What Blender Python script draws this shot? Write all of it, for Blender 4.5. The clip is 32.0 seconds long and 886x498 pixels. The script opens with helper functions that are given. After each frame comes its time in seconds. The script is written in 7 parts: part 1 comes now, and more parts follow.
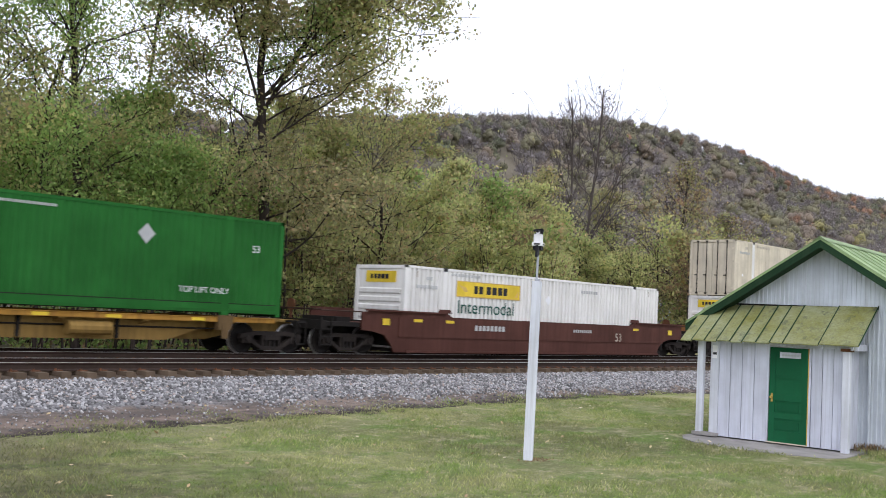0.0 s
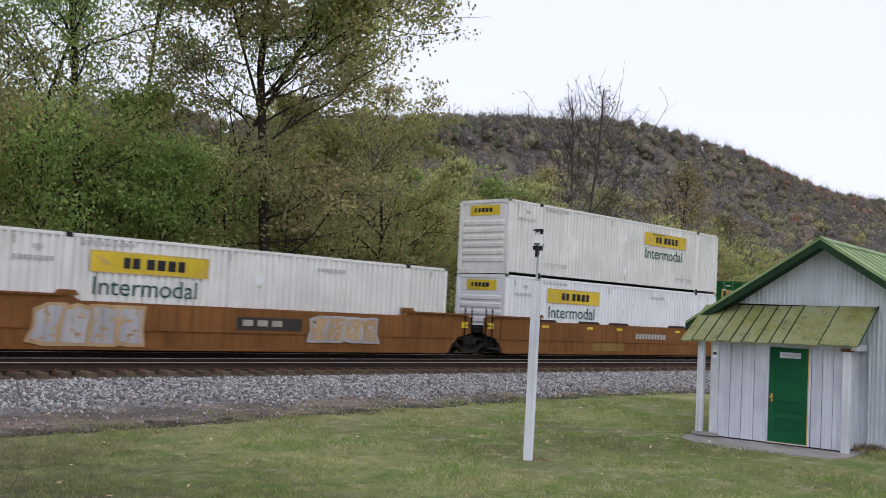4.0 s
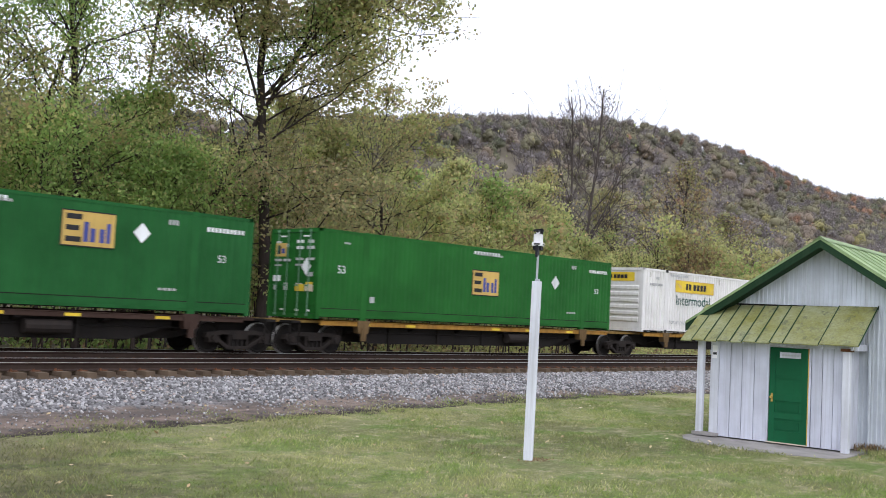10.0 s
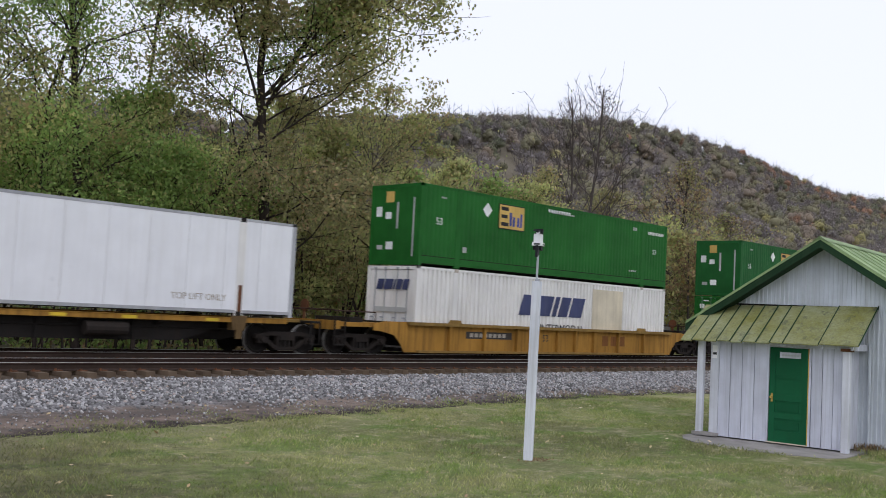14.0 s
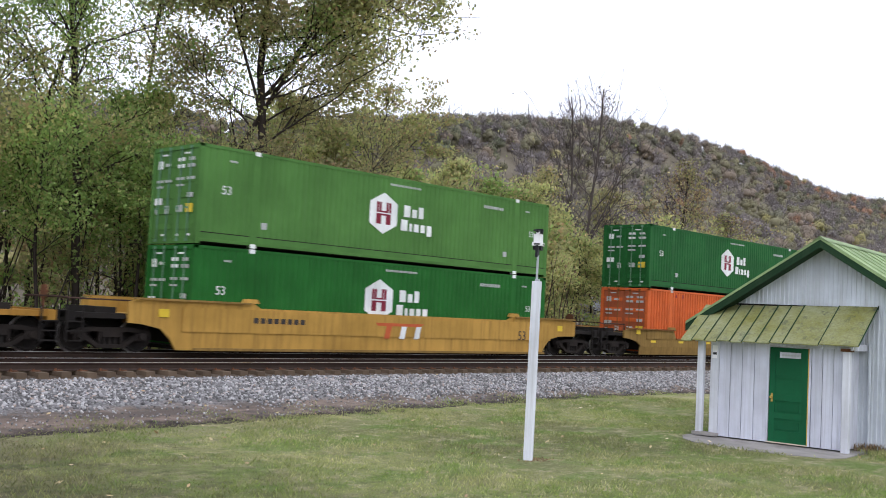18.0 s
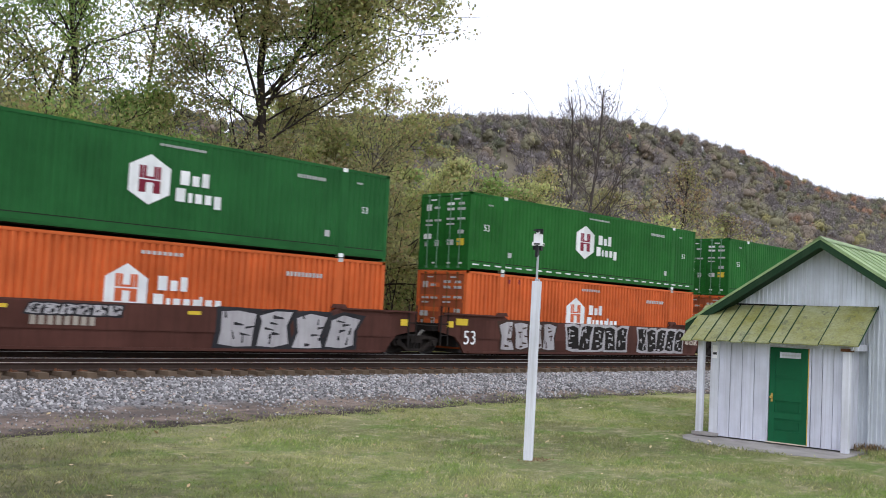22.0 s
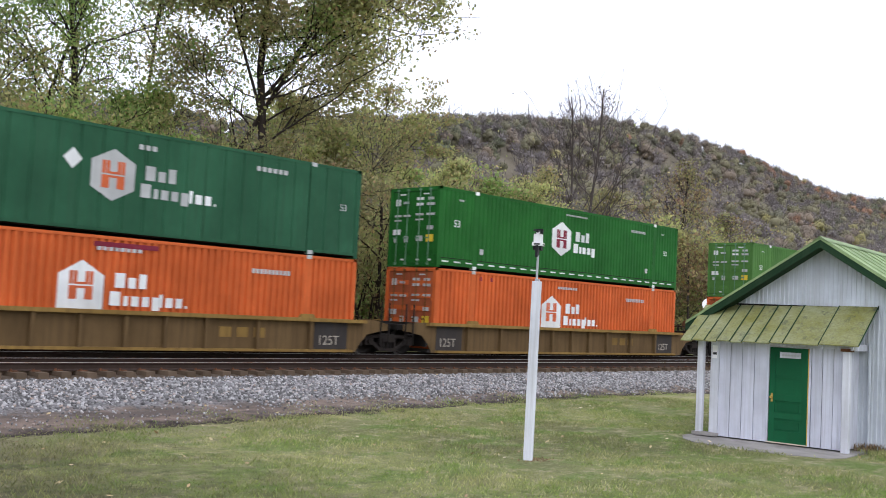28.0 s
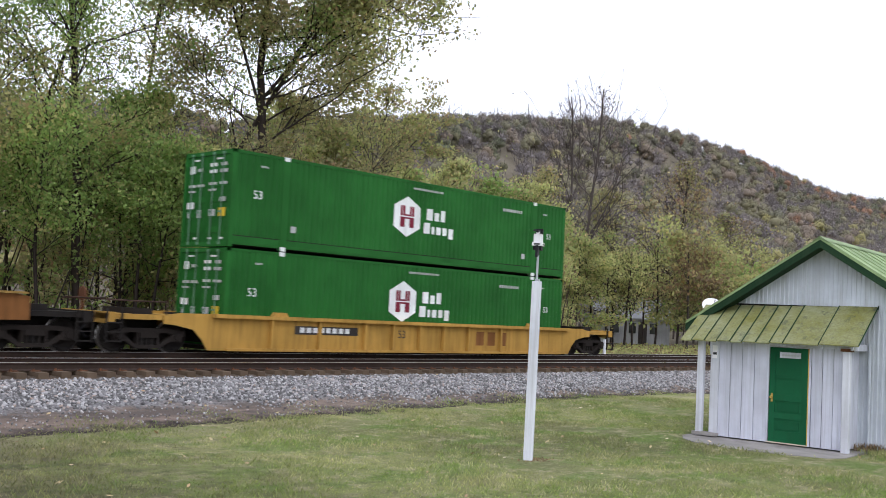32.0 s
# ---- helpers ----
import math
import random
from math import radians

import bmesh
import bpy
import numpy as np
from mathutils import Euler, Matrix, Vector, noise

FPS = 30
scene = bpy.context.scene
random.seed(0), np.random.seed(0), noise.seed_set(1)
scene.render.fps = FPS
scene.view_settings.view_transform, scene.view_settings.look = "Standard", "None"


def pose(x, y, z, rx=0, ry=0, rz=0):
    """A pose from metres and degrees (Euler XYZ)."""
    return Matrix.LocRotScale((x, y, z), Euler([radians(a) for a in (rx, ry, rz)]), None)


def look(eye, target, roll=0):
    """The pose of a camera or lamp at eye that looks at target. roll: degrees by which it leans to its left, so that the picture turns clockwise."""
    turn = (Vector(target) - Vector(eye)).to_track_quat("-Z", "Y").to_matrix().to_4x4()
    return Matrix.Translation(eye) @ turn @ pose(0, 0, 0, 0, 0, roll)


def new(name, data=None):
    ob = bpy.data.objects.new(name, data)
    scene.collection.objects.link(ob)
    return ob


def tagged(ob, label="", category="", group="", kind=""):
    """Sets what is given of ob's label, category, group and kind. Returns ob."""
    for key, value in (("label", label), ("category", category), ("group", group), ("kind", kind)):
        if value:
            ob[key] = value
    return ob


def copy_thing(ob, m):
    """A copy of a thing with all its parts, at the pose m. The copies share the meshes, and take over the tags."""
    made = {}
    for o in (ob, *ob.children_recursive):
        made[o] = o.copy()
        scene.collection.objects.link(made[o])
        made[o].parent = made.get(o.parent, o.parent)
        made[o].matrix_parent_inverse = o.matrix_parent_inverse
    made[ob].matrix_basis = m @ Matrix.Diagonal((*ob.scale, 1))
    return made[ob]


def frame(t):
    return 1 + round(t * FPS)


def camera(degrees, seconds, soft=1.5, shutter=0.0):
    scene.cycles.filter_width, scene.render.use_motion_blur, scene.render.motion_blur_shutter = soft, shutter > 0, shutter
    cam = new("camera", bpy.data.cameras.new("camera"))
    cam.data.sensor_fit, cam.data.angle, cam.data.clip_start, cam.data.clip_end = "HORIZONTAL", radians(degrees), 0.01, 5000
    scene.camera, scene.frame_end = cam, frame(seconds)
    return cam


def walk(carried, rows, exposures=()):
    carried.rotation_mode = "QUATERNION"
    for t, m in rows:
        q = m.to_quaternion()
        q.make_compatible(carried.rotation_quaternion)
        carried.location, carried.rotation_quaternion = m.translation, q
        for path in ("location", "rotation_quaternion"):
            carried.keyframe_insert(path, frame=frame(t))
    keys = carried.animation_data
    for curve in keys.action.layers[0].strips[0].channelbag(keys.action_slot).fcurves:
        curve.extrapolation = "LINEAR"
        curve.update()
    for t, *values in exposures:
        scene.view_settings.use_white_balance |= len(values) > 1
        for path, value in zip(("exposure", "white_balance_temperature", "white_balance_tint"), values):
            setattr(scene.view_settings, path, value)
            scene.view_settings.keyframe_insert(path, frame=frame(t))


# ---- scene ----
# The camera stands on its tripod beside the lawn, 2.4 m over it, and looks obliquely along two tracks.
cam = camera(47.626, 32.0, soft=0.9, shutter=0.2)
EYE = (0.0, 0.0, 2.42)
VIEW = look(EYE, (EYE[0] + 7.169213, EYE[1] + 6.943351, EYE[2] + 0.626305), roll=2.956)
walk(cam, [(0, VIEW), (32, VIEW)], exposures=[(0, 0.14), (1, -0.12), (2, -0.34), (3, -0.38), (3.5, -0.38), (6, -0.24), (7, 0.1), (8, 0.2), (10, 0.2), (11, 0.06), (12, -0.2), (13, -0.36), (14, -0.38), (16, 0.0), (18, 0.12), (20, 0.04), (22, 0.08), (25, 0.1), (28, 0.12), (32, 0.1)])

# ---- light: a bright overcast autumn sky ----
SUN_UP, SUN_ROUND = 42, 205
world = bpy.data.worlds.new("overcast_sky")
world.use_nodes = True
scene.world = world
wt = world.node_tree
wt.nodes.clear()
sky = wt.nodes.new("ShaderNodeTexSky")
sky.sky_type, sky.sun_disc = "NISHITA", False
sky.sun_elevation, sky.sun_rotation = radians(SUN_UP), radians(SUN_ROUND)
veil = wt.nodes.new("ShaderNodeMix")
veil.data_type = "RGBA"
veil.inputs["Factor"].default_value = 0.86
veil.inputs[7].default_value = (9.8, 10.05, 11.5, 1)
sky_out = wt.nodes.new("ShaderNodeBackground")
sky_out.inputs["Strength"].default_value = 0.137
wt.links.new(sky.outputs[0], veil.inputs[6])
wt.links.new(veil.outputs[2], sky_out.inputs["Color"])
wt.links.new(sky_out.outputs[0], wt.nodes.new("ShaderNodeOutputWorld").inputs["Surface"])

sun = new("sun", bpy.data.lights.new("sun", "SUN"))
sun.data.energy, sun.data.angle, sun.data.color = 0.65, radians(40), (1.0, 0.98, 0.95)
sun.matrix_world = look((0, 0, 60), (26, 40, 0))

# ---- materials ----
def material(name):
    m = bpy.data.materials.new(name)
    m.use_nodes = True
    nt = m.node_tree
    return m, nt, nt.nodes["Principled BSDF"]


def node(nt, kind, **values):
    n = nt.nodes.new(kind)
    for k, v in values.items():
        n.inputs[k.replace("_", " ")].default_value = v
    return n


def place_of(nt, stretch=(1, 1, 1), space="Object", shift=True):
    """Coordinates of the thing's own space, shifted at random from object to object."""
    co = nt.nodes.new("ShaderNodeTexCoord")
    mp = nt.nodes.new("ShaderNodeMapping")
    mp.inputs["Scale"].default_value = stretch
    nt.links.new(co.outputs[space], mp.inputs["Vector"])
    if shift:
        info = nt.nodes.new("ShaderNodeObjectInfo")
        mul = nt.nodes.new("ShaderNodeMath")
        mul.operation = "MULTIPLY"
        mul.inputs[1].default_value = 37.0
        nt.links.new(info.outputs["Random"], mul.inputs[0])
        nt.links.new(mul.outputs[0], mp.inputs["Location"])
    return mp.outputs[0]


def noise_of(nt, where, scale, detail=4.0, rough=0.6):
    n = node(nt, "ShaderNodeTexNoise", Scale=scale, Detail=detail, Roughness=rough)
    nt.links.new(where, n.inputs["Vector"])
    return n.outputs["Fac"]


def ramp(nt, fac, stops):
    r = nt.nodes.new("ShaderNodeValToRGB")
    e = r.color_ramp.elements
    while len(e) < len(stops):
        e.new(0.5)
    for el, (p, c) in zip(e, stops):
        el.position = p
        el.color = (*c, 1) if len(c) == 3 else c
    nt.links.new(fac, r.inputs[0])
    return r.outputs[0]


def grey(a):
    return (a, a, a)


def mix(nt, fac, a, b, blend="MIX"):
    m = nt.nodes.new("ShaderNodeMix")
    m.data_type, m.blend_type = "RGBA", blend
    for sock, v in ((m.inputs[0], fac), (m.inputs[6], a), (m.inputs[7], b)):
        if isinstance(v, (int, float)):
            sock.default_value = v
        elif isinstance(v, tuple):
            sock.default_value = (*v, 1)
        else:
            nt.links.new(v, sock)
    return m.outputs[2]


def bump(nt, bsdf, fac, strength, distance):
    b = node(nt, "ShaderNodeBump", Strength=strength, Distance=distance)
    nt.links.new(fac, b.inputs["Height"])
    nt.links.new(b.outputs[0], bsdf.inputs["Normal"])


def paint(name, colour, dirt=(0.10, 0.08, 0.06), amount=0.35, gloss=0.5, rust=0.0, streak=7.0, uneven=1.0):
    """Weathered paint on steel or wood: faded patches, run-down streaks, grime and a little rust."""
    m, nt, b = material(name)
    where = place_of(nt)
    tall = place_of(nt, (streak, streak, 0.35))
    patches = noise_of(nt, where, 0.55, 5)
    runs = noise_of(nt, tall, 1.0, 6, 0.65)
    fine = noise_of(nt, where, 38.0, 3)
    fade = tuple(min(1, c * (1 + 0.24 * uneven) + 0.003) for c in colour)
    deep = tuple(c * (1 - 0.18 * uneven) for c in colour)
    base = mix(nt, ramp(nt, patches, [(0.33, grey(0)), (0.68, grey(1))]), deep, fade)
    grime = mix(nt, 1.0, ramp(nt, runs, [(0.46, grey(0)), (0.75, grey(amount))]), ramp(nt, patches, [(0.2, grey(0.5)), (0.8, grey(1))]), "MULTIPLY")
    base = mix(nt, grime, base, dirt)
    base = mix(nt, ramp(nt, fine, [(0.62, grey(0)), (0.78, grey(amount * 0.5))]), base, dirt)
    if rust:
        spots = noise_of(nt, where, 3.1, 8, 0.7)
        base = mix(nt, ramp(nt, spots, [(0.72 - rust * 0.2, grey(0)), (0.80 - rust * 0.2, grey(0.85))]), base, (0.11, 0.045, 0.022))
    nt.links.new(base, b.inputs["Base Color"])
    nt.links.new(ramp(nt, runs, [(0.3, grey(gloss)), (0.8, grey(min(1, gloss + 0.3)))]), b.inputs["Roughness"])
    b.inputs["Specular IOR Level"].default_value = 0.14
    bump(nt, b, fine, 0.15, 0.01)
    return m


GREEN = paint("container_green", (0.013, 0.112, 0.017), (0.03, 0.055, 0.03), 0.25, 0.5)
GREEN_DEEP = paint("container_deep_green", (0.013, 0.100, 0.023), (0.03, 0.05, 0.035), 0.25, 0.5)
GREEN_PALE = paint("container_faded_green", (0.070, 0.180, 0.042), (0.08, 0.12, 0.06), 0.3, 0.55)
GREEN_OLD = paint("container_dull_green", (0.022, 0.095, 0.048), (0.04, 0.055, 0.04), 0.42, 0.55)
ORANGE = paint("container_orange", (0.56, 0.118, 0.030), (0.20, 0.06, 0.035), 0.4, 0.55, 0.05)
ORANGE_DOOR = paint("door_brown_orange", (0.33, 0.085, 0.035), (0.12, 0.05, 0.03), 0.45, 0.6, 0.1)
WHITE = paint("container_white", (0.75, 0.74, 0.72), (0.34, 0.29, 0.23), 0.40, 0.5, uneven=0.5)
CREAM = paint("container_cream", (0.61, 0.55, 0.435), (0.22, 0.16, 0.10), 0.50, 0.6, 0.04)
BRIGHT = paint("container_bright_white", (0.80, 0.81, 0.84), (0.44, 0.40, 0.35), 0.20, 0.45, uneven=0.25)
PANEL_CREAM = paint("patch_cream", (0.58, 0.52, 0.40), (0.24, 0.19, 0.12), 0.4, 0.6)
ALUMINIUM = paint("grey_aluminium_trim", (0.40, 0.41, 0.43), (0.14, 0.12, 0.10), 0.4, 0.4)
YELLOW_CAR = paint("car_yellow", (0.35, 0.180, 0.034), (0.07, 0.038, 0.02), 0.95, 0.65, 0.16)
YELLOW_CLEAN = paint("car_pale_yellow", (0.44, 0.255, 0.058), (0.10, 0.06, 0.03), 0.7, 0.65, 0.12)
GOLD_CAR = paint("car_tan_gold", (0.25, 0.155, 0.045), (0.06, 0.036, 0.02), 0.7, 0.65, 0.14)
BROWN_CAR = paint("car_dirty_tan", (0.135, 0.086, 0.038), (0.05, 0.032, 0.02), 0.8, 0.7, 0.2)
ORANGE_CAR = paint("car_brown_orange", (0.20, 0.085, 0.026), (0.05, 0.026, 0.016), 0.8, 0.65, 0.15)
MAROON_CAR = paint("car_maroon", (0.080, 0.031, 0.023), (0.04, 0.024, 0.02), 0.55, 0.65, 0.15)
SPINE_BROWN = paint("car_dark_brown", (0.052, 0.030, 0.023), (0.035, 0.025, 0.02), 0.6, 0.7, 0.15)
STEEL_DARK = paint("grimy_black_steel", (0.016, 0.014, 0.013), (0.036, 0.028, 0.022), 0.6, 0.75)
TRUCK_GREY = paint("dusty_cast_steel", (0.022, 0.018, 0.016), (0.05, 0.038, 0.03), 0.6, 0.8)
DARK_PANEL = paint("dark_stencil_panel", (0.045, 0.040, 0.038), (0.10, 0.075, 0.05), 0.5, 0.6)
RUST = paint("rusty_steel", (0.13, 0.055, 0.028), (0.05, 0.03, 0.02), 0.6, 0.8)
MARK_WHITE = paint("white_marking", (0.72, 0.74, 0.74), (0.30, 0.30, 0.27), 0.35, 0.6)
MARK_GREY = paint("faded_grey_marking", (0.42, 0.38, 0.32), (0.16, 0.11, 0.08), 0.6, 0.7)
MARK_PALE = paint("thin_grey_marking", (0.44, 0.45, 0.45), (0.3, 0.3, 0.3), 0.5, 0.7)
MARK_BLACK = paint("black_marking", (0.022, 0.022, 0.026), (0.10, 0.09, 0.08), 0.3, 0.6)
MARK_NAVY = paint("navy_marking", (0.050, 0.060, 0.135), (0.2, 0.2, 0.22), 0.4, 0.6)
MARK_BLUE = paint("blue_marking", (0.06, 0.075, 0.26), (0.1, 0.1, 0.15), 0.3, 0.6)
MARK_TEAL = paint("dark_green_marking", (0.012, 0.075, 0.058), (0.1, 0.12, 0.1), 0.3, 0.6)
MARK_RED = paint("dark_red_marking", (0.20, 0.020, 0.040), (0.2, 0.1, 0.1), 0.3, 0.6)
MARK_ORANGE = paint("orange_marking", (0.55, 0.12, 0.045), (0.3, 0.1, 0.08), 0.3, 0.6)
MARK_YELLOW = paint("yellow_panel", (0.68, 0.49, 0.045), (0.30, 0.21, 0.05), 0.40, 0.5)
MARK_OCHRE = paint("ochre_panel", (0.58, 0.39, 0.115), (0.28, 0.20, 0.08), 0.45, 0.5)
SPRAY_SILVER = paint("silver_spray", (0.40, 0.39, 0.40), (0.16, 0.12, 0.12), 0.6, 0.6)
SPRAY_TAN = paint("beige_spray", (0.46, 0.32, 0.18), (0.2, 0.1, 0.06), 0.6, 0.7)
SPRAY_TEAL = paint("turquoise_spray", (0.10, 0.34, 0.36), (0.06, 0.12, 0.13), 0.5, 0.6)
SHED_WHITE = paint("peeling_white_boards", (0.59, 0.61, 0.69), (0.25, 0.25, 0.27), 0.6, 0.75, streak=16)
SHED_METAL = paint("white_metal_siding", (0.53, 0.57, 0.62), (0.28, 0.29, 0.28), 0.65, 0.6)
SHED_GREEN = paint("faded_green_paint", (0.016, 0.046, 0.021), (0.06, 0.08, 0.05), 0.5, 0.65)
DOOR_GREEN = paint("door_green", (0.006, 0.092, 0.036), (0.02, 0.06, 0.03), 0.35, 0.5)
ROOF_GREEN = paint("green_metal_roof", (0.24, 0.33, 0.16), (0.13, 0.17, 0.07), 0.6, 0.5)
POST_WHITE = paint("white_post_paint", (0.66, 0.68, 0.74), (0.32, 0.31, 0.30), 0.6, 0.7, streak=12)
BRASS = paint("worn_brass", (0.55, 0.38, 0.10), (0.2, 0.13, 0.05), 0.3, 0.35)
PLASTIC_WHITE = paint("white_plastic", (0.82, 0.82, 0.84), (0.5, 0.5, 0.5), 0.1, 0.45)
PLASTIC_BLACK = paint("black_plastic", (0.015, 0.015, 0.018), (0.05, 0.05, 0.05), 0.2, 0.5)
GALVANISED = paint("galvanised_pipe", (0.38, 0.40, 0.43), (0.2, 0.2, 0.2), 0.3, 0.4)
HOUSE_WHITE = paint("house_white_siding", (0.40, 0.41, 0.43), (0.22, 0.21, 0.19), 0.5, 0.7)
HOUSE_ROOF = paint("house_pale_metal_roof", (0.50, 0.52, 0.58), (0.2, 0.2, 0.22), 0.6, 0.6)


def moss_roof():
    """Ribbed metal painted pale green, overgrown with yellow moss."""
    m, nt, b = material("mossy_metal_awning")
    where = place_of(nt, shift=False)
    big, fine = noise_of(nt, where, 1.6, 6, 0.7), noise_of(nt, where, 22, 5, 0.7)
    c = mix(nt, ramp(nt, big, [(0.35, grey(0)), (0.65, grey(1))]), (0.190, 0.190, 0.040), (0.27, 0.29, 0.155))
    c = mix(nt, ramp(nt, fine, [(0.45, grey(0)), (0.75, grey(0.7))]), c, (0.10, 0.10, 0.034))
    blot = noise_of(nt, place_of(nt, (1, 0.5, 1), shift=False), 4.5, 7, 0.75)
    c = mix(nt, ramp(nt, blot, [(0.53, grey(0)), (0.68, grey(0.85))]), c, (0.060, 0.068, 0.042))
    flake = noise_of(nt, place_of(nt, (1, 1, 1), shift=False), 7.0, 6, 0.8)
    c = mix(nt, ramp(nt, flake, [(0.66, grey(0)), (0.71, grey(0.8))]), c, (0.52, 0.53, 0.48))
    nt.links.new(c, b.inputs["Base Color"])
    b.inputs["Roughness"].default_value = 0.75
    bump(nt, b, fine, 0.4, 0.02)
    return m


def lawn_colour(nt, where, sep):
    """Mown autumn grass: lush patches, straw, worn soil."""
    big, mid, fine = noise_of(nt, where, 0.32, 5), noise_of(nt, where, 1.7, 6, 0.7), noise_of(nt, where, 30, 5, 0.75)
    huge = noise_of(nt, where, 0.13, 4)
    lawn = mix(nt, ramp(nt, big, [(0.36, grey(0)), (0.64, grey(1))]), (0.205, 0.260, 0.078), (0.330, 0.335, 0.150))
    lawn = mix(nt, ramp(nt, mid, [(0.50, grey(0)), (0.72, grey(0.75))]), lawn, (0.30, 0.275, 0.155))
    lawn = mix(nt, ramp(nt, huge, [(0.42, grey(0)), (0.62, grey(0.75))]), lawn, (0.118, 0.118, 0.062))
    clump = noise_of(nt, where, 3.4, 7, 0.72)
    lush, dry = noise_of(nt, place_of(nt, (0.7, 1, 1), shift=False), 0.9, 6, 0.65), noise_of(nt, where, 2.3, 7, 0.75)
    lawn = mix(nt, ramp(nt, lush, [(0.49, grey(0)), (0.60, grey(0.75))]), lawn, (0.135, 0.225, 0.048))
    lawn = mix(nt, ramp(nt, dry, [(0.50, grey(0)), (0.62, grey(0.75))]), lawn, (0.44, 0.40, 0.25))
    lawn = mix(nt, ramp(nt, clump, [(0.52, grey(0)), (0.64, grey(0.65))]), lawn, (0.110, 0.150, 0.045))
    lawn = mix(nt, ramp(nt, noise_of(nt, where, 13.0, 6, 0.8), [(0.55, grey(0)), (0.70, grey(0.6))]), lawn, (0.44, 0.42, 0.26))
    lawn = mix(nt, ramp(nt, fine, [(0.30, grey(0.8)), (0.52, grey(0))]), lawn, (0.115, 0.135, 0.048))
    worn = nt.nodes.new("ShaderNodeMapRange")
    worn.inputs["From Min"].default_value, worn.inputs["From Max"].default_value = 10.5, 6.0
    nt.links.new(sep.outputs["X"], worn.inputs["Value"])
    lawn = mix(nt, mix(nt, 1.0, worn.outputs[0], ramp(nt, mid, [(0.35, grey(0.25)), (0.6, grey(0.8))]), "MULTIPLY"), lawn, (0.085, 0.078, 0.048))
    return mix(nt, 1.0, lawn, (1.06, 1.03, 1.07), "MULTIPLY")


def grass_blades():
    m, nt, b = material("grass_blades")
    where = place_of(nt, shift=False)
    sep = nt.nodes.new("ShaderNodeSeparateXYZ")
    nt.links.new(where, sep.inputs[0])
    geo = nt.nodes.new("ShaderNodeNewGeometry")
    tone = mix(nt, 1.0, lawn_colour(nt, where, sep), ramp(nt, geo.outputs["Random Per Island"], [(0, (1.15, 1.22, 1.08)), (0.6, (1.5, 1.56, 1.4)), (1, (1.9, 1.85, 1.72))]), "MULTIPLY")
    nt.links.new(tone, b.inputs["Base Color"])
    b.inputs["Roughness"].default_value = 0.7
    b.inputs["Specular IOR Level"].default_value = 0.2
    soft = nt.nodes.new("ShaderNodeBsdfTranslucent")
    nt.links.new(tone, soft.inputs["Color"])
    both = nt.nodes.new("ShaderNodeMixShader")
    both.inputs[0].default_value = 0.5
    nt.links.new(b.outputs[0], both.inputs[1])
    nt.links.new(soft.outputs[0], both.inputs[2])
    nt.links.new(both.outputs[0], nt.nodes["Material Output"].inputs["Surface"])
    return m


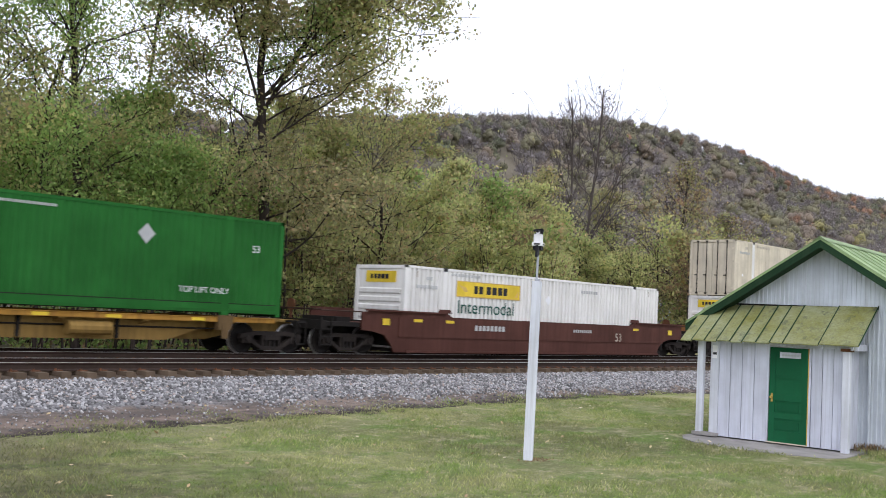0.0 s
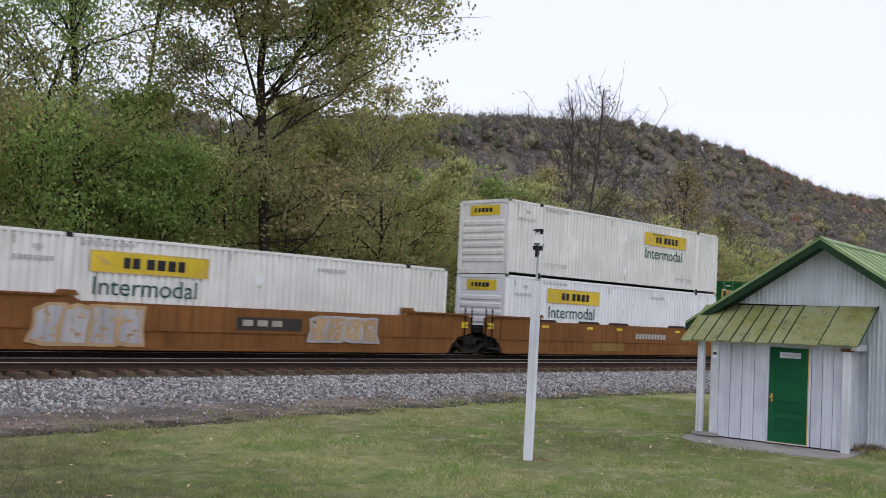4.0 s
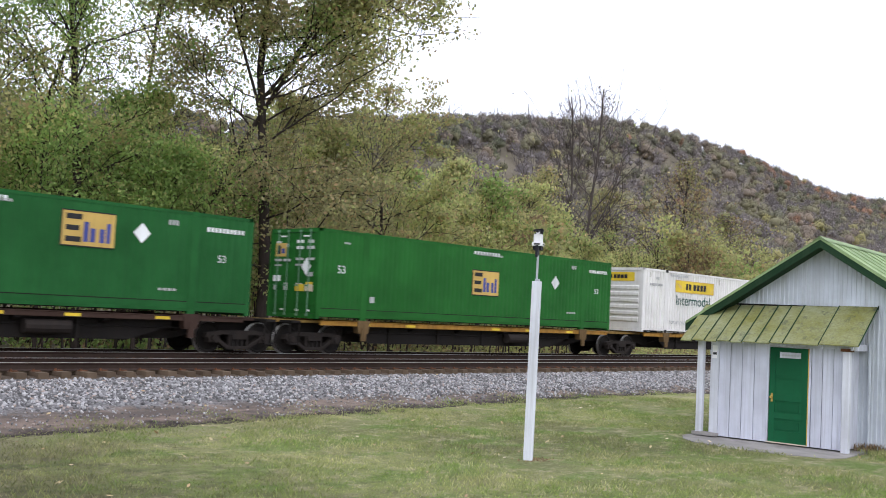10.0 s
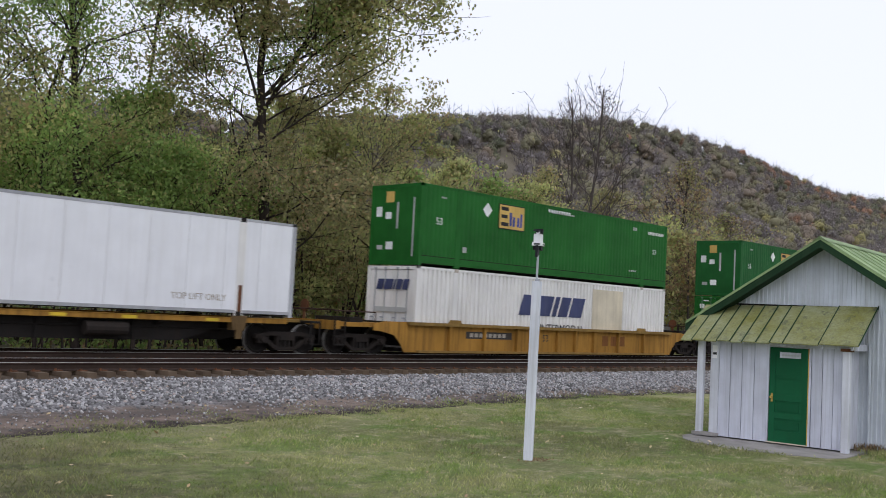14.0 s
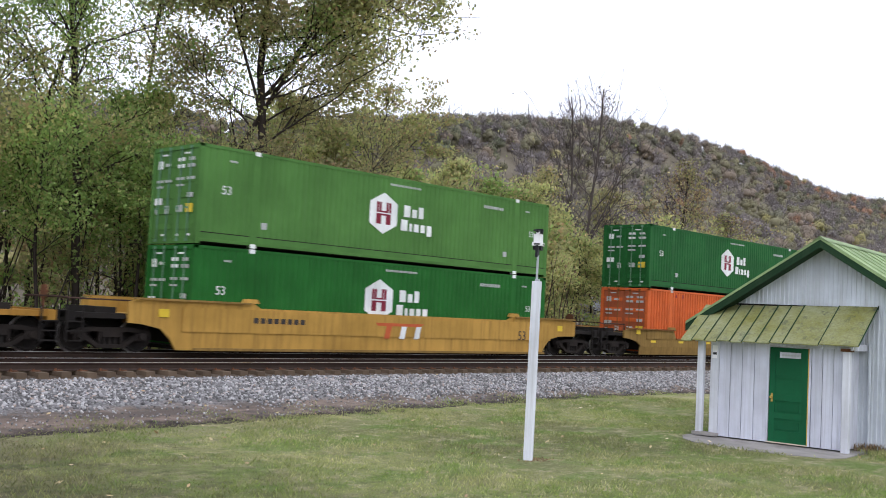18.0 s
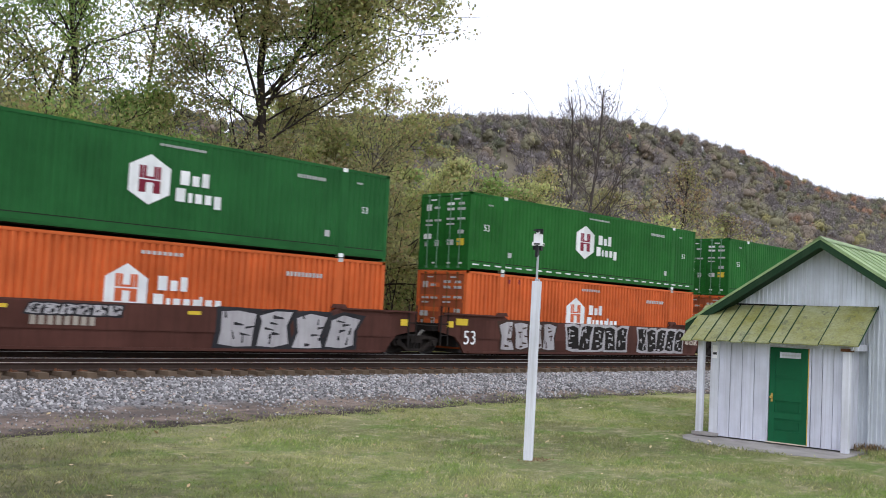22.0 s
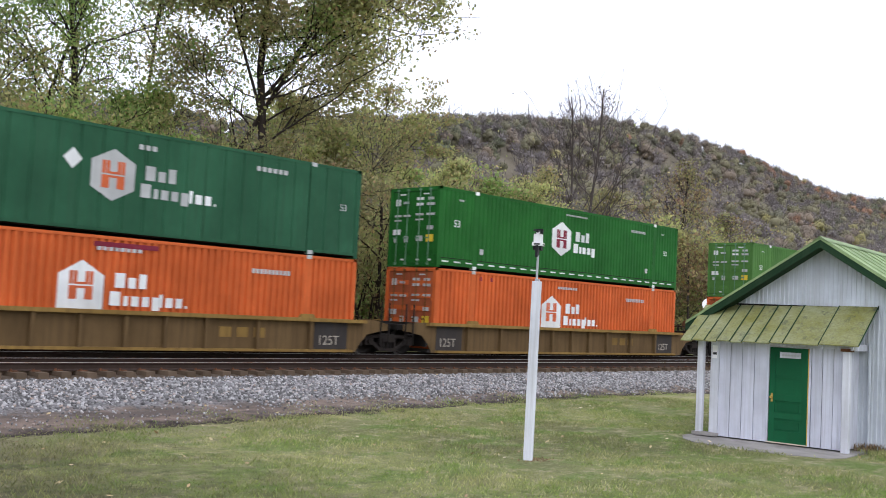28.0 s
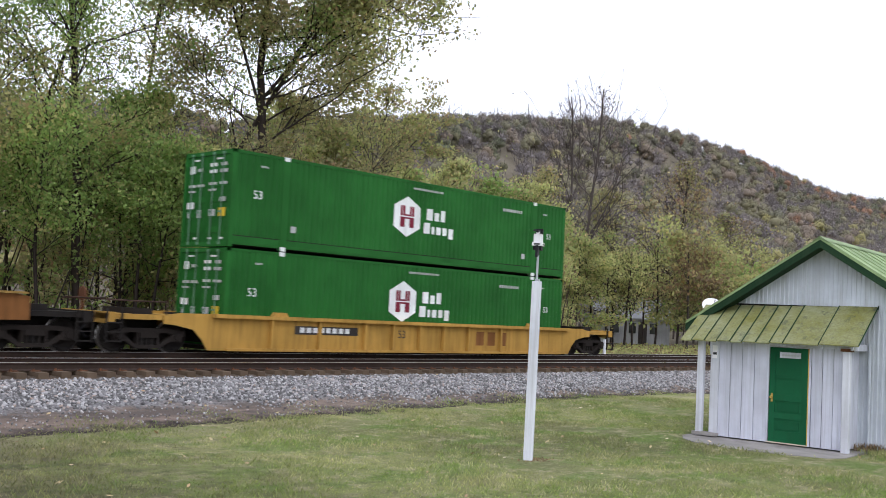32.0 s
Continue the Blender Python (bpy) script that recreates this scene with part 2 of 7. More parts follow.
def ground_cover():
    """One sheet: mown lawn near the camera, bare soil at the ballast's foot, ballast, leaf litter under the trees."""
    m, nt, b = material("lawn_ballast_and_litter")
    where = place_of(nt, shift=False)
    sep = nt.nodes.new("ShaderNodeSeparateXYZ")
    nt.links.new(where, sep.inputs[0])
    mid, fine = noise_of(nt, where, 1.7, 6, 0.7), noise_of(nt, where, 30, 5, 0.75)
    lawn = lawn_colour(nt, where, sep)
    soil = mix(nt, fine, (0.12, 0.090, 0.075), (0.40, 0.315, 0.26))
    cell = node(nt, "ShaderNodeTexVoronoi", Scale=19.0)
    nt.links.new(where, cell.inputs["Vector"])
    stone = mix(nt, cell.outputs["Color"], (0.10, 0.098, 0.10), (0.38, 0.37, 0.375))
    litter = mix(nt, ramp(nt, mid, [(0.35, grey(0)), (0.7, grey(1))]), (0.13, 0.115, 0.085), (0.21, 0.185, 0.14))
    litter = mix(nt, ramp(nt, fine, [(0.4, grey(0)), (0.7, grey(0.8))]), litter, (0.25, 0.215, 0.165))
    gravel = mix(nt, fine, (0.24, 0.23, 0.21), (0.48, 0.46, 0.43))

    def band(lo, hi, wobble):
        # 0 before lo, 1 past hi, along y, with an uneven edge
        add = nt.nodes.new("ShaderNodeMath")
        add.operation = "MULTIPLY_ADD"
        add.inputs[1].default_value = wobble
        nt.links.new(mid, add.inputs[0])
        nt.links.new(sep.outputs["Y"], add.inputs[2])
        mr = nt.nodes.new("ShaderNodeMapRange")
        mr.inputs["From Min"].default_value, mr.inputs["From Max"].default_value = lo + wobble / 2, hi + wobble / 2
        nt.links.new(add.outputs[0], mr.inputs["Value"])
        return mr.outputs[0]

    # the lawn's edge runs from y 16.6 near the camera to 18.9 further on
    slant = nt.nodes.new("ShaderNodeMapRange")
    slant.inputs["From Min"].default_value, slant.inputs["From Max"].default_value = 9, 24
    slant.inputs["To Min"].default_value, slant.inputs["To Max"].default_value = 1.7, 0.0
    nt.links.new(sep.outputs["X"], slant.inputs["Value"])
    shifted = nt.nodes.new("ShaderNodeMath")
    nt.links.new(sep.outputs["Y"], shifted.inputs[0])
    nt.links.new(slant.outputs[0], shifted.inputs[1])

    def edge(lo, hi, wobble):
        add = nt.nodes.new("ShaderNodeMath")
        add.operation = "MULTIPLY_ADD"
        add.inputs[1].default_value = wobble
        nt.links.new(mid, add.inputs[0])
        nt.links.new(shifted.outputs[0], add.inputs[2])
        mr = nt.nodes.new("ShaderNodeMapRange")
        mr.inputs["From Min"].default_value, mr.inputs["From Max"].default_value = lo + wobble / 2, hi + wobble / 2
        nt.links.new(add.outputs[0], mr.inputs["Value"])
        return mr.outputs[0]

    soil = mix(nt, ramp(nt, noise_of(nt, place_of(nt, (0.6, 1.6, 1), shift=False), 1.1, 6, 0.7), [(0.42, grey(0)), (0.56, grey(0.85))]), soil, (0.125, 0.104, 0.094))
    lawn = mix(nt, edge(16.2, 18.2, 1.5), lawn, mix(nt, 0.5, lawn, (0.34, 0.31, 0.185)))
    # a narrow, much darker band along the lawn's edge, then the soil
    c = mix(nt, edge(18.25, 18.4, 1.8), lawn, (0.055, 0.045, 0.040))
    c = mix(nt, edge(18.55, 18.9, 2.0), c, soil)
    c = mix(nt, edge(19.6, 20.2, 2.2), c, stone)
    c = mix(nt, band(20.85, 20.95, 0.05), c, mix(nt, fine, (0.06, 0.046, 0.036), (0.17, 0.13, 0.095)))
    c = mix(nt, band(27.9, 28.6, 0.8), c, gravel)
    c = mix(nt, band(31.3, 32.6, 1.0), c, litter)
    nt.links.new(c, b.inputs["Base Color"])
    b.inputs["Roughness"].default_value = 0.95
    b.inputs["Specular IOR Level"].default_value = 0.15
    bump(nt, b, fine, 0.9, 0.05)
    return m


def stones():
    m, nt, b = material("grey_ballast_stone")
    geo = nt.nodes.new("ShaderNodeNewGeometry")
    c = ramp(nt, geo.outputs["Random Per Island"], [(0.0, (0.06, 0.058, 0.058)), (0.3, (0.15, 0.146, 0.147)), (0.62, (0.28, 0.275, 0.278)), (0.9, (0.55, 0.54, 0.545)), (1.0, (0.36, 0.27, 0.22))])
    fine = noise_of(nt, place_of(nt, shift=False), 60, 4)
    nt.links.new(mix(nt, ramp(nt, fine, [(0.45, grey(0)), (0.75, grey(0.5))]), c, (0.20, 0.19, 0.185)), b.inputs["Base Color"])
    b.inputs["Roughness"].default_value = 0.9
    return m


def leaves(name, stops, glow=0.45, grain=0.35):
    """Foliage: a colour of its own for each leaf, and warmer and cooler patches over the crown."""
    m, nt, b = material(name)
    geo = nt.nodes.new("ShaderNodeNewGeometry")
    c = ramp(nt, geo.outputs["Random Per Island"], stops)
    patch = noise_of(nt, place_of(nt, shift=True), grain, 3)
    hue = node(nt, "ShaderNodeHueSaturation", Saturation=1.0)
    nt.links.new(ramp(nt, patch, [(0.3, grey(0.75)), (0.7, grey(1.2))]), hue.inputs["Value"])
    nt.links.new(c, hue.inputs["Color"])
    nt.links.new(hue.outputs[0], b.inputs["Base Color"])
    b.inputs["Roughness"].default_value = 0.6
    b.inputs["Specular IOR Level"].default_value = 0.25
    soft = nt.nodes.new("ShaderNodeBsdfTranslucent")
    nt.links.new(hue.outputs[0], soft.inputs["Color"])
    both = nt.nodes.new("ShaderNodeMixShader")
    both.inputs[0].default_value = glow
    nt.links.new(b.outputs[0], both.inputs[1])
    nt.links.new(soft.outputs[0], both.inputs[2])
    nt.links.new(both.outputs[0], nt.nodes["Material Output"].inputs["Surface"])
    return m


def clumps(name, stops):
    """Far crowns: a tone for each leaf or clump, a lighter or darker cast from tree to tree, and broad warm and cool stretches."""
    m, nt, b = material(name)
    geo = nt.nodes.new("ShaderNodeNewGeometry")
    where = place_of(nt, shift=False)
    c = ramp(nt, geo.outputs["Random Per Island"], stops)
    fine, broad = noise_of(nt, where, 1.3, 4, 0.7), noise_of(nt, where, 0.028, 4)
    cell = node(nt, "ShaderNodeTexVoronoi", Scale=0.13)
    nt.links.new(where, cell.inputs["Vector"])
    c = mix(nt, 1.0, c, ramp(nt, cell.outputs["Color"], [(0.1, (0.80, 0.80, 0.83)), (0.5, (0.98, 0.97, 0.97)), (0.9, (1.16, 1.13, 1.09))]), "MULTIPLY")
    c = mix(nt, ramp(nt, fine, [(0.40, grey(0.25)), (0.6, grey(0))]), c, tuple(v * 0.6 for v in stops[0][1]))
    c = mix(nt, ramp(nt, broad, [(0.38, grey(0)), (0.62, grey(0.35))]), c, (0.270, 0.240, 0.218))
    nt.links.new(c, b.inputs["Base Color"])
    b.inputs["Roughness"].default_value = 0.95
    b.inputs["Specular IOR Level"].default_value = 0.05
    return m


def bark(name, a, c2):
    m, nt, b = material(name)
    tall = place_of(nt, (6, 6, 1.2))
    n = noise_of(nt, tall, 2.2, 7, 0.7)
    nt.links.new(mix(nt, n, a, c2), b.inputs["Base Color"])
    b.inputs["Roughness"].default_value = 0.95
    b.inputs["Specular IOR Level"].default_value = 0.08
    bump(nt, b, n, 0.6, 0.04)
    return m


LEAF_GREEN = leaves("spring_green_leaves", [(0, (0.21, 0.32, 0.10)), (0.5, (0.31, 0.45, 0.13)), (0.9, (0.42, 0.54, 0.18)), (1, (0.52, 0.48, 0.20))], 0.6)
LEAF_OLIVE = leaves("olive_brown_leaves", [(0, (0.27, 0.27, 0.125)), (0.45, (0.38, 0.375, 0.17)), (0.8, (0.47, 0.42, 0.20)), (1, (0.50, 0.35, 0.18))], 0.58)
LEAF_LIME = leaves("yellow_green_leaves", [(0, (0.32, 0.37, 0.145)), (0.5, (0.47, 0.50, 0.195)), (0.9, (0.58, 0.55, 0.235)), (1, (0.62, 0.50, 0.22))], 0.62)
LEAF_RUST = leaves("rusty_leaves", [(0, (0.20, 0.145, 0.090)), (0.5, (0.29, 0.215, 0.130)), (0.9, (0.39, 0.27, 0.14)), (1, (0.455, 0.336, 0.147))], 0.5)
LEAF_GREY = leaves("bare_grey_twigs", [(0, (0.121, 0.105, 0.106)), (0.5, (0.237, 0.205, 0.206)), (1, (0.352, 0.302, 0.294))], 0.1)
LEAF_ORANGE = leaves("orange_autumn_leaves", [(0, (0.168, 0.067, 0.039)), (0.5, (0.336, 0.119, 0.057)), (1, (0.462, 0.216, 0.077))])
LEAF_DARK = leaves("dark_evergreen_leaves", [(0, (0.038, 0.060, 0.028)), (0.6, (0.084, 0.116, 0.045)), (1, (0.140, 0.158, 0.061))], 0.15)
LEAF_GOLD = leaves("golden_leaves", [(0, (0.280, 0.228, 0.052)), (0.5, (0.507, 0.411, 0.088)), (1, (0.630, 0.490, 0.105))])
HILL_GREY = clumps("far_bare_twigs", [(0, (0.220, 0.200, 0.200)), (0.5, (0.270, 0.246, 0.243)), (1, (0.325, 0.298, 0.290))])
HILL_BROWN = clumps("far_brown_leaves", [(0, (0.215, 0.178, 0.145)), (0.5, (0.262, 0.216, 0.168)), (1, (0.310, 0.252, 0.190))])
HILL_OLIVE = clumps("far_olive_leaves", [(0, (0.190, 0.186, 0.122)), (0.5, (0.238, 0.230, 0.142)), (1, (0.290, 0.275, 0.165))])
HILL_LIME = clumps("far_yellow_green_leaves", [(0, (0.300, 0.285, 0.130)), (0.5, (0.360, 0.340, 0.145)), (1, (0.430, 0.390, 0.165))])
HILL_RUST = clumps("far_rusty_leaves", [(0, (0.270, 0.150, 0.100)), (0.5, (0.330, 0.175, 0.110)), (1, (0.390, 0.220, 0.130))])
HILL_DARK = clumps("far_evergreen_leaves", [(0, (0.130, 0.140, 0.095)), (0.6, (0.165, 0.175, 0.112)), (1, (0.200, 0.205, 0.130))])
LEAF_CROWN = leaves("dull_olive_crown_leaves", [(0, (0.22, 0.215, 0.11)), (0.5, (0.33, 0.31, 0.15)), (0.85, (0.42, 0.35, 0.185)), (1, (0.46, 0.31, 0.17))], 0.5)
LEAF_FALLEN = leaves("fallen_leaves", [(0, (0.42, 0.31, 0.17)), (0.4, (0.60, 0.50, 0.28)), (0.7, (0.45, 0.26, 0.14)), (1, (0.78, 0.74, 0.55))], 0.1)
BLADES = grass_blades()
GREEN_ROD = paint("pale_green_rods", (0.12, 0.24, 0.15), (0.08, 0.12, 0.08), 0.4, 0.5)
BARK_DARK = bark("dark_bark", (0.022, 0.017, 0.016), (0.085, 0.068, 0.060))
BARK_GREY = bark("grey_bark", (0.055, 0.046, 0.042), (0.155, 0.132, 0.120))
MOSS = moss_roof()
GROUND = ground_cover()
STONE = stones()
TIE_WOOD = paint("weathered_tie_wood", (0.125, 0.090, 0.062), (0.05, 0.036, 0.026), 0.7, 0.9, streak=1.0)
RAIL_STEEL = paint("brown_rail_side", (0.042, 0.028, 0.022), (0.03, 0.02, 0.016), 0.5, 0.8)
CONCRETE = paint("stained_concrete", (0.30, 0.285, 0.27), (0.10, 0.09, 0.08), 0.9, 0.9, streak=1.5)
SHINE, _nt, _b = material("worn_rail_top")
_b.inputs["Base Color"].default_value, _b.inputs["Metallic"].default_value = (0.72, 0.71, 0.70, 1), 0.9
_nt.links.new(ramp(_nt, noise_of(_nt, place_of(_nt, (0.2, 1, 1)), 6), [(0.3, grey(0.25)), (0.7, grey(0.42))]), _b.inputs["Roughness"])
TREAD, _nt, _b = material("polished_wheel_tread")
_b.inputs["Base Color"].default_value, _b.inputs["Metallic"].default_value = (0.30, 0.29, 0.28, 1), 0.8
_nt.links.new(ramp(_nt, noise_of(_nt, place_of(_nt), 9), [(0.3, grey(0.3)), (0.7, grey(0.5))]), _b.inputs["Roughness"])
GLASS, _nt, _b = material("dark_window_glass")
_b.inputs["Base Color"].default_value, _b.inputs["Roughness"].default_value = (0.02, 0.022, 0.025, 1), 0.08

# ---- mesh helpers ----
class Shape:
    """Collects faces for one mesh."""

    def __init__(self):
        self.v, self.f = [], []

    def add(self, verts, faces):
        n = len(self.v)
        self.v += [tuple(p) for p in verts]
        self.f += [tuple(i + n for i in face) for face in faces]
        return self

    def box(self, x0, x1, y0, y1, z0, z1, c=0.0):
        """A box; c chamfers its four upright edges."""
        if c:
            ring = [(x0 + c, y0), (x1 - c, y0), (x1, y0 + c), (x1, y1 - c), (x1 - c, y1), (x0 + c, y1), (x0, y1 - c), (x0, y0 + c)]
        else:
            ring = [(x0, y0), (x1, y0), (x1, y1), (x0, y1)]
        return self.prism(ring, z0, z1)

    def prism(self, ring, z0, z1, axis="z"):
        """A polygon drawn out along an axis. For x the polygon is (y, z), for y it is (x, z)."""
        n = len(ring)
        put = {"z": lambda p, h: (p[0], p[1], h), "x": lambda p, h: (h, p[0], p[1]), "y": lambda p, h: (p[0], h, p[1])}[axis]
        verts = [put(p, z0) for p in ring] + [put(p, z1) for p in ring]
        faces = [tuple(range(n))[::-1], tuple(range(n, 2 * n))] + [(i, (i + 1) % n, n + (i + 1) % n, n + i) for i in range(n)]
        return self.add(verts, faces)

    def tube(self, p, q, r0, r1=None, n=8):
        p, q = Vector(p), Vector(q)
        r1 = r0 if r1 is None else r1
        a = (q - p).normalized()
        s = a.orthogonal().normalized()
        t = a.cross(s)
        ring = [(math.cos(2 * math.pi * i / n) * s + math.sin(2 * math.pi * i / n) * t) for i in range(n)]
        verts = [p + d * r0 for d in ring] + [q + d * r1 for d in ring]
        faces = [tuple(range(n))[::-1], tuple(range(n, 2 * n))] + [(i, (i + 1) % n, n + (i + 1) % n, n + i) for i in range(n)]
        return self.add(verts, faces)

    def plate(self, pts, y, thick=0.004):
        """A flat sheet of outline (x, z) at y, facing -y."""
        return self.prism(pts, y - thick, y, "y")

    def mesh(self, name="shape", smooth=False):
        me = bpy.data.meshes.new(name)
        me.from_pydata(self.v, [], self.f)
        me.materials.append(None)
        bm = bmesh.new()
        bm.from_mesh(me)
        bmesh.ops.recalc_face_normals(bm, faces=bm.faces)
        bm.to_mesh(me)
        bm.free()
        if smooth:
            me.polygons.foreach_set("use_smooth", [True] * len(me.polygons))
        return me


def ob_of(name, me, mat, m=None):
    """An object on a mesh that others may share, with a material of its own."""
    if not me.materials:
        me.materials.append(None)
    ob = new(name, me)
    ob.material_slots[0].link = "OBJECT"
    ob.material_slots[0].material = mat
    if m is not None:
        ob.matrix_basis = m
    return ob


def part(name, me, mat, parent, label="", m=None):
    """One mesh as a part of a thing or of a part."""
    if isinstance(me, Shape):
        me = me.mesh(name)
    ob = ob_of(name, me, mat, m)
    ob.parent = parent
    return tagged(ob, label) if label else ob


def thing(name, label, category, group="", kind="", m=None):
    ob = new(name)
    ob.empty_display_size = 0.2
    if m is not None:
        ob.matrix_basis = m
    return tagged(ob, label, category, group, kind)


def box(*a, c=0.0):
    return Shape().box(*a, c=c)


_kept = {}


def once(key, make):
    """A mesh that is made once and shared."""
    if key not in _kept:
        made = make()
        _kept[key] = made.mesh(str(key[0] if isinstance(key, tuple) else key)) if isinstance(made, Shape) else made
    return _kept[key]


def text_mesh(words, size, squeeze=1.0):
    """Words in the built-in font, standing upright and facing -y, with the lower left corner at the origin."""
    def make():
        cu = bpy.data.curves.new("words", "FONT")
        cu.body, cu.size, cu.extrude = words, size, 0.003
        ob = new("words", cu)
        bpy.context.view_layer.update()
        me = bpy.data.meshes.new_from_object(ob.evaluated_get(bpy.context.evaluated_depsgraph_get()))
        bpy.data.objects.remove(ob)
        me.transform(Matrix.Rotation(radians(90), 4, "X") @ Matrix.Diagonal((squeeze, 1, 1, 1)))
        me.materials.clear()
        me.materials.append(None)
        return me
    return once(("words", words, size, squeeze), make)


def blocks(widths, height, gap=0.04, lean=0.0, cut=0.0):
    """A row of plain bars as wide as letters; lean slants them."""
    s, x = Shape(), 0.0
    for i, w in enumerate(widths):
        if w > 0:
            top = height * (1 - cut * (i % 2))
            s.plate([(x, 0), (x + w, 0), (x + w + lean, top), (x + lean, top)], 0)
        x += abs(w) + gap
    return s


def quads(name, centre, u, v, mats=None, index=None):
    """A mesh of many free rhombs: centres and half-axes as arrays of n x 3."""
    n = len(centre)
    co = np.stack([centre - u, centre - v, centre + u, centre + v], 1).reshape(-1, 3)
    me = bpy.data.meshes.new(name)
    me.vertices.add(4 * n)
    me.vertices.foreach_set("co", co.ravel())
    me.loops.add(4 * n)
    me.loops.foreach_set("vertex_index", np.arange(4 * n))
    me.polygons.add(n)
    me.polygons.foreach_set("loop_start", np.arange(0, 4 * n, 4))
    for mt in mats or [None]:
        me.materials.append(mt)
    if index is not None:
        me.polygons.foreach_set("material_index", index)
    me.update(calc_edges=True)
    return me


def tubes(name, segs, sides):
    """A mesh of tapered tubes from rows of p, q, r0, r1."""
    segs = np.array(segs, float)
    p, q, r0, r1 = segs[:, :3], segs[:, 3:6], segs[:, 6], segs[:, 7]
    a = q - p
    a /= np.linalg.norm(a, axis=1, keepdims=True) + 1e-9
    ref = np.where(np.abs(a[:, 2:]) < 0.9, [[0, 0, 1.0]], [[1.0, 0, 0]])
    s = np.cross(a, ref)
    s /= np.linalg.norm(s, axis=1, keepdims=True)
    t = np.cross(a, s)
    ang = np.arange(sides) * 2 * np.pi / sides
    ring = np.cos(ang)[None, :, None] * s[:, None] + np.sin(ang)[None, :, None] * t[:, None]
    co = np.concatenate([p[:, None] + ring * r0[:, None, None], q[:, None] + ring * r1[:, None, None]], 1)
    n = len(segs)
    base = (np.arange(n) * 2 * sides)[:, None]
    i = np.arange(sides)
    j = (i + 1) % sides
    idx = np.stack([base + i, base + j, base + sides + j, base + sides + i], -1).reshape(-1)
    me = bpy.data.meshes.new(name)
    me.vertices.add(co.size // 3)
    me.vertices.foreach_set("co", co.ravel())
    me.loops.add(len(idx))
    me.loops.foreach_set("vertex_index", idx)
    me.polygons.add(n * sides)
    me.polygons.foreach_set("loop_start", np.arange(0, len(idx), 4))
    me.polygons.foreach_set("use_smooth", np.ones(n * sides, bool))
    me.materials.append(None)
    me.update(calc_edges=True)
    return me

# ---- the land: one sheet from the lawn over the railway bed to the wooded ridge ----
RIDGE = [(-2600, 40), (-200, 38), (93, 39), (125, 44), (150, 45), (190, 51), (238, 61), (297, 70.5), (341, 77.8), (389, 79.6), (440, 78.4), (495, 74.5), (550, 72.5), (630, 77.5), (900, 80), (2600, 80)]
RAIL_TOP, NEAR_Y, TRAIN_Y = 0.875, 22.25, 26.23


def foot_line(x):
    """Where the ballast meets the lawn."""
    return np.interp(x, [9, 24], [16.9, 18.6])


def height(x, y):
    x, y = np.asarray(x, float), np.asarray(y, float)
    f = foot_line(x)
    up = np.clip((y - f) / (20.75 - f), 0, 1)
    z = np.where(y < 20.75, 0.525 * up ** 0.9, np.interp(y, [20.75, 21.0], [0.525, 0.60]))
    z = np.where(y > 28.0, 0.60 - 0.45 * np.clip((y - 28.0) / 1.2, 0, 1), z)
    z = np.where(y > 33, 0.15 + (y - 33) * 0.012, z)
    top = np.interp(x, [r[0] for r in RIDGE], [r[1] for r in RIDGE])
    k = np.clip((y - 66) / (230 - 66), 0, 1)
    hill = top * (k ** 1.15) * (1.0 - 0.12 * np.sin(k * np.pi))
    past = np.clip((y - 230) / 500, 0, 1)
    return z + hill * (1 - 0.6 * past)


def sheet():
    xs = np.concatenate([np.linspace(-2600, -120, 12), np.arange(-100, 0, 8), np.arange(0, 64, 0.8), np.arange(64, 720, 9), np.linspace(740, 2600, 12)])
    ys = np.concatenate([[-2600, -900, -250, -80, -30, -8, 0, 4], np.arange(7, 16, 0.8), np.arange(16, 33, 0.3), np.arange(33, 66, 2.0), np.arange(66, 262, 8), [280, 330, 420, 700, 1300, 2600]])
    gx, gy = np.meshgrid(xs, ys)
    gz = height(gx, gy)
    lawn = (gy < foot_line(gx)) & (gx > -50) & (gx < 64) & (gy > 0)
    gz = gz + np.where(lawn, 0.03 * np.sin(gx * 0.9 + gy * 0.5) * np.cos(gy * 0.7 - gx * 0.3), 0)
    nx, ny = len(xs), len(ys)
    i = np.arange(nx - 1)[None] + np.arange(ny - 1)[:, None] * nx
    faces = np.stack([i, i + 1, i + nx + 1, i + nx], -1).reshape(-1, 4)
    me = bpy.data.meshes.new("ground")
    me.from_pydata(np.stack([gx, gy, gz], -1).reshape(-1, 3).tolist(), [], faces.tolist())
    me.polygons.foreach_set("use_smooth", [True] * len(faces))
    me.materials.append(None)
    return me


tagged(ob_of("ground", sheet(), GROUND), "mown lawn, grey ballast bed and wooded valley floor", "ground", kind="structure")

rng = np.random.default_rng(4)


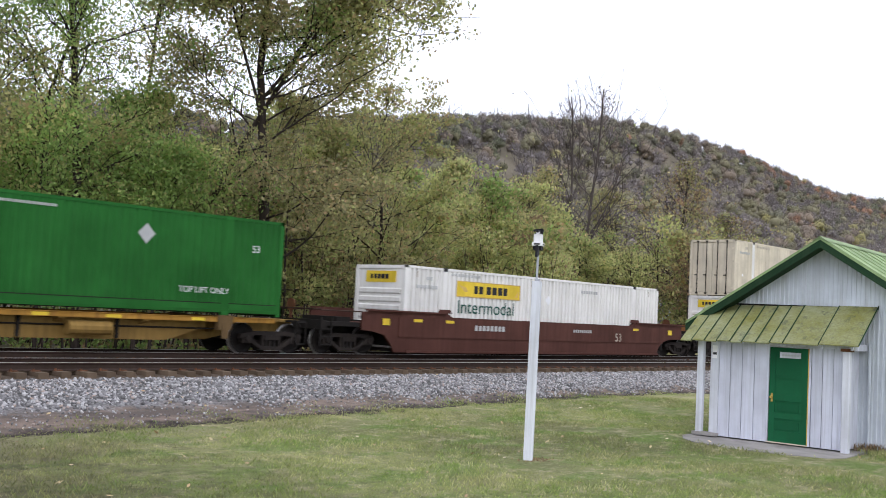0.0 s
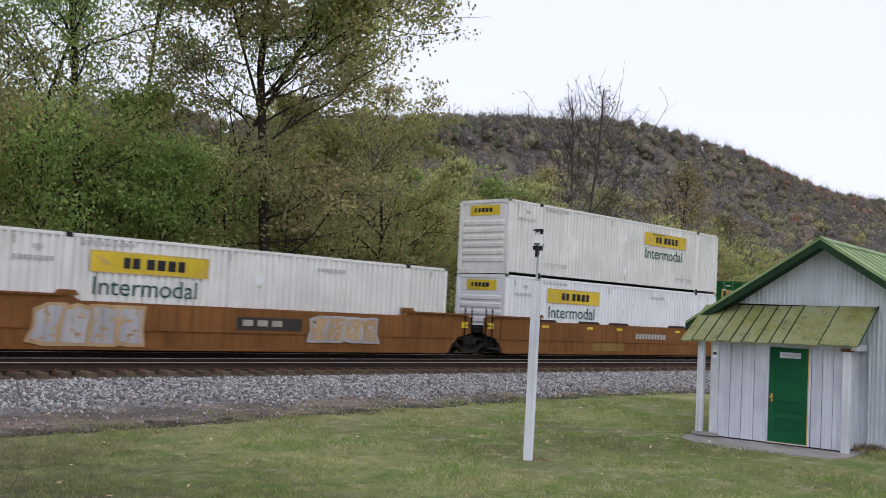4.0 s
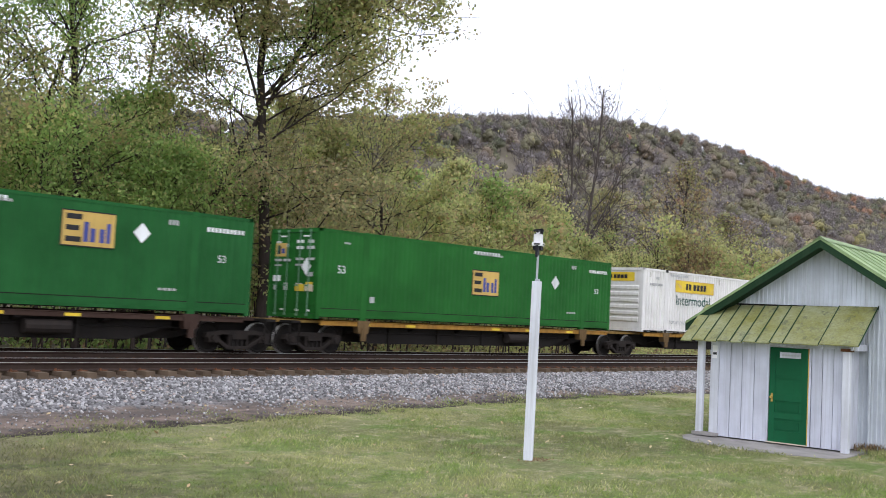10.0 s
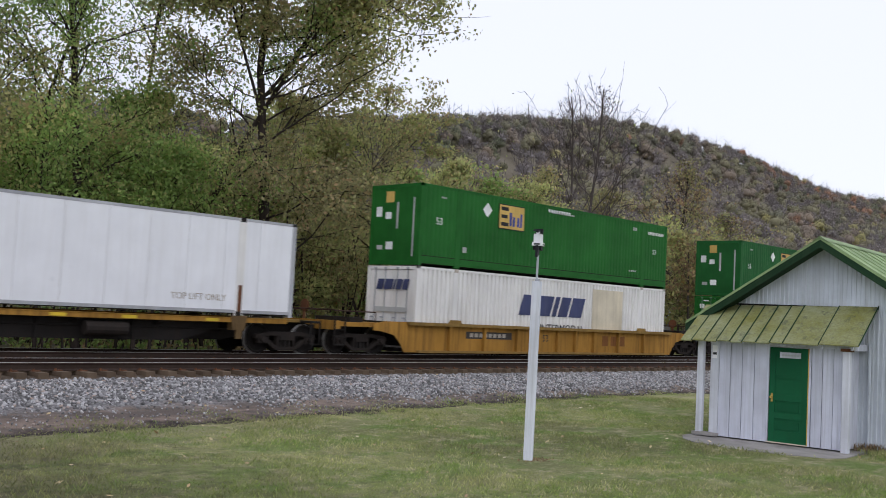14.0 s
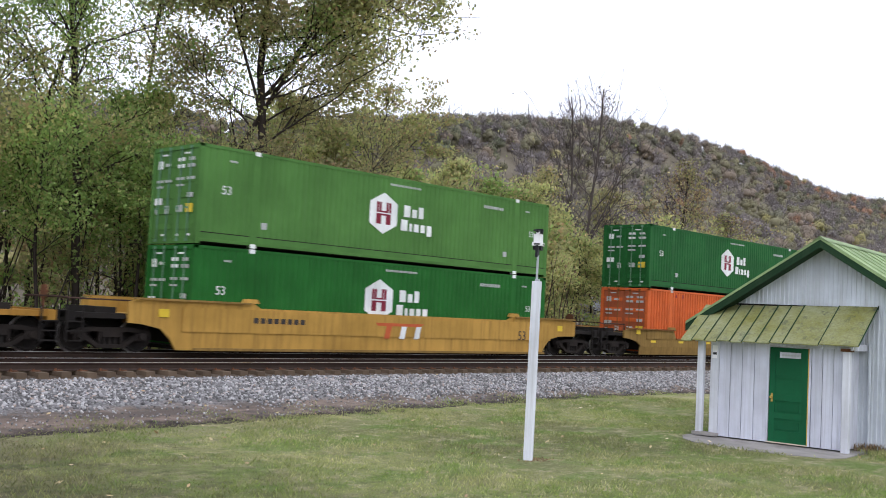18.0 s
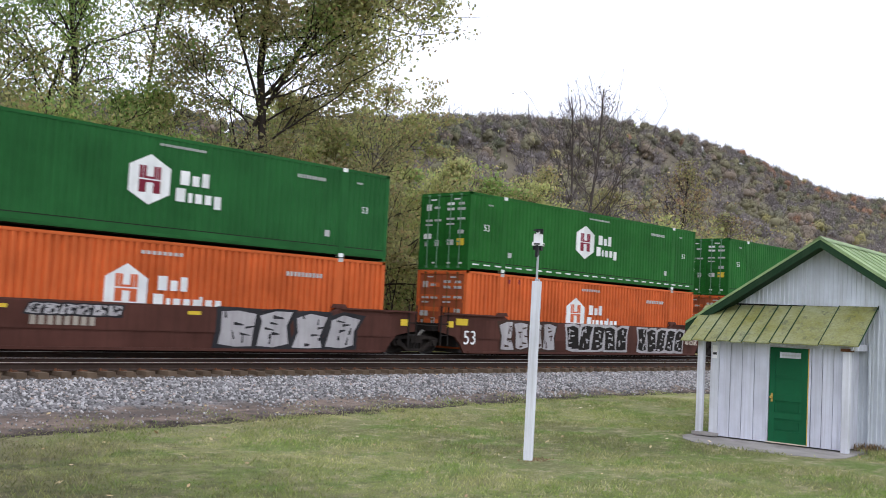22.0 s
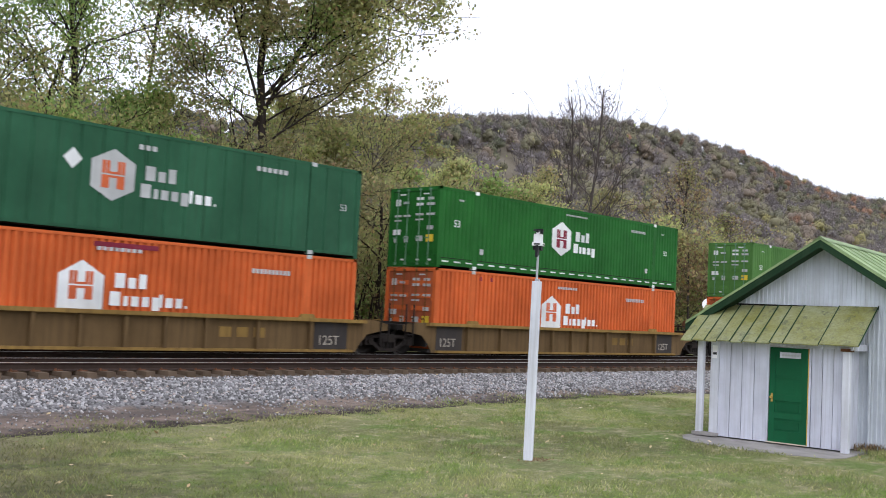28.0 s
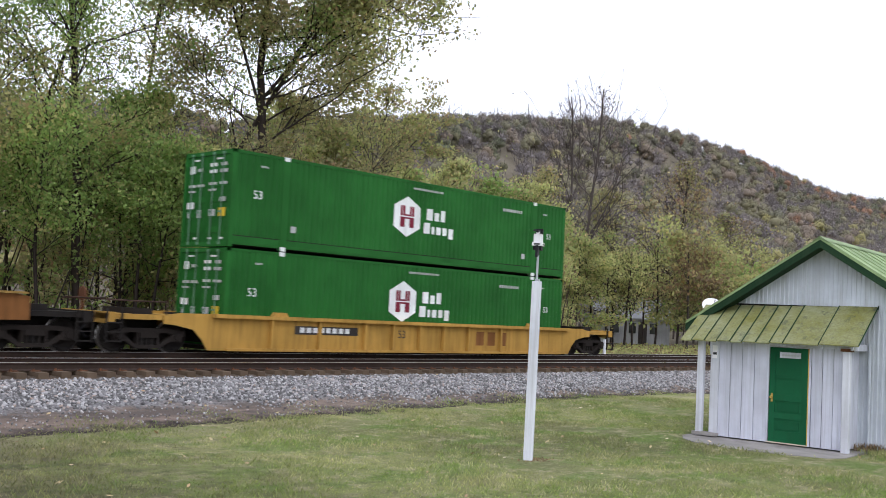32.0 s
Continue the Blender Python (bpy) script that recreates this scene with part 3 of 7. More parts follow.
def scatter_stones(n, x0, x1, size):
    """Broken ballast: lumpy octahedra."""
    x = rng.uniform(x0, x1, n)
    f = foot_line(x) + np.interp(x, [8, 24], [1.9, 0.5]) + 0.35 * np.sin(x * 1.9) * np.sin(x * 0.7 + 1) + 0.25 * rng.normal(size=n)
    y = f + (20.84 - f) * rng.random(n) ** 0.85
    loose = rng.random(n) < 0.07
    y = np.where(loose, foot_line(x) + rng.uniform(0.1, 1.9, n), y)
    c = np.stack([x, y, height(x, y) + rng.uniform(-0.012, 0.022, n)], -1)
    base = np.array([[1, 0, 0], [-1, 0, 0], [0, 1, 0], [0, -1, 0], [0, 0, 1], [0, 0, -1]], float)
    turn = rng.normal(size=(n, 3, 3))
    turn = np.linalg.qr(turn)[0]
    s = size * np.where(loose, 0.6, 1.0)[:, None, None] * rng.uniform(0.55, 1.25, (n, 1, 1)) * rng.uniform(0.6, 1.15, (n, 6, 1))
    co = c[:, None] + np.einsum("nij,kj->nki", turn, base) * s
    tri = np.array([[0, 2, 4], [2, 1, 4], [1, 3, 4], [3, 0, 4], [2, 0, 5], [1, 2, 5], [3, 1, 5], [0, 3, 5]])
    idx = (tri[None] + (np.arange(n) * 6)[:, None, None]).reshape(-1)
    me = bpy.data.meshes.new("ballast_stones")
    me.vertices.add(6 * n)
    me.vertices.foreach_set("co", co.ravel())
    me.loops.add(len(idx))
    me.loops.foreach_set("vertex_index", idx)
    me.polygons.add(8 * n)
    me.polygons.foreach_set("loop_start", np.arange(0, len(idx), 3))
    me.materials.append(None)
    me.update(calc_edges=True)
    return me


tagged(ob_of("ballast_stones", scatter_stones(44000, 2, 46, 0.054), STONE), "broken grey ballast stones on the track bed's slope", "ballast", kind="stuff")


def blades(n):
    # only the part of the lawn that lies between the camera and the tracks
    x, y = rng.uniform(3, 31, n), rng.uniform(3, 18.9, n)
    keep = (y < foot_line(x) + 0.3 + 0.3 * np.sin(x * 2.3) + 0.2 * rng.normal(size=n)) & (y > x * 0.34 - 1) & (y < x * 2.9 + 1)
    keep &= (np.abs(y - 9.6) > 1.95 + 0.1 * rng.normal(size=n)) | (x < 18.75 + 0.12 * rng.normal(size=n)) | (x > 26)
    x, y = x[keep], y[keep]
    n = len(x)
    h = rng.uniform(0.014, 0.034, n) * (1 + 0.5 * np.sin(x * 1.7 + np.cos(y * 1.3) * 2))
    a = rng.uniform(0, 2 * np.pi, n)
    v = np.stack([np.cos(a) * h * 0.8, np.sin(a) * h * 0.8, h], -1)
    b = rng.uniform(0, np.pi, n)
    u = np.stack([np.cos(b), np.sin(b), 0 * b], -1) * rng.uniform(0.006, 0.012, n)[:, None]
    return quads("grass", np.stack([x, y, height(x, y) + h * 0.8], -1), u, v)


tagged(ob_of("grass", blades(135000), BLADES), "short mown autumn grass of the lawn", "grass", kind="stuff")


def litter(n):
    x, y = rng.uniform(3, 24, n), rng.uniform(5, 18.5, n)
    far = rng.random(n) < 0.25
    y = np.where(far, rng.uniform(17, 20.8, n), y)
    a = rng.uniform(0, 2 * np.pi, n)
    s = rng.uniform(0.022, 0.06, n)[:, None]
    u = np.stack([np.cos(a), np.sin(a), rng.normal(0, 0.35, n)], -1) * s
    v = np.stack([-np.sin(a), np.cos(a), rng.normal(0, 0.35, n)], -1) * s * 0.7
    return quads("fallen_leaves", np.stack([x, y, height(x, y) + 0.035], -1), u, v)


tagged(ob_of("fallen_leaves", litter(240), LEAF_FALLEN), "scattered yellow and brown fallen leaves on the lawn", "leaves", kind="stuff")


# ---- the two tracks ----
def rail_mesh():
    prof = [(-0.07, -0.18), (0.07, -0.18), (0.07, -0.165), (0.012, -0.135), (0.012, -0.055), (0.036, -0.035), (0.036, -0.006), (-0.036, -0.006), (-0.036, -0.035), (-0.012, -0.055), (-0.012, -0.135), (-0.07, -0.165)]
    return Shape().prism(prof, -500, 520, "x")


def track(centre, label, seed):
    r = random.Random(seed)
    t = thing("railway_track", label, "track", kind="structure", m=pose(0, centre, 0))
    for side in (-0.753, 0.753):
        rail = part("rail", once("rail", rail_mesh), RAIL_STEEL, t, "brown steel rail", pose(0, side, RAIL_TOP))
        part("rail_head", once("head", lambda: box(-500, 520, -0.033, 0.033, -0.006, 0.0)), SHINE, rail, "bright worn running surface")
    tie = once("tie", lambda: box(-0.115, 0.115, -1.3, 1.3, -0.18, 0, c=0.012))
    plate = once("plate", lambda: Shape().box(-0.09, 0.09, -0.17, 0.17, 0, 0.016).box(-0.07, -0.03, -0.13, -0.09, 0.016, 0.05).box(0.03, 0.07, 0.09, 0.13, 0.016, 0.05))
    for i in range(124):
        x = 1 + i * 0.51 + r.uniform(-0.03, 0.03)
        ob = part("tie", tie, TIE_WOOD, t, m=pose(x, r.uniform(-0.06, 0.06), RAIL_TOP - 0.18 + r.uniform(-0.012, 0.008), 0, 0, r.uniform(-1.5, 1.5)))
        if i < 90:
            for side in (-0.753, 0.753):
                part("tie_plate", plate, RUST, ob, m=pose(0, side, 0.002))
    rest = Shape()
    for i in range(-600, 700):
        x = i * 0.51
        if x < 0.6 or x > 64:
            rest.box(x - 0.115, x + 0.115, -1.3, 1.3, RAIL_TOP - 0.36, RAIL_TOP - 0.18)
    tagged(part("ties", rest, TIE_WOOD, t), kind="stuff")
    return t


track(NEAR_Y, "empty near track with brown rails on wooden ties", 1)
track(TRAIN_Y, "far track with brown rails under the passing train", 2)

# ---- the shed beside the lawn (its own axes: x along the front, y into the building) ----
def shed():
    t = thing("shed", "small white wooden shed with green door and mossy awning", "shed", m=pose(20.23, 9.37, 0, 0, 0, -85))
    r = random.Random(5)
    part("slab", Shape().prism([(-2.15, -0.42), (-1.86, -0.95), (-1.5, -1.3), (-1.1, -1.45), (-0.6, -1.62), (0.1, -1.55), (0.5, -1.62), (0.9, -1.4), (1.25, -1.3), (1.45, -0.9), (1.4, 0.95), (-2.15, 0.95)], -0.1, 0.022, "z").box(-2.05, -1.5, -0.2, 0.1, 0.045, 0.11, c=0.04), CONCRETE, t, "stained concrete doorstep slab")
    # front wall of the porch, board by board
    part("wall_core", Shape().box(-1.6, -0.47, 0.035, 0.10, 0.05, 2.33).box(0.46, 1.12, 0.035, 0.10, 0.05, 2.33).box(-0.47, 0.46, 0.035, 0.10, 2.06, 2.33), SHED_WHITE, t)
    for a, b in [(-1.53, -1.27), (-1.27, -1.01), (-1.01, -0.74), (-0.74, -0.47), (0.47, 0.69), (0.69, 0.91), (0.91, 1.11)]:
        part("board", once(("board", round(b - a, 2)), lambda: box(0.006, b - a - 0.006, 0, 0.033, 0.05, 2.2)), SHED_WHITE, t, m=pose(a, r.uniform(-0.004, 0.004), 0))
    part("lintel", box(-0.47, 0.46, 0.0, 0.035, 2.05, 2.2), SHED_WHITE, t)
    door = part("door", Shape().box(-0.41, 0.39, 0.03, 0.07, 0.07, 2.04), DOOR_GREEN, t, "green panelled wooden door")
    for x0, x1, z0, z1 in [(-0.41, -0.29, 0.07, 2.04), (0.27, 0.39, 0.07, 2.04), (-0.29, 0.27, 0.07, 0.30), (-0.29, 0.27, 0.56, 0.68), (-0.29, 0.27, 0.93, 1.06), (-0.29, 0.27, 1.40, 1.47), (-0.29, 0.27, 1.90, 2.04)]:
        part("rail_or_stile", box(x0, x1, 0.012, 0.03, z0, z1), DOOR_GREEN, door)
    for z0, z1 in [(0.34, 0.52), (0.71, 0.90)]:
        part("raised_panel", box(-0.24, 0.22, 0.018, 0.03, z0, z1), DOOR_GREEN, door)
    part("knob", Shape().tube((-0.35, 0.012, 1.0), (-0.35, -0.03, 1.0), 0.012, n=8).tube((-0.35, -0.03, 1.0), (-0.35, -0.07, 1.0), 0.03, 0.022, n=10), BRASS, door, "brass door knob")
    part("latch_plate", box(-0.37, -0.33, 0.008, 0.012, 0.9, 1.08), BRASS, door)
    sign = part("sign", box(-0.20, 0.24, 0.002, 0.012, 1.83, 1.95), POST_WHITE, door, "small white notice")
    part("writing", blocks([0.05] * 6, 0.035, 0.012), MARK_PALE, sign, m=pose(-0.15, 0.002, 1.87))
    for x0, x1 in [(-0.47, -0.42), (0.42, 0.46)]:
        part("door_jamb", box(x0, x1, -0.012, 0.035, 0.05, 2.08), SHED_WHITE, t)
    part("door_stop", box(0.395, 0.42, 0.0, 0.035, 0.05, 2.05), BRASS, t)
    part("threshold", box(-0.44, 0.42, -0.03, 0.05, 0.05, 0.07), PANEL_CREAM, t)
    # posts and beam
    part("post", Shape().box(-2.0, -1.86, -0.10, 0.03, 0.02, 2.12, c=0.012), POST_WHITE, t, "white square porch post")
    part("corner_board", Shape().box(-1.72, -1.53, -0.03, 0.08, 0.08, 2.12, c=0.01), POST_WHITE, t, "peeling white corner board")
    note = part("notice", box(-1.68, -1.57, -0.036, -0.03, 1.72, 2.0), PLASTIC_WHITE, t, "small white paper notice")
    part("black_mark", box(-1.67, -1.58, -0.040, -0.036, 1.80, 1.85), MARK_BLACK, note)
    part("post", Shape().box(1.12, 1.27, -0.14, 0.0, 0.02, 2.12, c=0.012), POST_WHITE, t, "white square porch post")
    part("bracket", box(1.09, 1.30, -0.17, 0.03, 2.04, 2.10), RUST, t)
    part("beam", box(-2.05, 1.4, -0.12, 0.0, 2.08, 2.17), SHED_WHITE, t, "white beam under the awning")
    part("side_beam", box(1.20, 1.30, 0.0, 0.9, 2.06, 2.19), SHED_WHITE, t)
    # porch side walls
    for x, w in ((1.10, 1), (-1.6, 1)):
        for k in range(4):
            part("board", once(("side_board", 0), lambda: box(0, 0.03, 0.006, 0.214, 0.05, 2.36)), SHED_WHITE, t, m=pose(x, 0.07 + k * 0.212, 0))
    # main gable in ribbed metal
    RIDGE_X, RIDGE_Z, PITCH = 0.39, 4.41, 0.64

    def wall_top(x):
        return RIDGE_Z - 0.10 - abs(x - RIDGE_X) * PITCH

    s, x, k = Shape(), -1.9, 0
    y = 0.93
    while x < 2.66:
        w = (0.045, 0.012, 0.026, 0.012)[k % 4]
        ya = (0, 0, -0.014, -0.014)[k % 4]
        yb = (0, -0.014, -0.014, 0)[k % 4]
        s.add([(x, y + ya, 0.02), (x + w, y + yb, 0.02), (x + w, y + yb, wall_top(x + w)), (x, y + ya, wall_top(x))], [(0, 1, 2, 3)])
        x += w
        k += 1
    part("gable_siding", s, SHED_METAL, t, "white ribbed metal gable siding")
    part("gable_core", Shape().prism([(-1.9, 0), (2.66, 0), (2.66, wall_top(2.66)), (RIDGE_X, wall_top(RIDGE_X)), (-1.9, wall_top(-1.9))], 0.935, 1.02, "y"), SHED_WHITE, t)
    part("side_wall", box(2.58, 2.66, 1.02, 6.6, 0, wall_top(2.66)), SHED_METAL, t)
    part("side_wall", box(-1.9, -1.82, 1.02, 6.6, 0, wall_top(-1.9)), SHED_METAL, t)
    part("back_wall", Shape().prism([(-1.9, 0), (2.66, 0), (2.66, wall_top(2.66)), (RIDGE_X, wall_top(RIDGE_X)), (-1.9, wall_top(-1.9))], 6.6, 6.68, "y"), SHED_METAL, t)
    # roof sheets with ribs
    for sgn in (-1, 1):
        far = 3.0
        z1 = RIDGE_Z - far * PITCH
        a, b = RIDGE_X, RIDGE_X + sgn * far
        roof = part("roof", Shape().prism([(a, RIDGE_Z), (b, z1), (b, z1 - 0.045), (a, RIDGE_Z - 0.045)], 0.52, 6.9, "y"), ROOF_GREEN, t, "pale green metal roof sheet")
        rib = once(("roof_rib", sgn), lambda: Shape().prism([(a, RIDGE_Z + 0.022), (b, z1 + 0.022), (b, z1 + 0.002), (a, RIDGE_Z + 0.002)], -0.012, 0.012, "y"))
        for i in range(11):
            part("rib", rib, ROOF_GREEN, roof, m=pose(0, 0.56 + i * 0.62, 0))
        part("rake_board", Shape().prism([(a, RIDGE_Z - 0.03), (b, z1 - 0.03), (b, z1 - 0.21), (a, RIDGE_Z - 0.21)], 0.53, 0.565, "y"), SHED_GREEN, t, "dark green rake board")
        part("eave_board", box(min(b, b - sgn * 0.03), max(b, b - sgn * 0.03), 0.57, 6.85, z1 - 0.2, z1 - 0.05), SHED_GREEN, t)
        part("soffit", Shape().prism([(a, RIDGE_Z - 0.19), (b - sgn * 0.03, z1 - 0.19), (b - sgn * 0.03, z1 - 0.205), (a, RIDGE_Z - 0.205)], 0.57, 0.92, "y"), SHED_GREEN, t)
    part("ridge_cap", Shape().prism([(RIDGE_X - 0.16, RIDGE_Z - 0.08), (RIDGE_X, RIDGE_Z + 0.03), (RIDGE_X + 0.16, RIDGE_Z - 0.08), (RIDGE_X, RIDGE_Z + 0.005)], 0.5, 6.92, "y"), ROOF_GREEN, t, "folded green ridge cap")
    # awning, sheet by sheet
    edges = [-2.30, -2.03, -1.74, -1.46, -1.16, -0.89, -0.59, -0.30, -0.02, 0.71, 1.50]
    skew, y0, y1 = 0.0, -0.36, 0.915
    for i, (a, b) in enumerate(zip(edges, edges[1:])):
        dz = 0.012 * (i % 2) + r.uniform(-0.006, 0.006)
        z0, z1 = 2.14 + 0.024 * (a + b) / 2, 2.96 + 0.024 * (a + b) / 2
        v = [(a + 0.006, y0, z0 + dz), (b - 0.006, y0, z0 + dz), (b - 0.006 + skew, y1, z1), (a + 0.006 + skew, y1, z1)]
        part("awning_sheet", Shape().add(v + [(p[0], p[1], p[2] - 0.02) for p in v], [(0, 1, 2, 3), (7, 6, 5, 4), (0, 4, 5, 1), (1, 5, 6, 2), (2, 6, 7, 3), (3, 7, 4, 0)]), MOSS, t, "mossy pale green metal awning sheet")
        part("seam", Shape().tube((b, y0 - 0.006, z0 + 0.016), (b + skew, y1 - 0.01, z1 + 0.012), 0.013, n=6), SHED_GREEN, t)
    # thin dark strip where the awning meets the gable
    part("flashing", box(-1.88, 1.5, 0.90, 0.915, 2.93, 2.965), STEEL_DARK, t, "dark joint over the awning")
    z0, z1 = 2.10, 2.90
    for a in (-1.9, -1.0, -0.1, 0.7, 1.3):
        part("rafter", Shape().add([(a, y0 + 0.14, z0 - 0.03), (a + 0.05, y0 + 0.14, z0 - 0.03), (a + 0.05 + skew, 0.9, z1 - 0.11), (a + skew, 0.9, z1 - 0.11), (a, y0 + 0.14, z0 + 0.045), (a + 0.05, y0 + 0.14, z0 + 0.045), (a + 0.05 + skew, 0.9, z1 - 0.035), (a + skew, 0.9, z1 - 0.035)], [(0, 1, 2, 3), (7, 6, 5, 4), (0, 4, 5, 1), (1, 5, 6, 2), (2, 6, 7, 3), (3, 7, 4, 0)]), SHED_WHITE, t)
    part("downpipe", Shape().tube((1.36, 0.88, 0.1), (1.36, 0.88, 2.2), 0.03, n=8), SHED_METAL, t)
    return t


shed()
r7 = np.random.default_rng(7)


def tuft(n, x, y, sx, sy, h, name, label, mat):
    p = np.stack([x + r7.normal(0, sx, n), y + r7.normal(0, sy, n), 0 * np.zeros(n)], -1)
    hh = h * r7.uniform(0.4, 1, n)
    a = r7.uniform(0, 6.28, n)
    v = np.stack([np.cos(a) * hh * 0.5, np.sin(a) * hh * 0.5, hh], -1) * 0.5
    u = np.stack([-np.sin(a), np.cos(a), 0 * a], -1) * 0.012
    p[:, 2] = hh * 0.5 + 0.01
    return tagged(ob_of(name, quads(name, p, u, v), mat), label, "grass", kind="stuff")


tuft(500, 21.35, 8.0, 0.25, 0.22, 0.20, "weeds", "dry brown weeds by the shed's corner", LEAF_RUST)
tuft(350, 20.9, 7.6, 0.3, 0.25, 0.13, "weeds", "green weeds by the shed's corner", BLADES)
tuft(260, 13.45, 10.6, 0.16, 0.12, 0.05, "weeds", "dry grass round the foot of the post", LEAF_RUST)


# ---- the white post with its weather station ----
def station():
    post = thing("post", "tall white painted square wooden post on the lawn", "post", m=pose(13.32, 10.67, 0, 0.4, -0.6, 28))
    part("shaft", Shape().box(-0.073, 0.073, -0.073, 0.073, -0.2, 3.02, c=0.01), POST_WHITE, post)
    part("clamp", Shape().box(-0.045, 0.045, -0.045, 0.03, 3.02, 3.06).box(-0.02, 0.02, -0.06, 0.03, 2.9, 3.02), GALVANISED, post, "metal pipe clamp")
    w = thing("weather_station", "white weather station on a thin pipe atop the post", "weather station", m=pose(13.33, 10.67, 3.02, 0, 0, 28))
    part("pipe", Shape().tube((0.02, 0, 0.03), (0.04, 0, 0.62), 0.021, n=10), GALVANISED, w, "grey metal pipe")
    part("sensor_body", Shape().box(-0.115, 0.115, -0.09, 0.09, 0.60, 0.66, c=0.02).box(-0.085, 0.085, -0.07, 0.07, 0.66, 0.80, c=0.02), PLASTIC_WHITE, w, "white sensor housing")
    part("rain_cone", Shape().tube((-0.05, 0, 0.80), (-0.05, 0, 0.84), 0.028, 0.035, 10), PLASTIC_WHITE, w)
    part("shade_plates", Shape().prism([(-0.09, -0.07), (0.09, -0.07), (0.09, 0.07), (-0.09, 0.07)], 0.53, 0.60), PLASTIC_BLACK, w)
    part("display_window", box(-0.05, 0.05, -0.094, -0.09, 0.615, 0.64), PLASTIC_BLACK, w)
    part("side_window", box(-0.119, -0.115, -0.05, 0.05, 0.615, 0.64), PLASTIC_BLACK, w)
    part("top_cap", box(-0.06, 0.06, -0.05, 0.05, 0.80, 0.82), PLASTIC_BLACK, w)
    part("vane_mast", box(0.06, 0.10, -0.06, 0.06, 0.80, 0.90), PLASTIC_BLACK, w)
    part("antenna", box(-0.10, -0.07, -0.09, -0.06, 0.80, 0.88), PLASTIC_BLACK, w)
    part("arm", Shape().tube((0, 0, 0.80), (0.02, 0, 0.85), 0.02, n=6).tube((-0.12, 0, 0.84), (0.15, 0, 0.86), 0.022, n=6), PLASTIC_BLACK, w)
    for a in (0, 120, 240):
        c = (0.02 + 0.07 * math.cos(radians(a)), 0.07 * math.sin(radians(a)), 0.85)
        part("wind_cup", Shape().tube(c, (c[0], c[1], c[2] + 0.03), 0.036, 0.022, 8), PLASTIC_BLACK, w)
    part("wind_vane", Shape().plate([(-0.24, 0.40), (-0.06, 0.45), (-0.05, 0.60), (-0.14, 0.56), (-0.23, 0.60)], 0, 0.04).tube((-0.07, 0, 0.53), (0.03, 0, 0.57), 0.008, n=6), PLASTIC_BLACK, w)
    return post


station()


# ---- beyond the tracks: marker, dish, house ----
def marker():
    t = thing("marker_post", "short white lineside marker post", "post", m=pose(43.6, 30.2, 0.1))
    part("shaft", box(-0.07, 0.07, -0.05, 0.05, -0.1, 1.35, c=0.01), POST_WHITE, t)


def dish():
    t = thing("satellite_dish", "large white satellite dish on a pole", "satellite dish", m=pose(64.4, 35.6, 0.1, 0, 0, 30))
    part("pole", Shape().tube((0, 0, -0.2), (0, 0, 3.3), 0.06), GALVANISED, t)
    s, n, k = Shape(), 28, 6
    for j in range(k):
        r0, r1 = 0.76 * j / k, 0.76 * (j + 1) / k
        for i in range(n):
            a, b = 2 * math.pi * i / n, 2 * math.pi * (i + 1) / n
            s.add([(r * math.cos(c), r * r * 0.32, r * math.sin(c)) for r, c in ((r0, a), (r1, a), (r1, b), (r0, b))], [(0, 1, 2, 3)] if j else [(1, 2, 3)])
    bowl = part("bowl", s.mesh("bowl", True), PLASTIC_WHITE, t, "white parabolic bowl", pose(0, 0, 3.6, 40, 0, 105))
    part("feed_arm", Shape().tube((0, 0.0, 0), (0, 0.75, 0.0), 0.015).tube((0, 0.7, 0), (0, 0.8, 0), 0.05), GALVANISED, bowl)


def house():
    t = thing("house", "white house with a pale metal roof among trees", "house", m=pose(80.5, 53.5, 0.4, 0, 0, -38))
    part("wall", Shape().prism([(-2.6, 0), (2.6, 0), (2.6, 2.5), (0, 4.1), (-2.6, 2.5)], -3.4, 3.4, "x"), HOUSE_WHITE, t, "white clapboard walls")
    for sgn in (-1, 1):
        part("roof", Shape().prism([(0, 4.2), (sgn * 2.95, 2.38), (sgn * 2.95, 2.3), (0, 4.12)], -3.7, 3.7, "x"), HOUSE_ROOF, t, "pale metal roof sheet")
    part("chimney", box(1.2, 1.7, -0.2, 0.3, 3.9, 5.0), HOUSE_WHITE, t, "white chimney")
    for x in (-2.2, -0.6, 1.4):
        win = part("window", box(x, x + 0.8, -2.64, -2.6, 0.9, 2.0), HOUSE_WHITE, t)
        part("pane", box(x + 0.07, x + 0.73, -2.65, -2.64, 0.97, 1.93), GLASS, win)
    part("door", box(0.4, 1.2, -2.65, -2.6, 0.05, 2.05), DARK_PANEL, t, "dark doorway")


marker()
dish()
house()

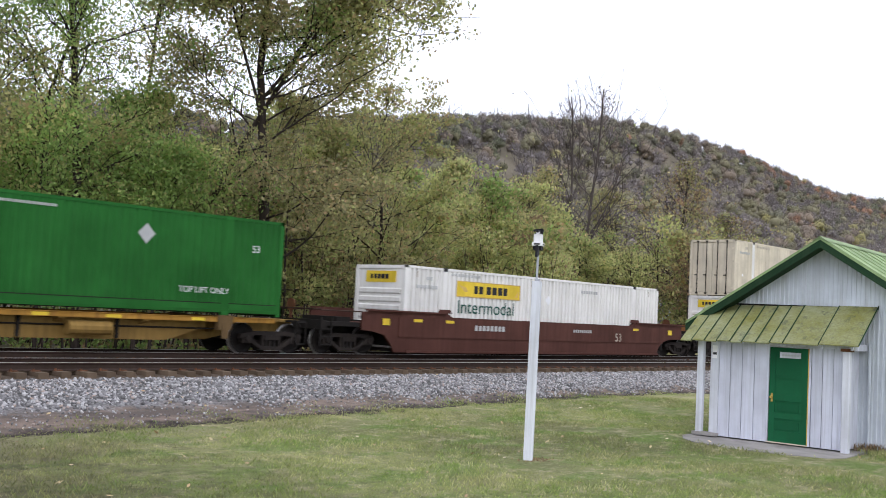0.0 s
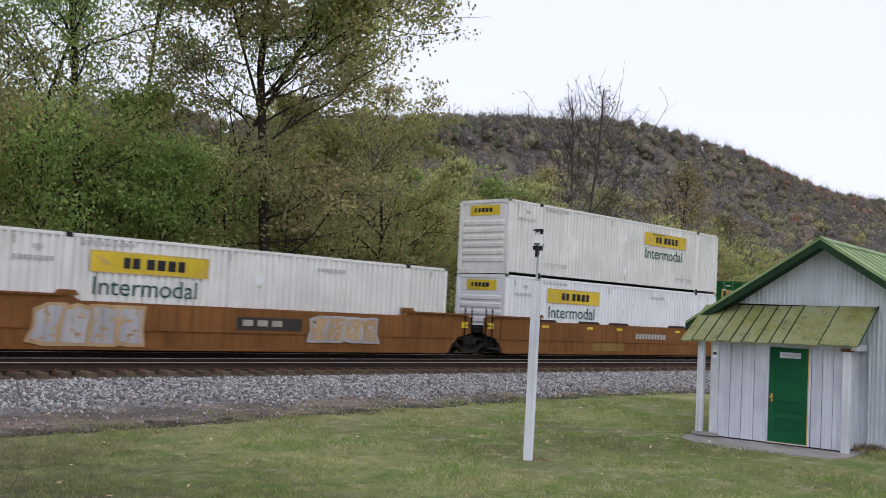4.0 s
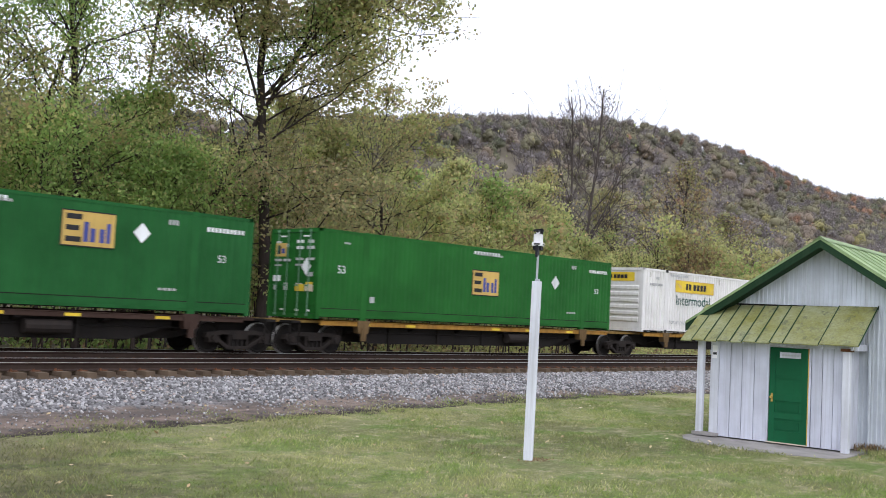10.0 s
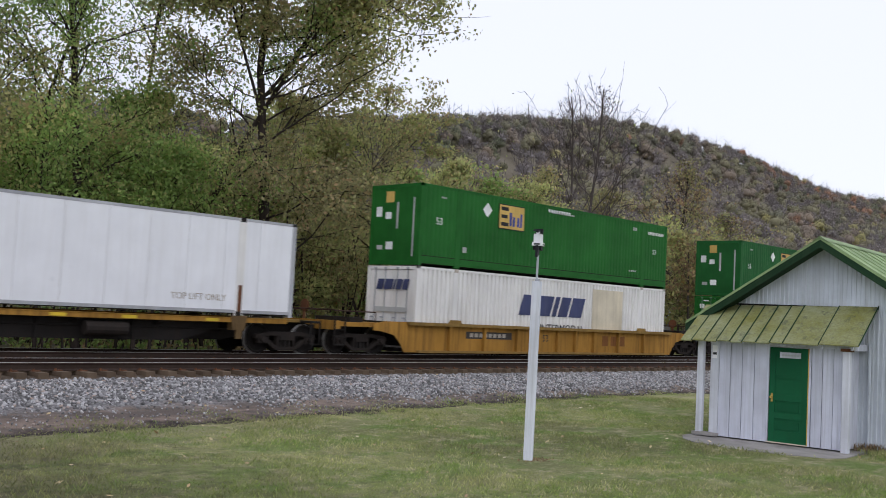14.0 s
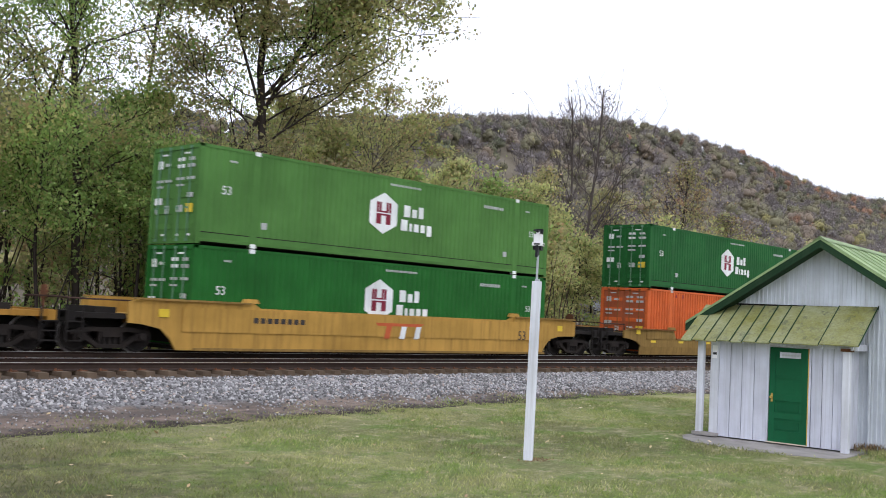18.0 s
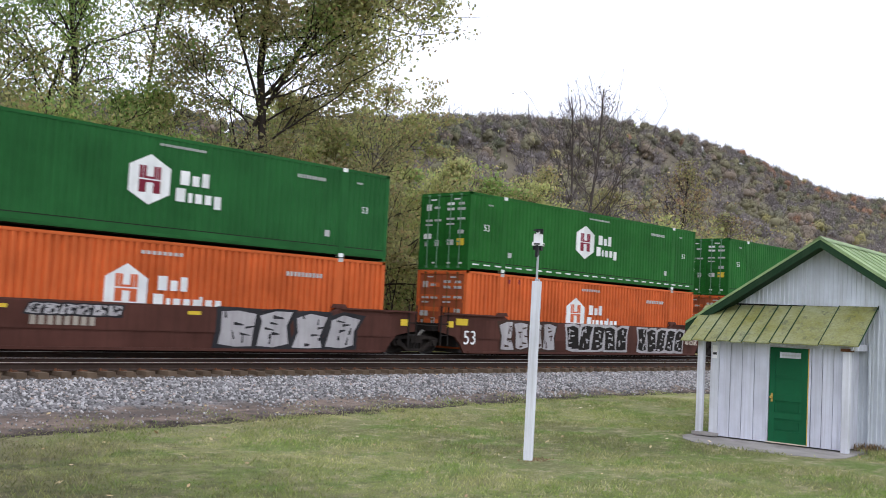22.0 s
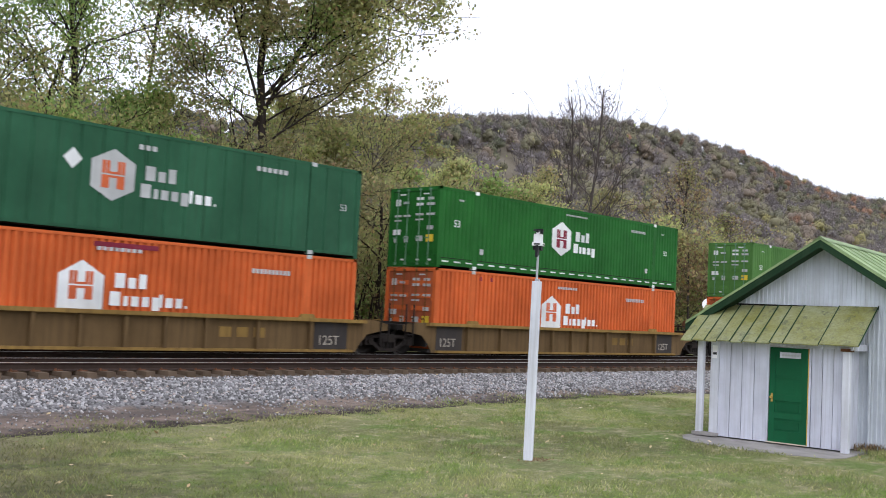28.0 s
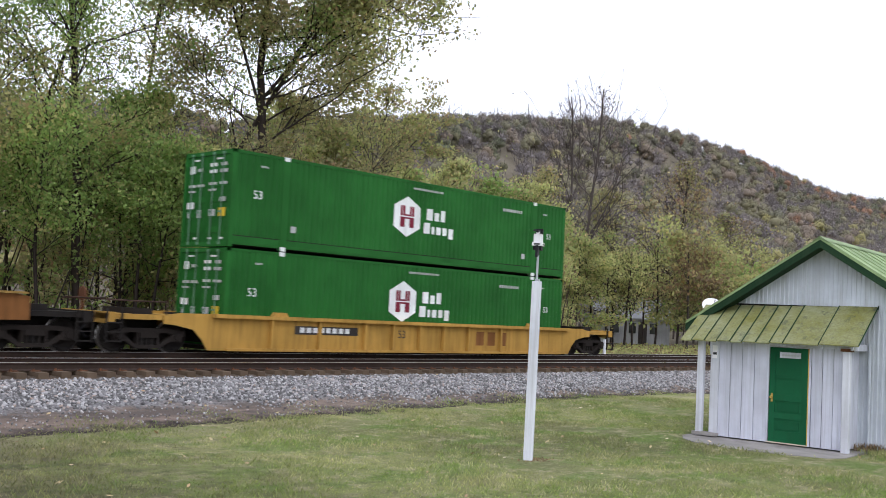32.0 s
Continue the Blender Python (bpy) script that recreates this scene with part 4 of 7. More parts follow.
# ---- trees ----
def grow(seed, h, r, base, spread, limbs, lean=(0, 0), up=0.55, droop=0.0, forks=1, thick=1.0):
    """Wood of one tree: rows of p, q, r0, r1, and the thin ends that bear leaves."""
    g = np.random.default_rng(seed)
    segs, ends = [], []

    def bough(p, d, length, r0, r1, n, bend, keep):
        step = length / n
        pts = [p]
        for i in range(n):
            d = d + g.normal(0, bend, 3) + [0, 0, (up - 0.35) * 0.12 - droop * 0.1]
            d = d / np.linalg.norm(d)
            q = p + d * step
            ra, rb = r0 + (r1 - r0) * i / n, r0 + (r1 - r0) * (i + 1) / n
            segs.append([*p, *q, ra, rb])
            if keep and i >= n // 3:
                ends.append((p + q) / 2)
            p = q
            pts.append(p)
        if keep:
            ends.append(p)
        return pts, d

    stems = []
    for k in range(forks):
        d0 = np.array([lean[0], lean[1], 1.0]) + (g.normal(0, 0.16, 3) * [1, 1, 0] if forks > 1 else 0)
        d0 /= np.linalg.norm(d0)
        off = np.array([g.normal(0, 0.35), g.normal(0, 0.35), 0]) * (forks > 1)
        pts, _ = bough(np.array([0, 0, -0.3]) + off, d0, h * g.uniform(0.86, 1.0), r * (1 if k == 0 else 0.75), 0.03 * thick, 14, 0.035, False)
        stems.append(pts)
    per = max(3, limbs // forks)
    for pts in stems:
        for i in range(per):
            k = base + (0.97 - base) * (i + g.random()) / per
            f = k * (len(pts) - 1)
            a = min(int(f), len(pts) - 2)
            p = pts[a] + (pts[a + 1] - pts[a]) * (f - a)
            az = i * 2.4 + g.normal(0, 0.5)
            shape = math.sin(math.pi * min(1, max(0.12, (k - base) / (1.06 - base) * 0.8 + 0.25)))
            ln = spread * shape * g.uniform(0.7, 1.15)
            el = g.uniform(up - 0.3, up + 0.3) + (k - base) * 0.5
            d = np.array([math.cos(az) * math.cos(el), math.sin(az) * math.cos(el), math.sin(el)])
            rr = max(0.014, r * 0.42 * (1 - k * 0.75))
            limb, d = bough(p, d, ln, rr, rr * 0.3, 6, 0.12, True)
            for j in range(7):
                b = limb[1 + j * 5 // 7]
                dd = d + g.normal(0, 0.75, 3) + [0, 0, 0.12]
                dd /= np.linalg.norm(dd)
                sub, dd = bough(b, dd, ln * g.uniform(0.28, 0.52), rr * 0.42, 0.009 * thick, 4, 0.18, True)
                for _ in range(3 if h > 17 else 2):
                    e = dd + g.normal(0, 0.8, 3)
                    e /= np.linalg.norm(e)
                    bough(sub[g.integers(1, 5)], e, ln * g.uniform(0.12, 0.24), 0.010 * thick, 0.005 * thick, 2, 0.2, True)
    return np.array(segs), np.array(ends), g


def foliage(ends, g, n, size, puff, flat=0.5, share=0.42, soft=0.0):
    # leaves gather in sprays round some of the twigs, with gaps between
    core = ends[g.random(len(ends)) < share]
    p = np.clip(np.hypot(core[:, 0], core[:, 1]) / soft, 0.10, 1) ** 1.5 if soft else np.ones(len(core))
    c = core[g.choice(len(core), n, p=p / p.sum())] + g.normal(0, puff, (n, 3)) * [1, 1, 0.42]
    u = g.normal(size=(n, 3))
    u /= np.linalg.norm(u, axis=1, keepdims=True)
    w = g.normal(size=(n, 3)) + [0, 0, flat * 2]
    v = np.cross(u, w)
    v /= np.linalg.norm(v, axis=1, keepdims=True)
    s = size * g.uniform(0.5, 1.2, (n, 1))
    return c, u * s, v * s * 0.62


def tree(label, x, y, seed, h, r, base, spread, limbs, n, size, mats, shares, bark_mat, puff=0.32, group="", share=0.5, **more):
    segs, ends, g = grow(seed, h, r, base, spread, limbs, **more)
    t = thing("tree", label, "tree", group, m=pose(x, y, float(height(x, y))))
    part("trunk", tubes("trunk", segs, 6 if h > 22 else 4 if h > 12 else 3), bark_mat, t, "trunk, limbs and twigs")
    if n:
        c, u, v = foliage(ends, g, n, size, puff, share=share, soft=spread * 0.55)
        # one leaf colour to a stretch of the crown
        key = (np.sin(c[:, 0] * 0.9 + seed) + np.sin(c[:, 1] * 1.1 + seed * 2) + np.sin(c[:, 2] * 0.8) + g.normal(0, 0.8, n)) / 3.4
        key = np.argsort(np.argsort(key)) / n
        index = np.searchsorted(np.cumsum(shares), key).clip(0, len(mats) - 1)
        me = quads("crown", c, u, v, mats, index)
        crown = new("crown", me)
        crown.parent = t
    return t


GR = [LEAF_GREEN, LEAF_LIME, LEAF_OLIVE]
OL = [LEAF_OLIVE, LEAF_RUST, LEAF_LIME]
LI = [LEAF_LIME, LEAF_OLIVE, LEAF_GREEN]
RU = [LEAF_RUST, LEAF_GREY, LEAF_LIME]
# x, y, seed, height, trunk radius, crown base, spread, limbs, leaves, leaf size
for row in [(12.6, 35.5, 11, 15.5, 0.16, 0.16, 4.4, 22, 13000), (17.0, 34.5, 12, 20.0, 0.17, 0.22, 4.6, 24, 11000), (20.4, 38.0, 13, 21.0, 0.18, 0.25, 4.6, 24, 9500), (22.0, 35.3, 14, 11.5, 0.13, 0.20, 4.4, 20, 9000), (14.5, 38.5, 15, 18.5, 0.17, 0.25, 4.6, 22, 9000), (19.3, 36.0, 16, 10.5, 0.10, 0.15, 3.6, 18, 10000), (15.4, 34.4, 17, 9.4, 0.10, 0.42, 3.4, 16, 5500), (11.2, 34.0, 18, 8.6, 0.10, 0.4, 3.2, 16, 5500), (19.6, 34.0, 19, 8.8, 0.09, 0.4, 3.2, 16, 5500)]:
    x, y, seed, h, r, base, spread, limbs, n = row
    tree("tall green-leaved tree at the wood's edge", x, y, seed, h, r, base, spread, limbs, int(n * (1.35 if h > 17 else 1.5)), 0.084, GR, (0.62, 0.26, 0.12), BARK_DARK, share=0.6, puff=0.46, group="trees beyond the tracks", forks=2 if h > 17 else 1)

def old_tree(x, y, seed):
    """A straight trunk that parts into five upright leaders, with fine boughs from low on the trunk to the top."""
    g = np.random.default_rng(seed)
    segs, ends = [], []

    def stem(p, d, length, r0, r1, n, bend, lift, keep):
        pts = [np.array(p, float)]
        for i in range(n):
            d = d + g.normal(0, bend, 3) + [0, 0, lift]
            d = d / np.linalg.norm(d)
            q = pts[-1] + d * length / n
            segs.append([*pts[-1], *q, r0 + (r1 - r0) * i / n, r0 + (r1 - r0) * (i + 1) / n])
            if keep and i >= n * keep:
                ends.append((pts[-1] + q) / 2)
            pts.append(q)
        return pts, d

    def limb(p, az, el, length, r):
        d = np.array([math.cos(az) * math.cos(el), math.sin(az) * math.cos(el), math.sin(el)])
        pts, d = stem(p, d, length, r, r * 0.3, 6, 0.13, 0.015, 0.45)
        for _ in range(6):
            e = d + g.normal(0, 0.6, 3)
            sub, e = stem(pts[g.integers(1, 6)], e / np.linalg.norm(e), length * g.uniform(0.25, 0.5), r * 0.36, 0.008, 4, 0.2, 0.02, 0.3)
            for _ in range(3):
                w = e + g.normal(0, 0.8, 3)
                stem(sub[g.integers(1, 5)], w / np.linalg.norm(w), length * g.uniform(0.1, 0.22), 0.009, 0.005, 2, 0.2, 0, 0.4)

    trunk, d = stem((0, 0, -0.3), np.array([0.03, -0.02, 1.0]), 12.0, 0.29, 0.15, 12, 0.022, 0.02, 0)
    for i in range(20):
        f = 3.0 + 8.6 * (i + g.random()) / 20
        limb(trunk[min(int(f), 12)], i * 2.4 + g.normal(0, 0.4), g.uniform(-0.15, 0.45), g.uniform(3.0, 6.4), g.uniform(0.03, 0.05))
    for k in range(5):
        az = k * 1.257 + 0.45 + g.normal(0, 0.12)
        lean = (0.16, 0.50, 0.36, 0.48, 0.74)[k]
        e = np.array([math.cos(az) * lean, math.sin(az) * lean, 1.0])
        lead, _ = stem(trunk[12 - k % 3], e / np.linalg.norm(e), g.uniform(10.5, 13.0), 0.072, 0.022, 10, 0.08, 0.02, 0.5)
        for i in range(13):
            f = 2 + 8 * (i + g.random()) / 13
            limb(lead[min(int(f), 10)], i * 2.4 + k + g.normal(0, 0.4), g.uniform(0.05, 0.75), g.uniform(2.4, 5.0) * (1.1 - 0.04 * f), g.uniform(0.020, 0.036))
    for i in range(9):
        limb(trunk[9 + i % 4] + [0, 0, (i // 4) * 2.2], -0.80 + g.normal(0, 0.35), g.uniform(0.25, 0.75), g.uniform(6.0, 8.2), g.uniform(0.04, 0.06))
    t = thing("tree", "large old tree with dark trunk and thinning olive crown", "tree", m=pose(x, y, float(height(x, y))))
    part("trunk", tubes("trunk", segs, 6), BARK_DARK, t, "trunk, limbs and twigs")
    n = 88000
    c, u, v = foliage(np.array(ends), g, n, 0.096, 0.46, share=0.7, soft=3.0)
    key = np.sin(c[:, 0] * 0.8) + np.sin(c[:, 1] + 2) + np.sin(c[:, 2] * 0.6) + g.normal(0, 0.8, n)
    index = np.searchsorted((-0.4, 0.9), key)
    new("crown", quads("crown", c, u, v, [LEAF_CROWN, LEAF_OLIVE, LEAF_LIME], index)).parent = t


old_tree(24.6, 34.0, 31)
for row in [(29.5, 38.5, 41, 12.5, 0.14, 0.18, 4.0, 20, 12000), (33.5, 37.0, 42, 14.0, 0.15, 0.18, 5.0, 26, 13000), (31.5, 42.0, 43, 15.0, 0.15, 0.2, 4.5, 20, 11000)]:
    x, y, seed, h, r, base, spread, limbs, n = row
    tree("olive and brown autumn tree at the wood's edge", x, y, seed, h, r, base, spread, limbs, int(n * 1.45), 0.105, OL, (0.45, 0.05, 0.50), BARK_DARK, group="trees beyond the tracks")
for row in [(41.0, 41.5, 51, 12.0, 0.13, 0.14, 4.0, 22, 11000), (44.0, 39.5, 52, 11.4, 0.12, 0.12, 3.8, 22, 11000), (38.0, 38.5, 53, 9.0, 0.10, 0.12, 3.2, 18, 9000), (52.5, 44.0, 54, 10.5, 0.12, 0.12, 4.0, 20, 10000), (60.0, 46.5, 55, 10.5, 0.12, 0.14, 4.0, 20, 8000), (49.0, 39.5, 56, 7.2, 0.09, 0.1, 3.0, 16, 7000), (58.0, 42.8, 57, 8.4, 0.10, 0.12, 3.4, 18, 6500), (83.0, 46.0, 58, 8.5, 0.1, 0.12, 3.8, 18, 6500), (92.0, 47.5, 59, 8.0, 0.1, 0.12, 3.8, 18, 6500), (62.5, 49.5, 60, 9.5, 0.1, 0.14, 3.6, 18, 6500)]:
    x, y, seed, h, r, base, spread, limbs, n = row
    tree("yellow-green autumn tree beside the railway", x, y, seed, h, r, base, spread, limbs, int(n * 1.15), 0.115, LI, (0.70, 0.18, 0.12), BARK_DARK, group="trees beyond the tracks", thick=1.8)
tree("tall almost bare grey tree with fine twigs", 70.4, 53.4, 61, 22.4, 0.20, 0.24, 8.4, 40, 400, 0.13, [LEAF_GREY, LEAF_LIME], (0.7, 0.3), BARK_GREY, puff=0.4, up=0.74, forks=2, thick=1.8)
HB = [LEAF_OLIVE, LEAF_GREY, LEAF_LIME]
for x, y, seed, h, spread, limbs, n, mats, shares in [(81.5, 50.0, 62, 17.0, 5.8, 32, 5200, [LEAF_RUST, LEAF_OLIVE, LEAF_GREY], (0.3, 0.4, 0.3)), (93.0, 50.0, 63, 14.5, 5.4, 28, 7000, RU, (0.3, 0.3, 0.4)), (104.0, 53.0, 64, 13.0, 5.6, 26, 7000, HB, (0.5, 0.2, 0.3)), (58.0, 48.2, 66, 13.5, 4.4, 24, 8000, LI, (0.5, 0.4, 0.1)), (63.5, 51.0, 67, 14.5, 4.6, 26, 6500, HB, (0.6, 0.2, 0.2)), (75.5, 51.5, 68, 14.0, 5.0, 26, 5200, HB, (0.5, 0.3, 0.2)), (86.5, 51.5, 69, 12.5, 4.8, 24, 6500, HB, (0.5, 0.2, 0.3)), (49.5, 46.0, 70, 13.0, 4.2, 22, 8500, LI, (0.6, 0.3, 0.1)), (97.5, 56.0, 75, 12.0, 4.8, 24, 6500, HB, (0.4, 0.2, 0.4))]:
    tree("half-bare autumn tree with fine branches", x, y, seed, h + 1.2, 0.16, 0.14, spread, limbs, int(n * 1.5), 0.125, mats, shares, BARK_GREY if seed % 2 else BARK_DARK, puff=0.45, up=0.62, share=0.5, thick=1.5, group="trees beyond the tracks")
tree("golden autumn tree behind the shed", 110.0, 58.0, 65, 12.5, 0.15, 0.12, 4.6, 22, 9000, 0.16, [LEAF_LIME, LEAF_GOLD, LEAF_RUST], (0.45, 0.4, 0.15), BARK_GREY, puff=0.5)

for i, (x, y, hh) in enumerate([(63.0, 43.5, 9.5), (65.2, 44.6, 8.5), (70.5, 44.0, 10.0), (60.5, 43.0, 9.0), (66.6, 43.6, 8.5), (68.2, 45.4, 9.0), (72.0, 46.2, 9.0), (64.0, 42.6, 8.0)]):
    tree("slim dark sapling with few leaves beside the railway", x, y, 81 + i, hh, 0.11, 0.35, 2.4, 14, 1500, 0.11, LI, (0.6, 0.3, 0.1), BARK_DARK, group="trees beyond the tracks", thick=1.6)

# the wood behind: four kinds, copied with a turn
kinds = [tree("slim tree inside the wood", 10, 46, 71, 9.6, 0.13, 0.25, 4.4, 9, 5200, 0.19, GR, (0.45, 0.25, 0.3), BARK_DARK, group="trees of the wood", puff=0.5),
         tree("slim olive tree inside the wood", 24, 47, 72, 10.0, 0.14, 0.22, 4.6, 9, 5200, 0.19, OL, (0.6, 0.15, 0.25), BARK_DARK, group="trees of the wood", puff=0.5),
         tree("slim yellowing tree inside the wood", 47, 49, 73, 9.0, 0.12, 0.18, 4.4, 9, 5200, 0.19, LI, (0.5, 0.35, 0.15), BARK_GREY, group="trees of the wood", puff=0.5),
         tree("half-bare grey tree inside the wood", 68, 58, 74, 10.0, 0.13, 0.18, 5.0, 10, 4600, 0.18, [LEAF_RUST, LEAF_OLIVE, LEAF_LIME], (0.3, 0.4, 0.3), BARK_GREY, group="trees of the wood", puff=0.6)]
gw = np.random.default_rng(8)
for row in range(3):
    for i in range(19):
        y = 43 + row * 7 + gw.uniform(-2, 2)
        x = 6 + i * 6.6 + gw.uniform(-2, 2) + row * 2
        k = x / y
        if k < 0.95 and i % 2:
            continue
        pick = (0 if gw.random() < 0.7 else 1) if k < 0.68 else (1 if gw.random() < 0.75 else 2) if k < 0.9 else (2 if gw.random() < 0.6 else 3) if k < 1.25 else (3 if gw.random() < 0.6 else 2)
        if 1.3 < k < 1.66 and y < 60 or k < 0.62 and row > 0:
            continue
        copy_thing(kinds[pick], pose(x, y, float(height(x, y)), 0, 0, gw.uniform(0, 360)))


def undergrowth():
    """Thin stems and low leafy shoots along the wood's edge."""
    g = np.random.default_rng(21)
    segs, tips = [], []
    for i in range(520):
        x = g.uniform(6, 75)
        y = g.uniform(34.2, 46)
        if 1.36 < x / y < 1.88:
            continue
        z = float(height(x, y))
        tall = i % 4 == 0 and x / y < 0.95
        hh = g.uniform(5, 11) if tall else g.uniform(1.5, 6.5)
        p = np.array([x, y, z - 0.1])
        d = np.array([g.normal(0, 0.09), g.normal(0, 0.09), 1])
        fat = g.uniform(0.06, 0.10) if tall else 0.05
        for k in range(4):
            q = p + d / np.linalg.norm(d) * hh / 4
            segs.append([*p, *q, fat * (1 - k * 0.22), fat * (0.78 - k * 0.2)])
            p = q
            d = d + g.normal(0, 0.13, 3)
            if k:
                tips += [q, q + g.normal(0, 0.5, 3)]
    n = 34000
    c, u, v = foliage(np.array(tips), g, n, 0.10, 0.45)
    # low brush close to the ground
    m = 20000
    bx, by = g.uniform(5, 80, m), g.uniform(34.2, 45, m)
    bz = height(bx, by) + np.abs(g.normal(0, 0.45, m)) * (1 + np.sin(bx * 0.8) * 0.5)
    c2 = np.stack([bx, by, bz], -1)
    _, u2, v2 = foliage(c2, g, m, 0.12, 0.1)
    c, u, v = np.concatenate([c, c2]), np.concatenate([u, u2]), np.concatenate([v, v2])
    clear = (np.abs(c[:, 0] / c[:, 1] - 1.62) > 0.26) | (c[:, 2] < 0.75)
    c, u, v = c[clear], u[clear], v[clear]
    k = c[:, 0] / c[:, 1] + g.normal(0, 0.14, len(c))
    index = np.where(k < 0.66, 0, np.where(k < 0.86, 1, 2))
    index = np.where(g.random(len(c)) < 0.2, 3, index)
    return tubes("stems", segs, 5), quads("brush", c, u, v, [LEAF_GREEN, LEAF_OLIVE, LEAF_LIME, LEAF_RUST], index)


stems, brush = undergrowth()
under = thing("undergrowth", "thin saplings and leafy brush along the wood's edge", "undergrowth", kind="stuff")
part("stems", stems, BARK_DARK, under)
new("brush", brush).parent = under


_q = (1 + 5 ** 0.5) / 2
BALL = np.array([(-1, _q, 0), (1, _q, 0), (-1, -_q, 0), (1, -_q, 0), (0, -1, _q), (0, 1, _q), (0, -1, -_q), (0, 1, -_q), (_q, 0, -1), (_q, 0, 1), (-_q, 0, -1), (-_q, 0, 1)]) / (1 + _q * _q) ** 0.5
BALL_FACES = [(0, 11, 5), (0, 5, 1), (0, 1, 7), (0, 7, 10), (0, 10, 11), (1, 5, 9), (5, 11, 4), (11, 10, 2), (10, 7, 6), (7, 1, 8), (3, 9, 4), (3, 4, 2), (3, 2, 6), (3, 6, 8), (3, 8, 9), (4, 9, 5), (2, 4, 11), (6, 2, 10), (8, 6, 7), (9, 8, 1)]


def hill_woods():
    """The far wooded ridge: rounded crowns close together, many of them bare grey twigs, the rest olive, brown, yellow and rust."""
    g = np.random.default_rng(33)
    mats = [HILL_GREY, HILL_OLIVE, HILL_LIME, HILL_BROWN, HILL_RUST, HILL_DARK]
    cs, us, vs, ix, segs = [], [], [], [], []
    heaps = [[] for _ in mats]
    spots = [(gx + g.uniform(-3, 3), gy + g.uniform(-3, 3)) for gy in np.arange(67, 237, 6.2) for gx in np.arange(30, 700, 7.0) if gy * 0.3 < gx < gy * 2.9 + 25]
    spots += [(g.uniform(60, 690), g.uniform(212, 234)) for _ in range(420)] + [(g.uniform(170, 330), g.uniform(216, 231)) for _ in range(170)]
    for x, y in spots:
        z = float(height(x, y))
        far = math.hypot(x, y)
        patch = math.sin(x * 0.021 + 1.3) + math.sin(y * 0.037 + x * 0.011) + math.sin(x * 0.05 - y * 0.02) * 0.6
        w = np.array([0.48, 0.28 + 0.14 * (patch > 0.4), 0.03 + 0.10 * (patch > 0.9), 0.13, 0.006 + (0.30 if y > 205 and x > 430 else 0), 0.05 + (0.10 if patch < -0.8 else 0)])
        if x / y < 0.8:
            w[1] += 0.3
            w[5] += 0.2
        if y < 120:
            w[2] += 0.12
        if y > 205:
            w[1] *= 0.6
            w[2] *= 0.2
            w[5] += 0.12
        k = g.choice(6, p=w / w.sum())
        h = g.uniform(6.0, 10.0)
        r = h * g.uniform(0.36, 0.50)
        mid = np.array([x, y, z + h * np.interp(y, [150, 210, 224, 232], [0.42, 0.36, 0.36, 0.21])])
        m = 6
        lump = g.normal(0, 1, (m, 3)) + [0, 0, 0.5]
        lump *= (g.uniform(0.35, 0.62, (m, 1)) / np.linalg.norm(lump, axis=1, keepdims=True)) * [r, r, h * 0.42]
        size = r * g.uniform(0.30, 0.46, (m, 1, 1)) * (0.42 if k == 0 else 1)
        v = lump[:, None] + BALL[None] * size * g.uniform(0.75, 1.2, (m, 12, 1)) * [1, 1, 0.9] + mid
        heaps[k].append(v.reshape(-1, 3))
        top = np.array([x, y, z + h * 0.95]) + g.normal(0, 0.3, 3)
        if k == 0:
            # bare: fine twigs that fan out and upward from the trunk
            n = int(np.interp(far, [90, 250, 700], [480, 360, 250]))
            out = g.normal(0, 0.55, (n, 3)) + [0, 0, 0.9]
            out /= np.linalg.norm(out, axis=1, keepdims=True)
            c = mid + lump[g.integers(0, m, n)] * 0.6 + out * [r, r, h * 0.4] * g.uniform(0.1, 0.72, (n, 1))
            side = np.cross(out, g.normal(size=(n, 3)))
            side /= np.linalg.norm(side, axis=1, keepdims=True)
            cs.append(c)
            us.append(side * np.interp(far, [90, 250, 700], [0.04, 0.08, 0.16]))
            vs.append(out * g.uniform(0.3, 0.62, (n, 1)))
        else:
            # leafy: small sprays that lie on the lumps and face outward
            n = int(np.interp(far, [90, 200, 400, 700], [420, 320, 230, 160]))
            pick = g.integers(0, m, n)
            out = g.normal(size=(n, 3)) + [-0.35, -0.35, 0.6]
            out /= np.linalg.norm(out, axis=1, keepdims=True)
            c = mid + lump[pick] + out * size[pick, 0] * g.uniform(0.9, 1.6, (n, 1))
            face = out + g.normal(0, 0.28, (n, 3))
            u = np.cross(face, g.normal(size=(n, 3)))
            u /= np.linalg.norm(u, axis=1, keepdims=True)
            w2 = np.cross(face, u)
            w2 /= np.linalg.norm(w2, axis=1, keepdims=True)
            s = np.interp(far, [90, 250, 700], [0.17, 0.27, 0.46]) * g.uniform(0.5, 1.2, (n, 1))
            cs.append(c)
            us.append(u * s)
            vs.append(w2 * s * 0.75)
        ix.append(np.full(n, k))
        segs.append([x, y, z - 0.5, *top, 0.16, 0.03])
        for _ in range(3):
            a = g.uniform(0, 6.28)
            f = g.uniform(0.3, 0.8)
            p = np.array([x, y, z]) + (top - [x, y, z]) * f
            segs.append([*p, p[0] + math.cos(a) * r * 0.8, p[1] + math.sin(a) * r * 0.8, p[2] + h * 0.25, 0.07, 0.02])
    me = bpy.data.meshes.new("clumps")
    co = np.concatenate([np.concatenate(p) for p in heaps if p])
    which = np.concatenate([np.full(sum(len(q) for q in p) // 12, i) for i, p in enumerate(heaps) if p])
    n = len(which)
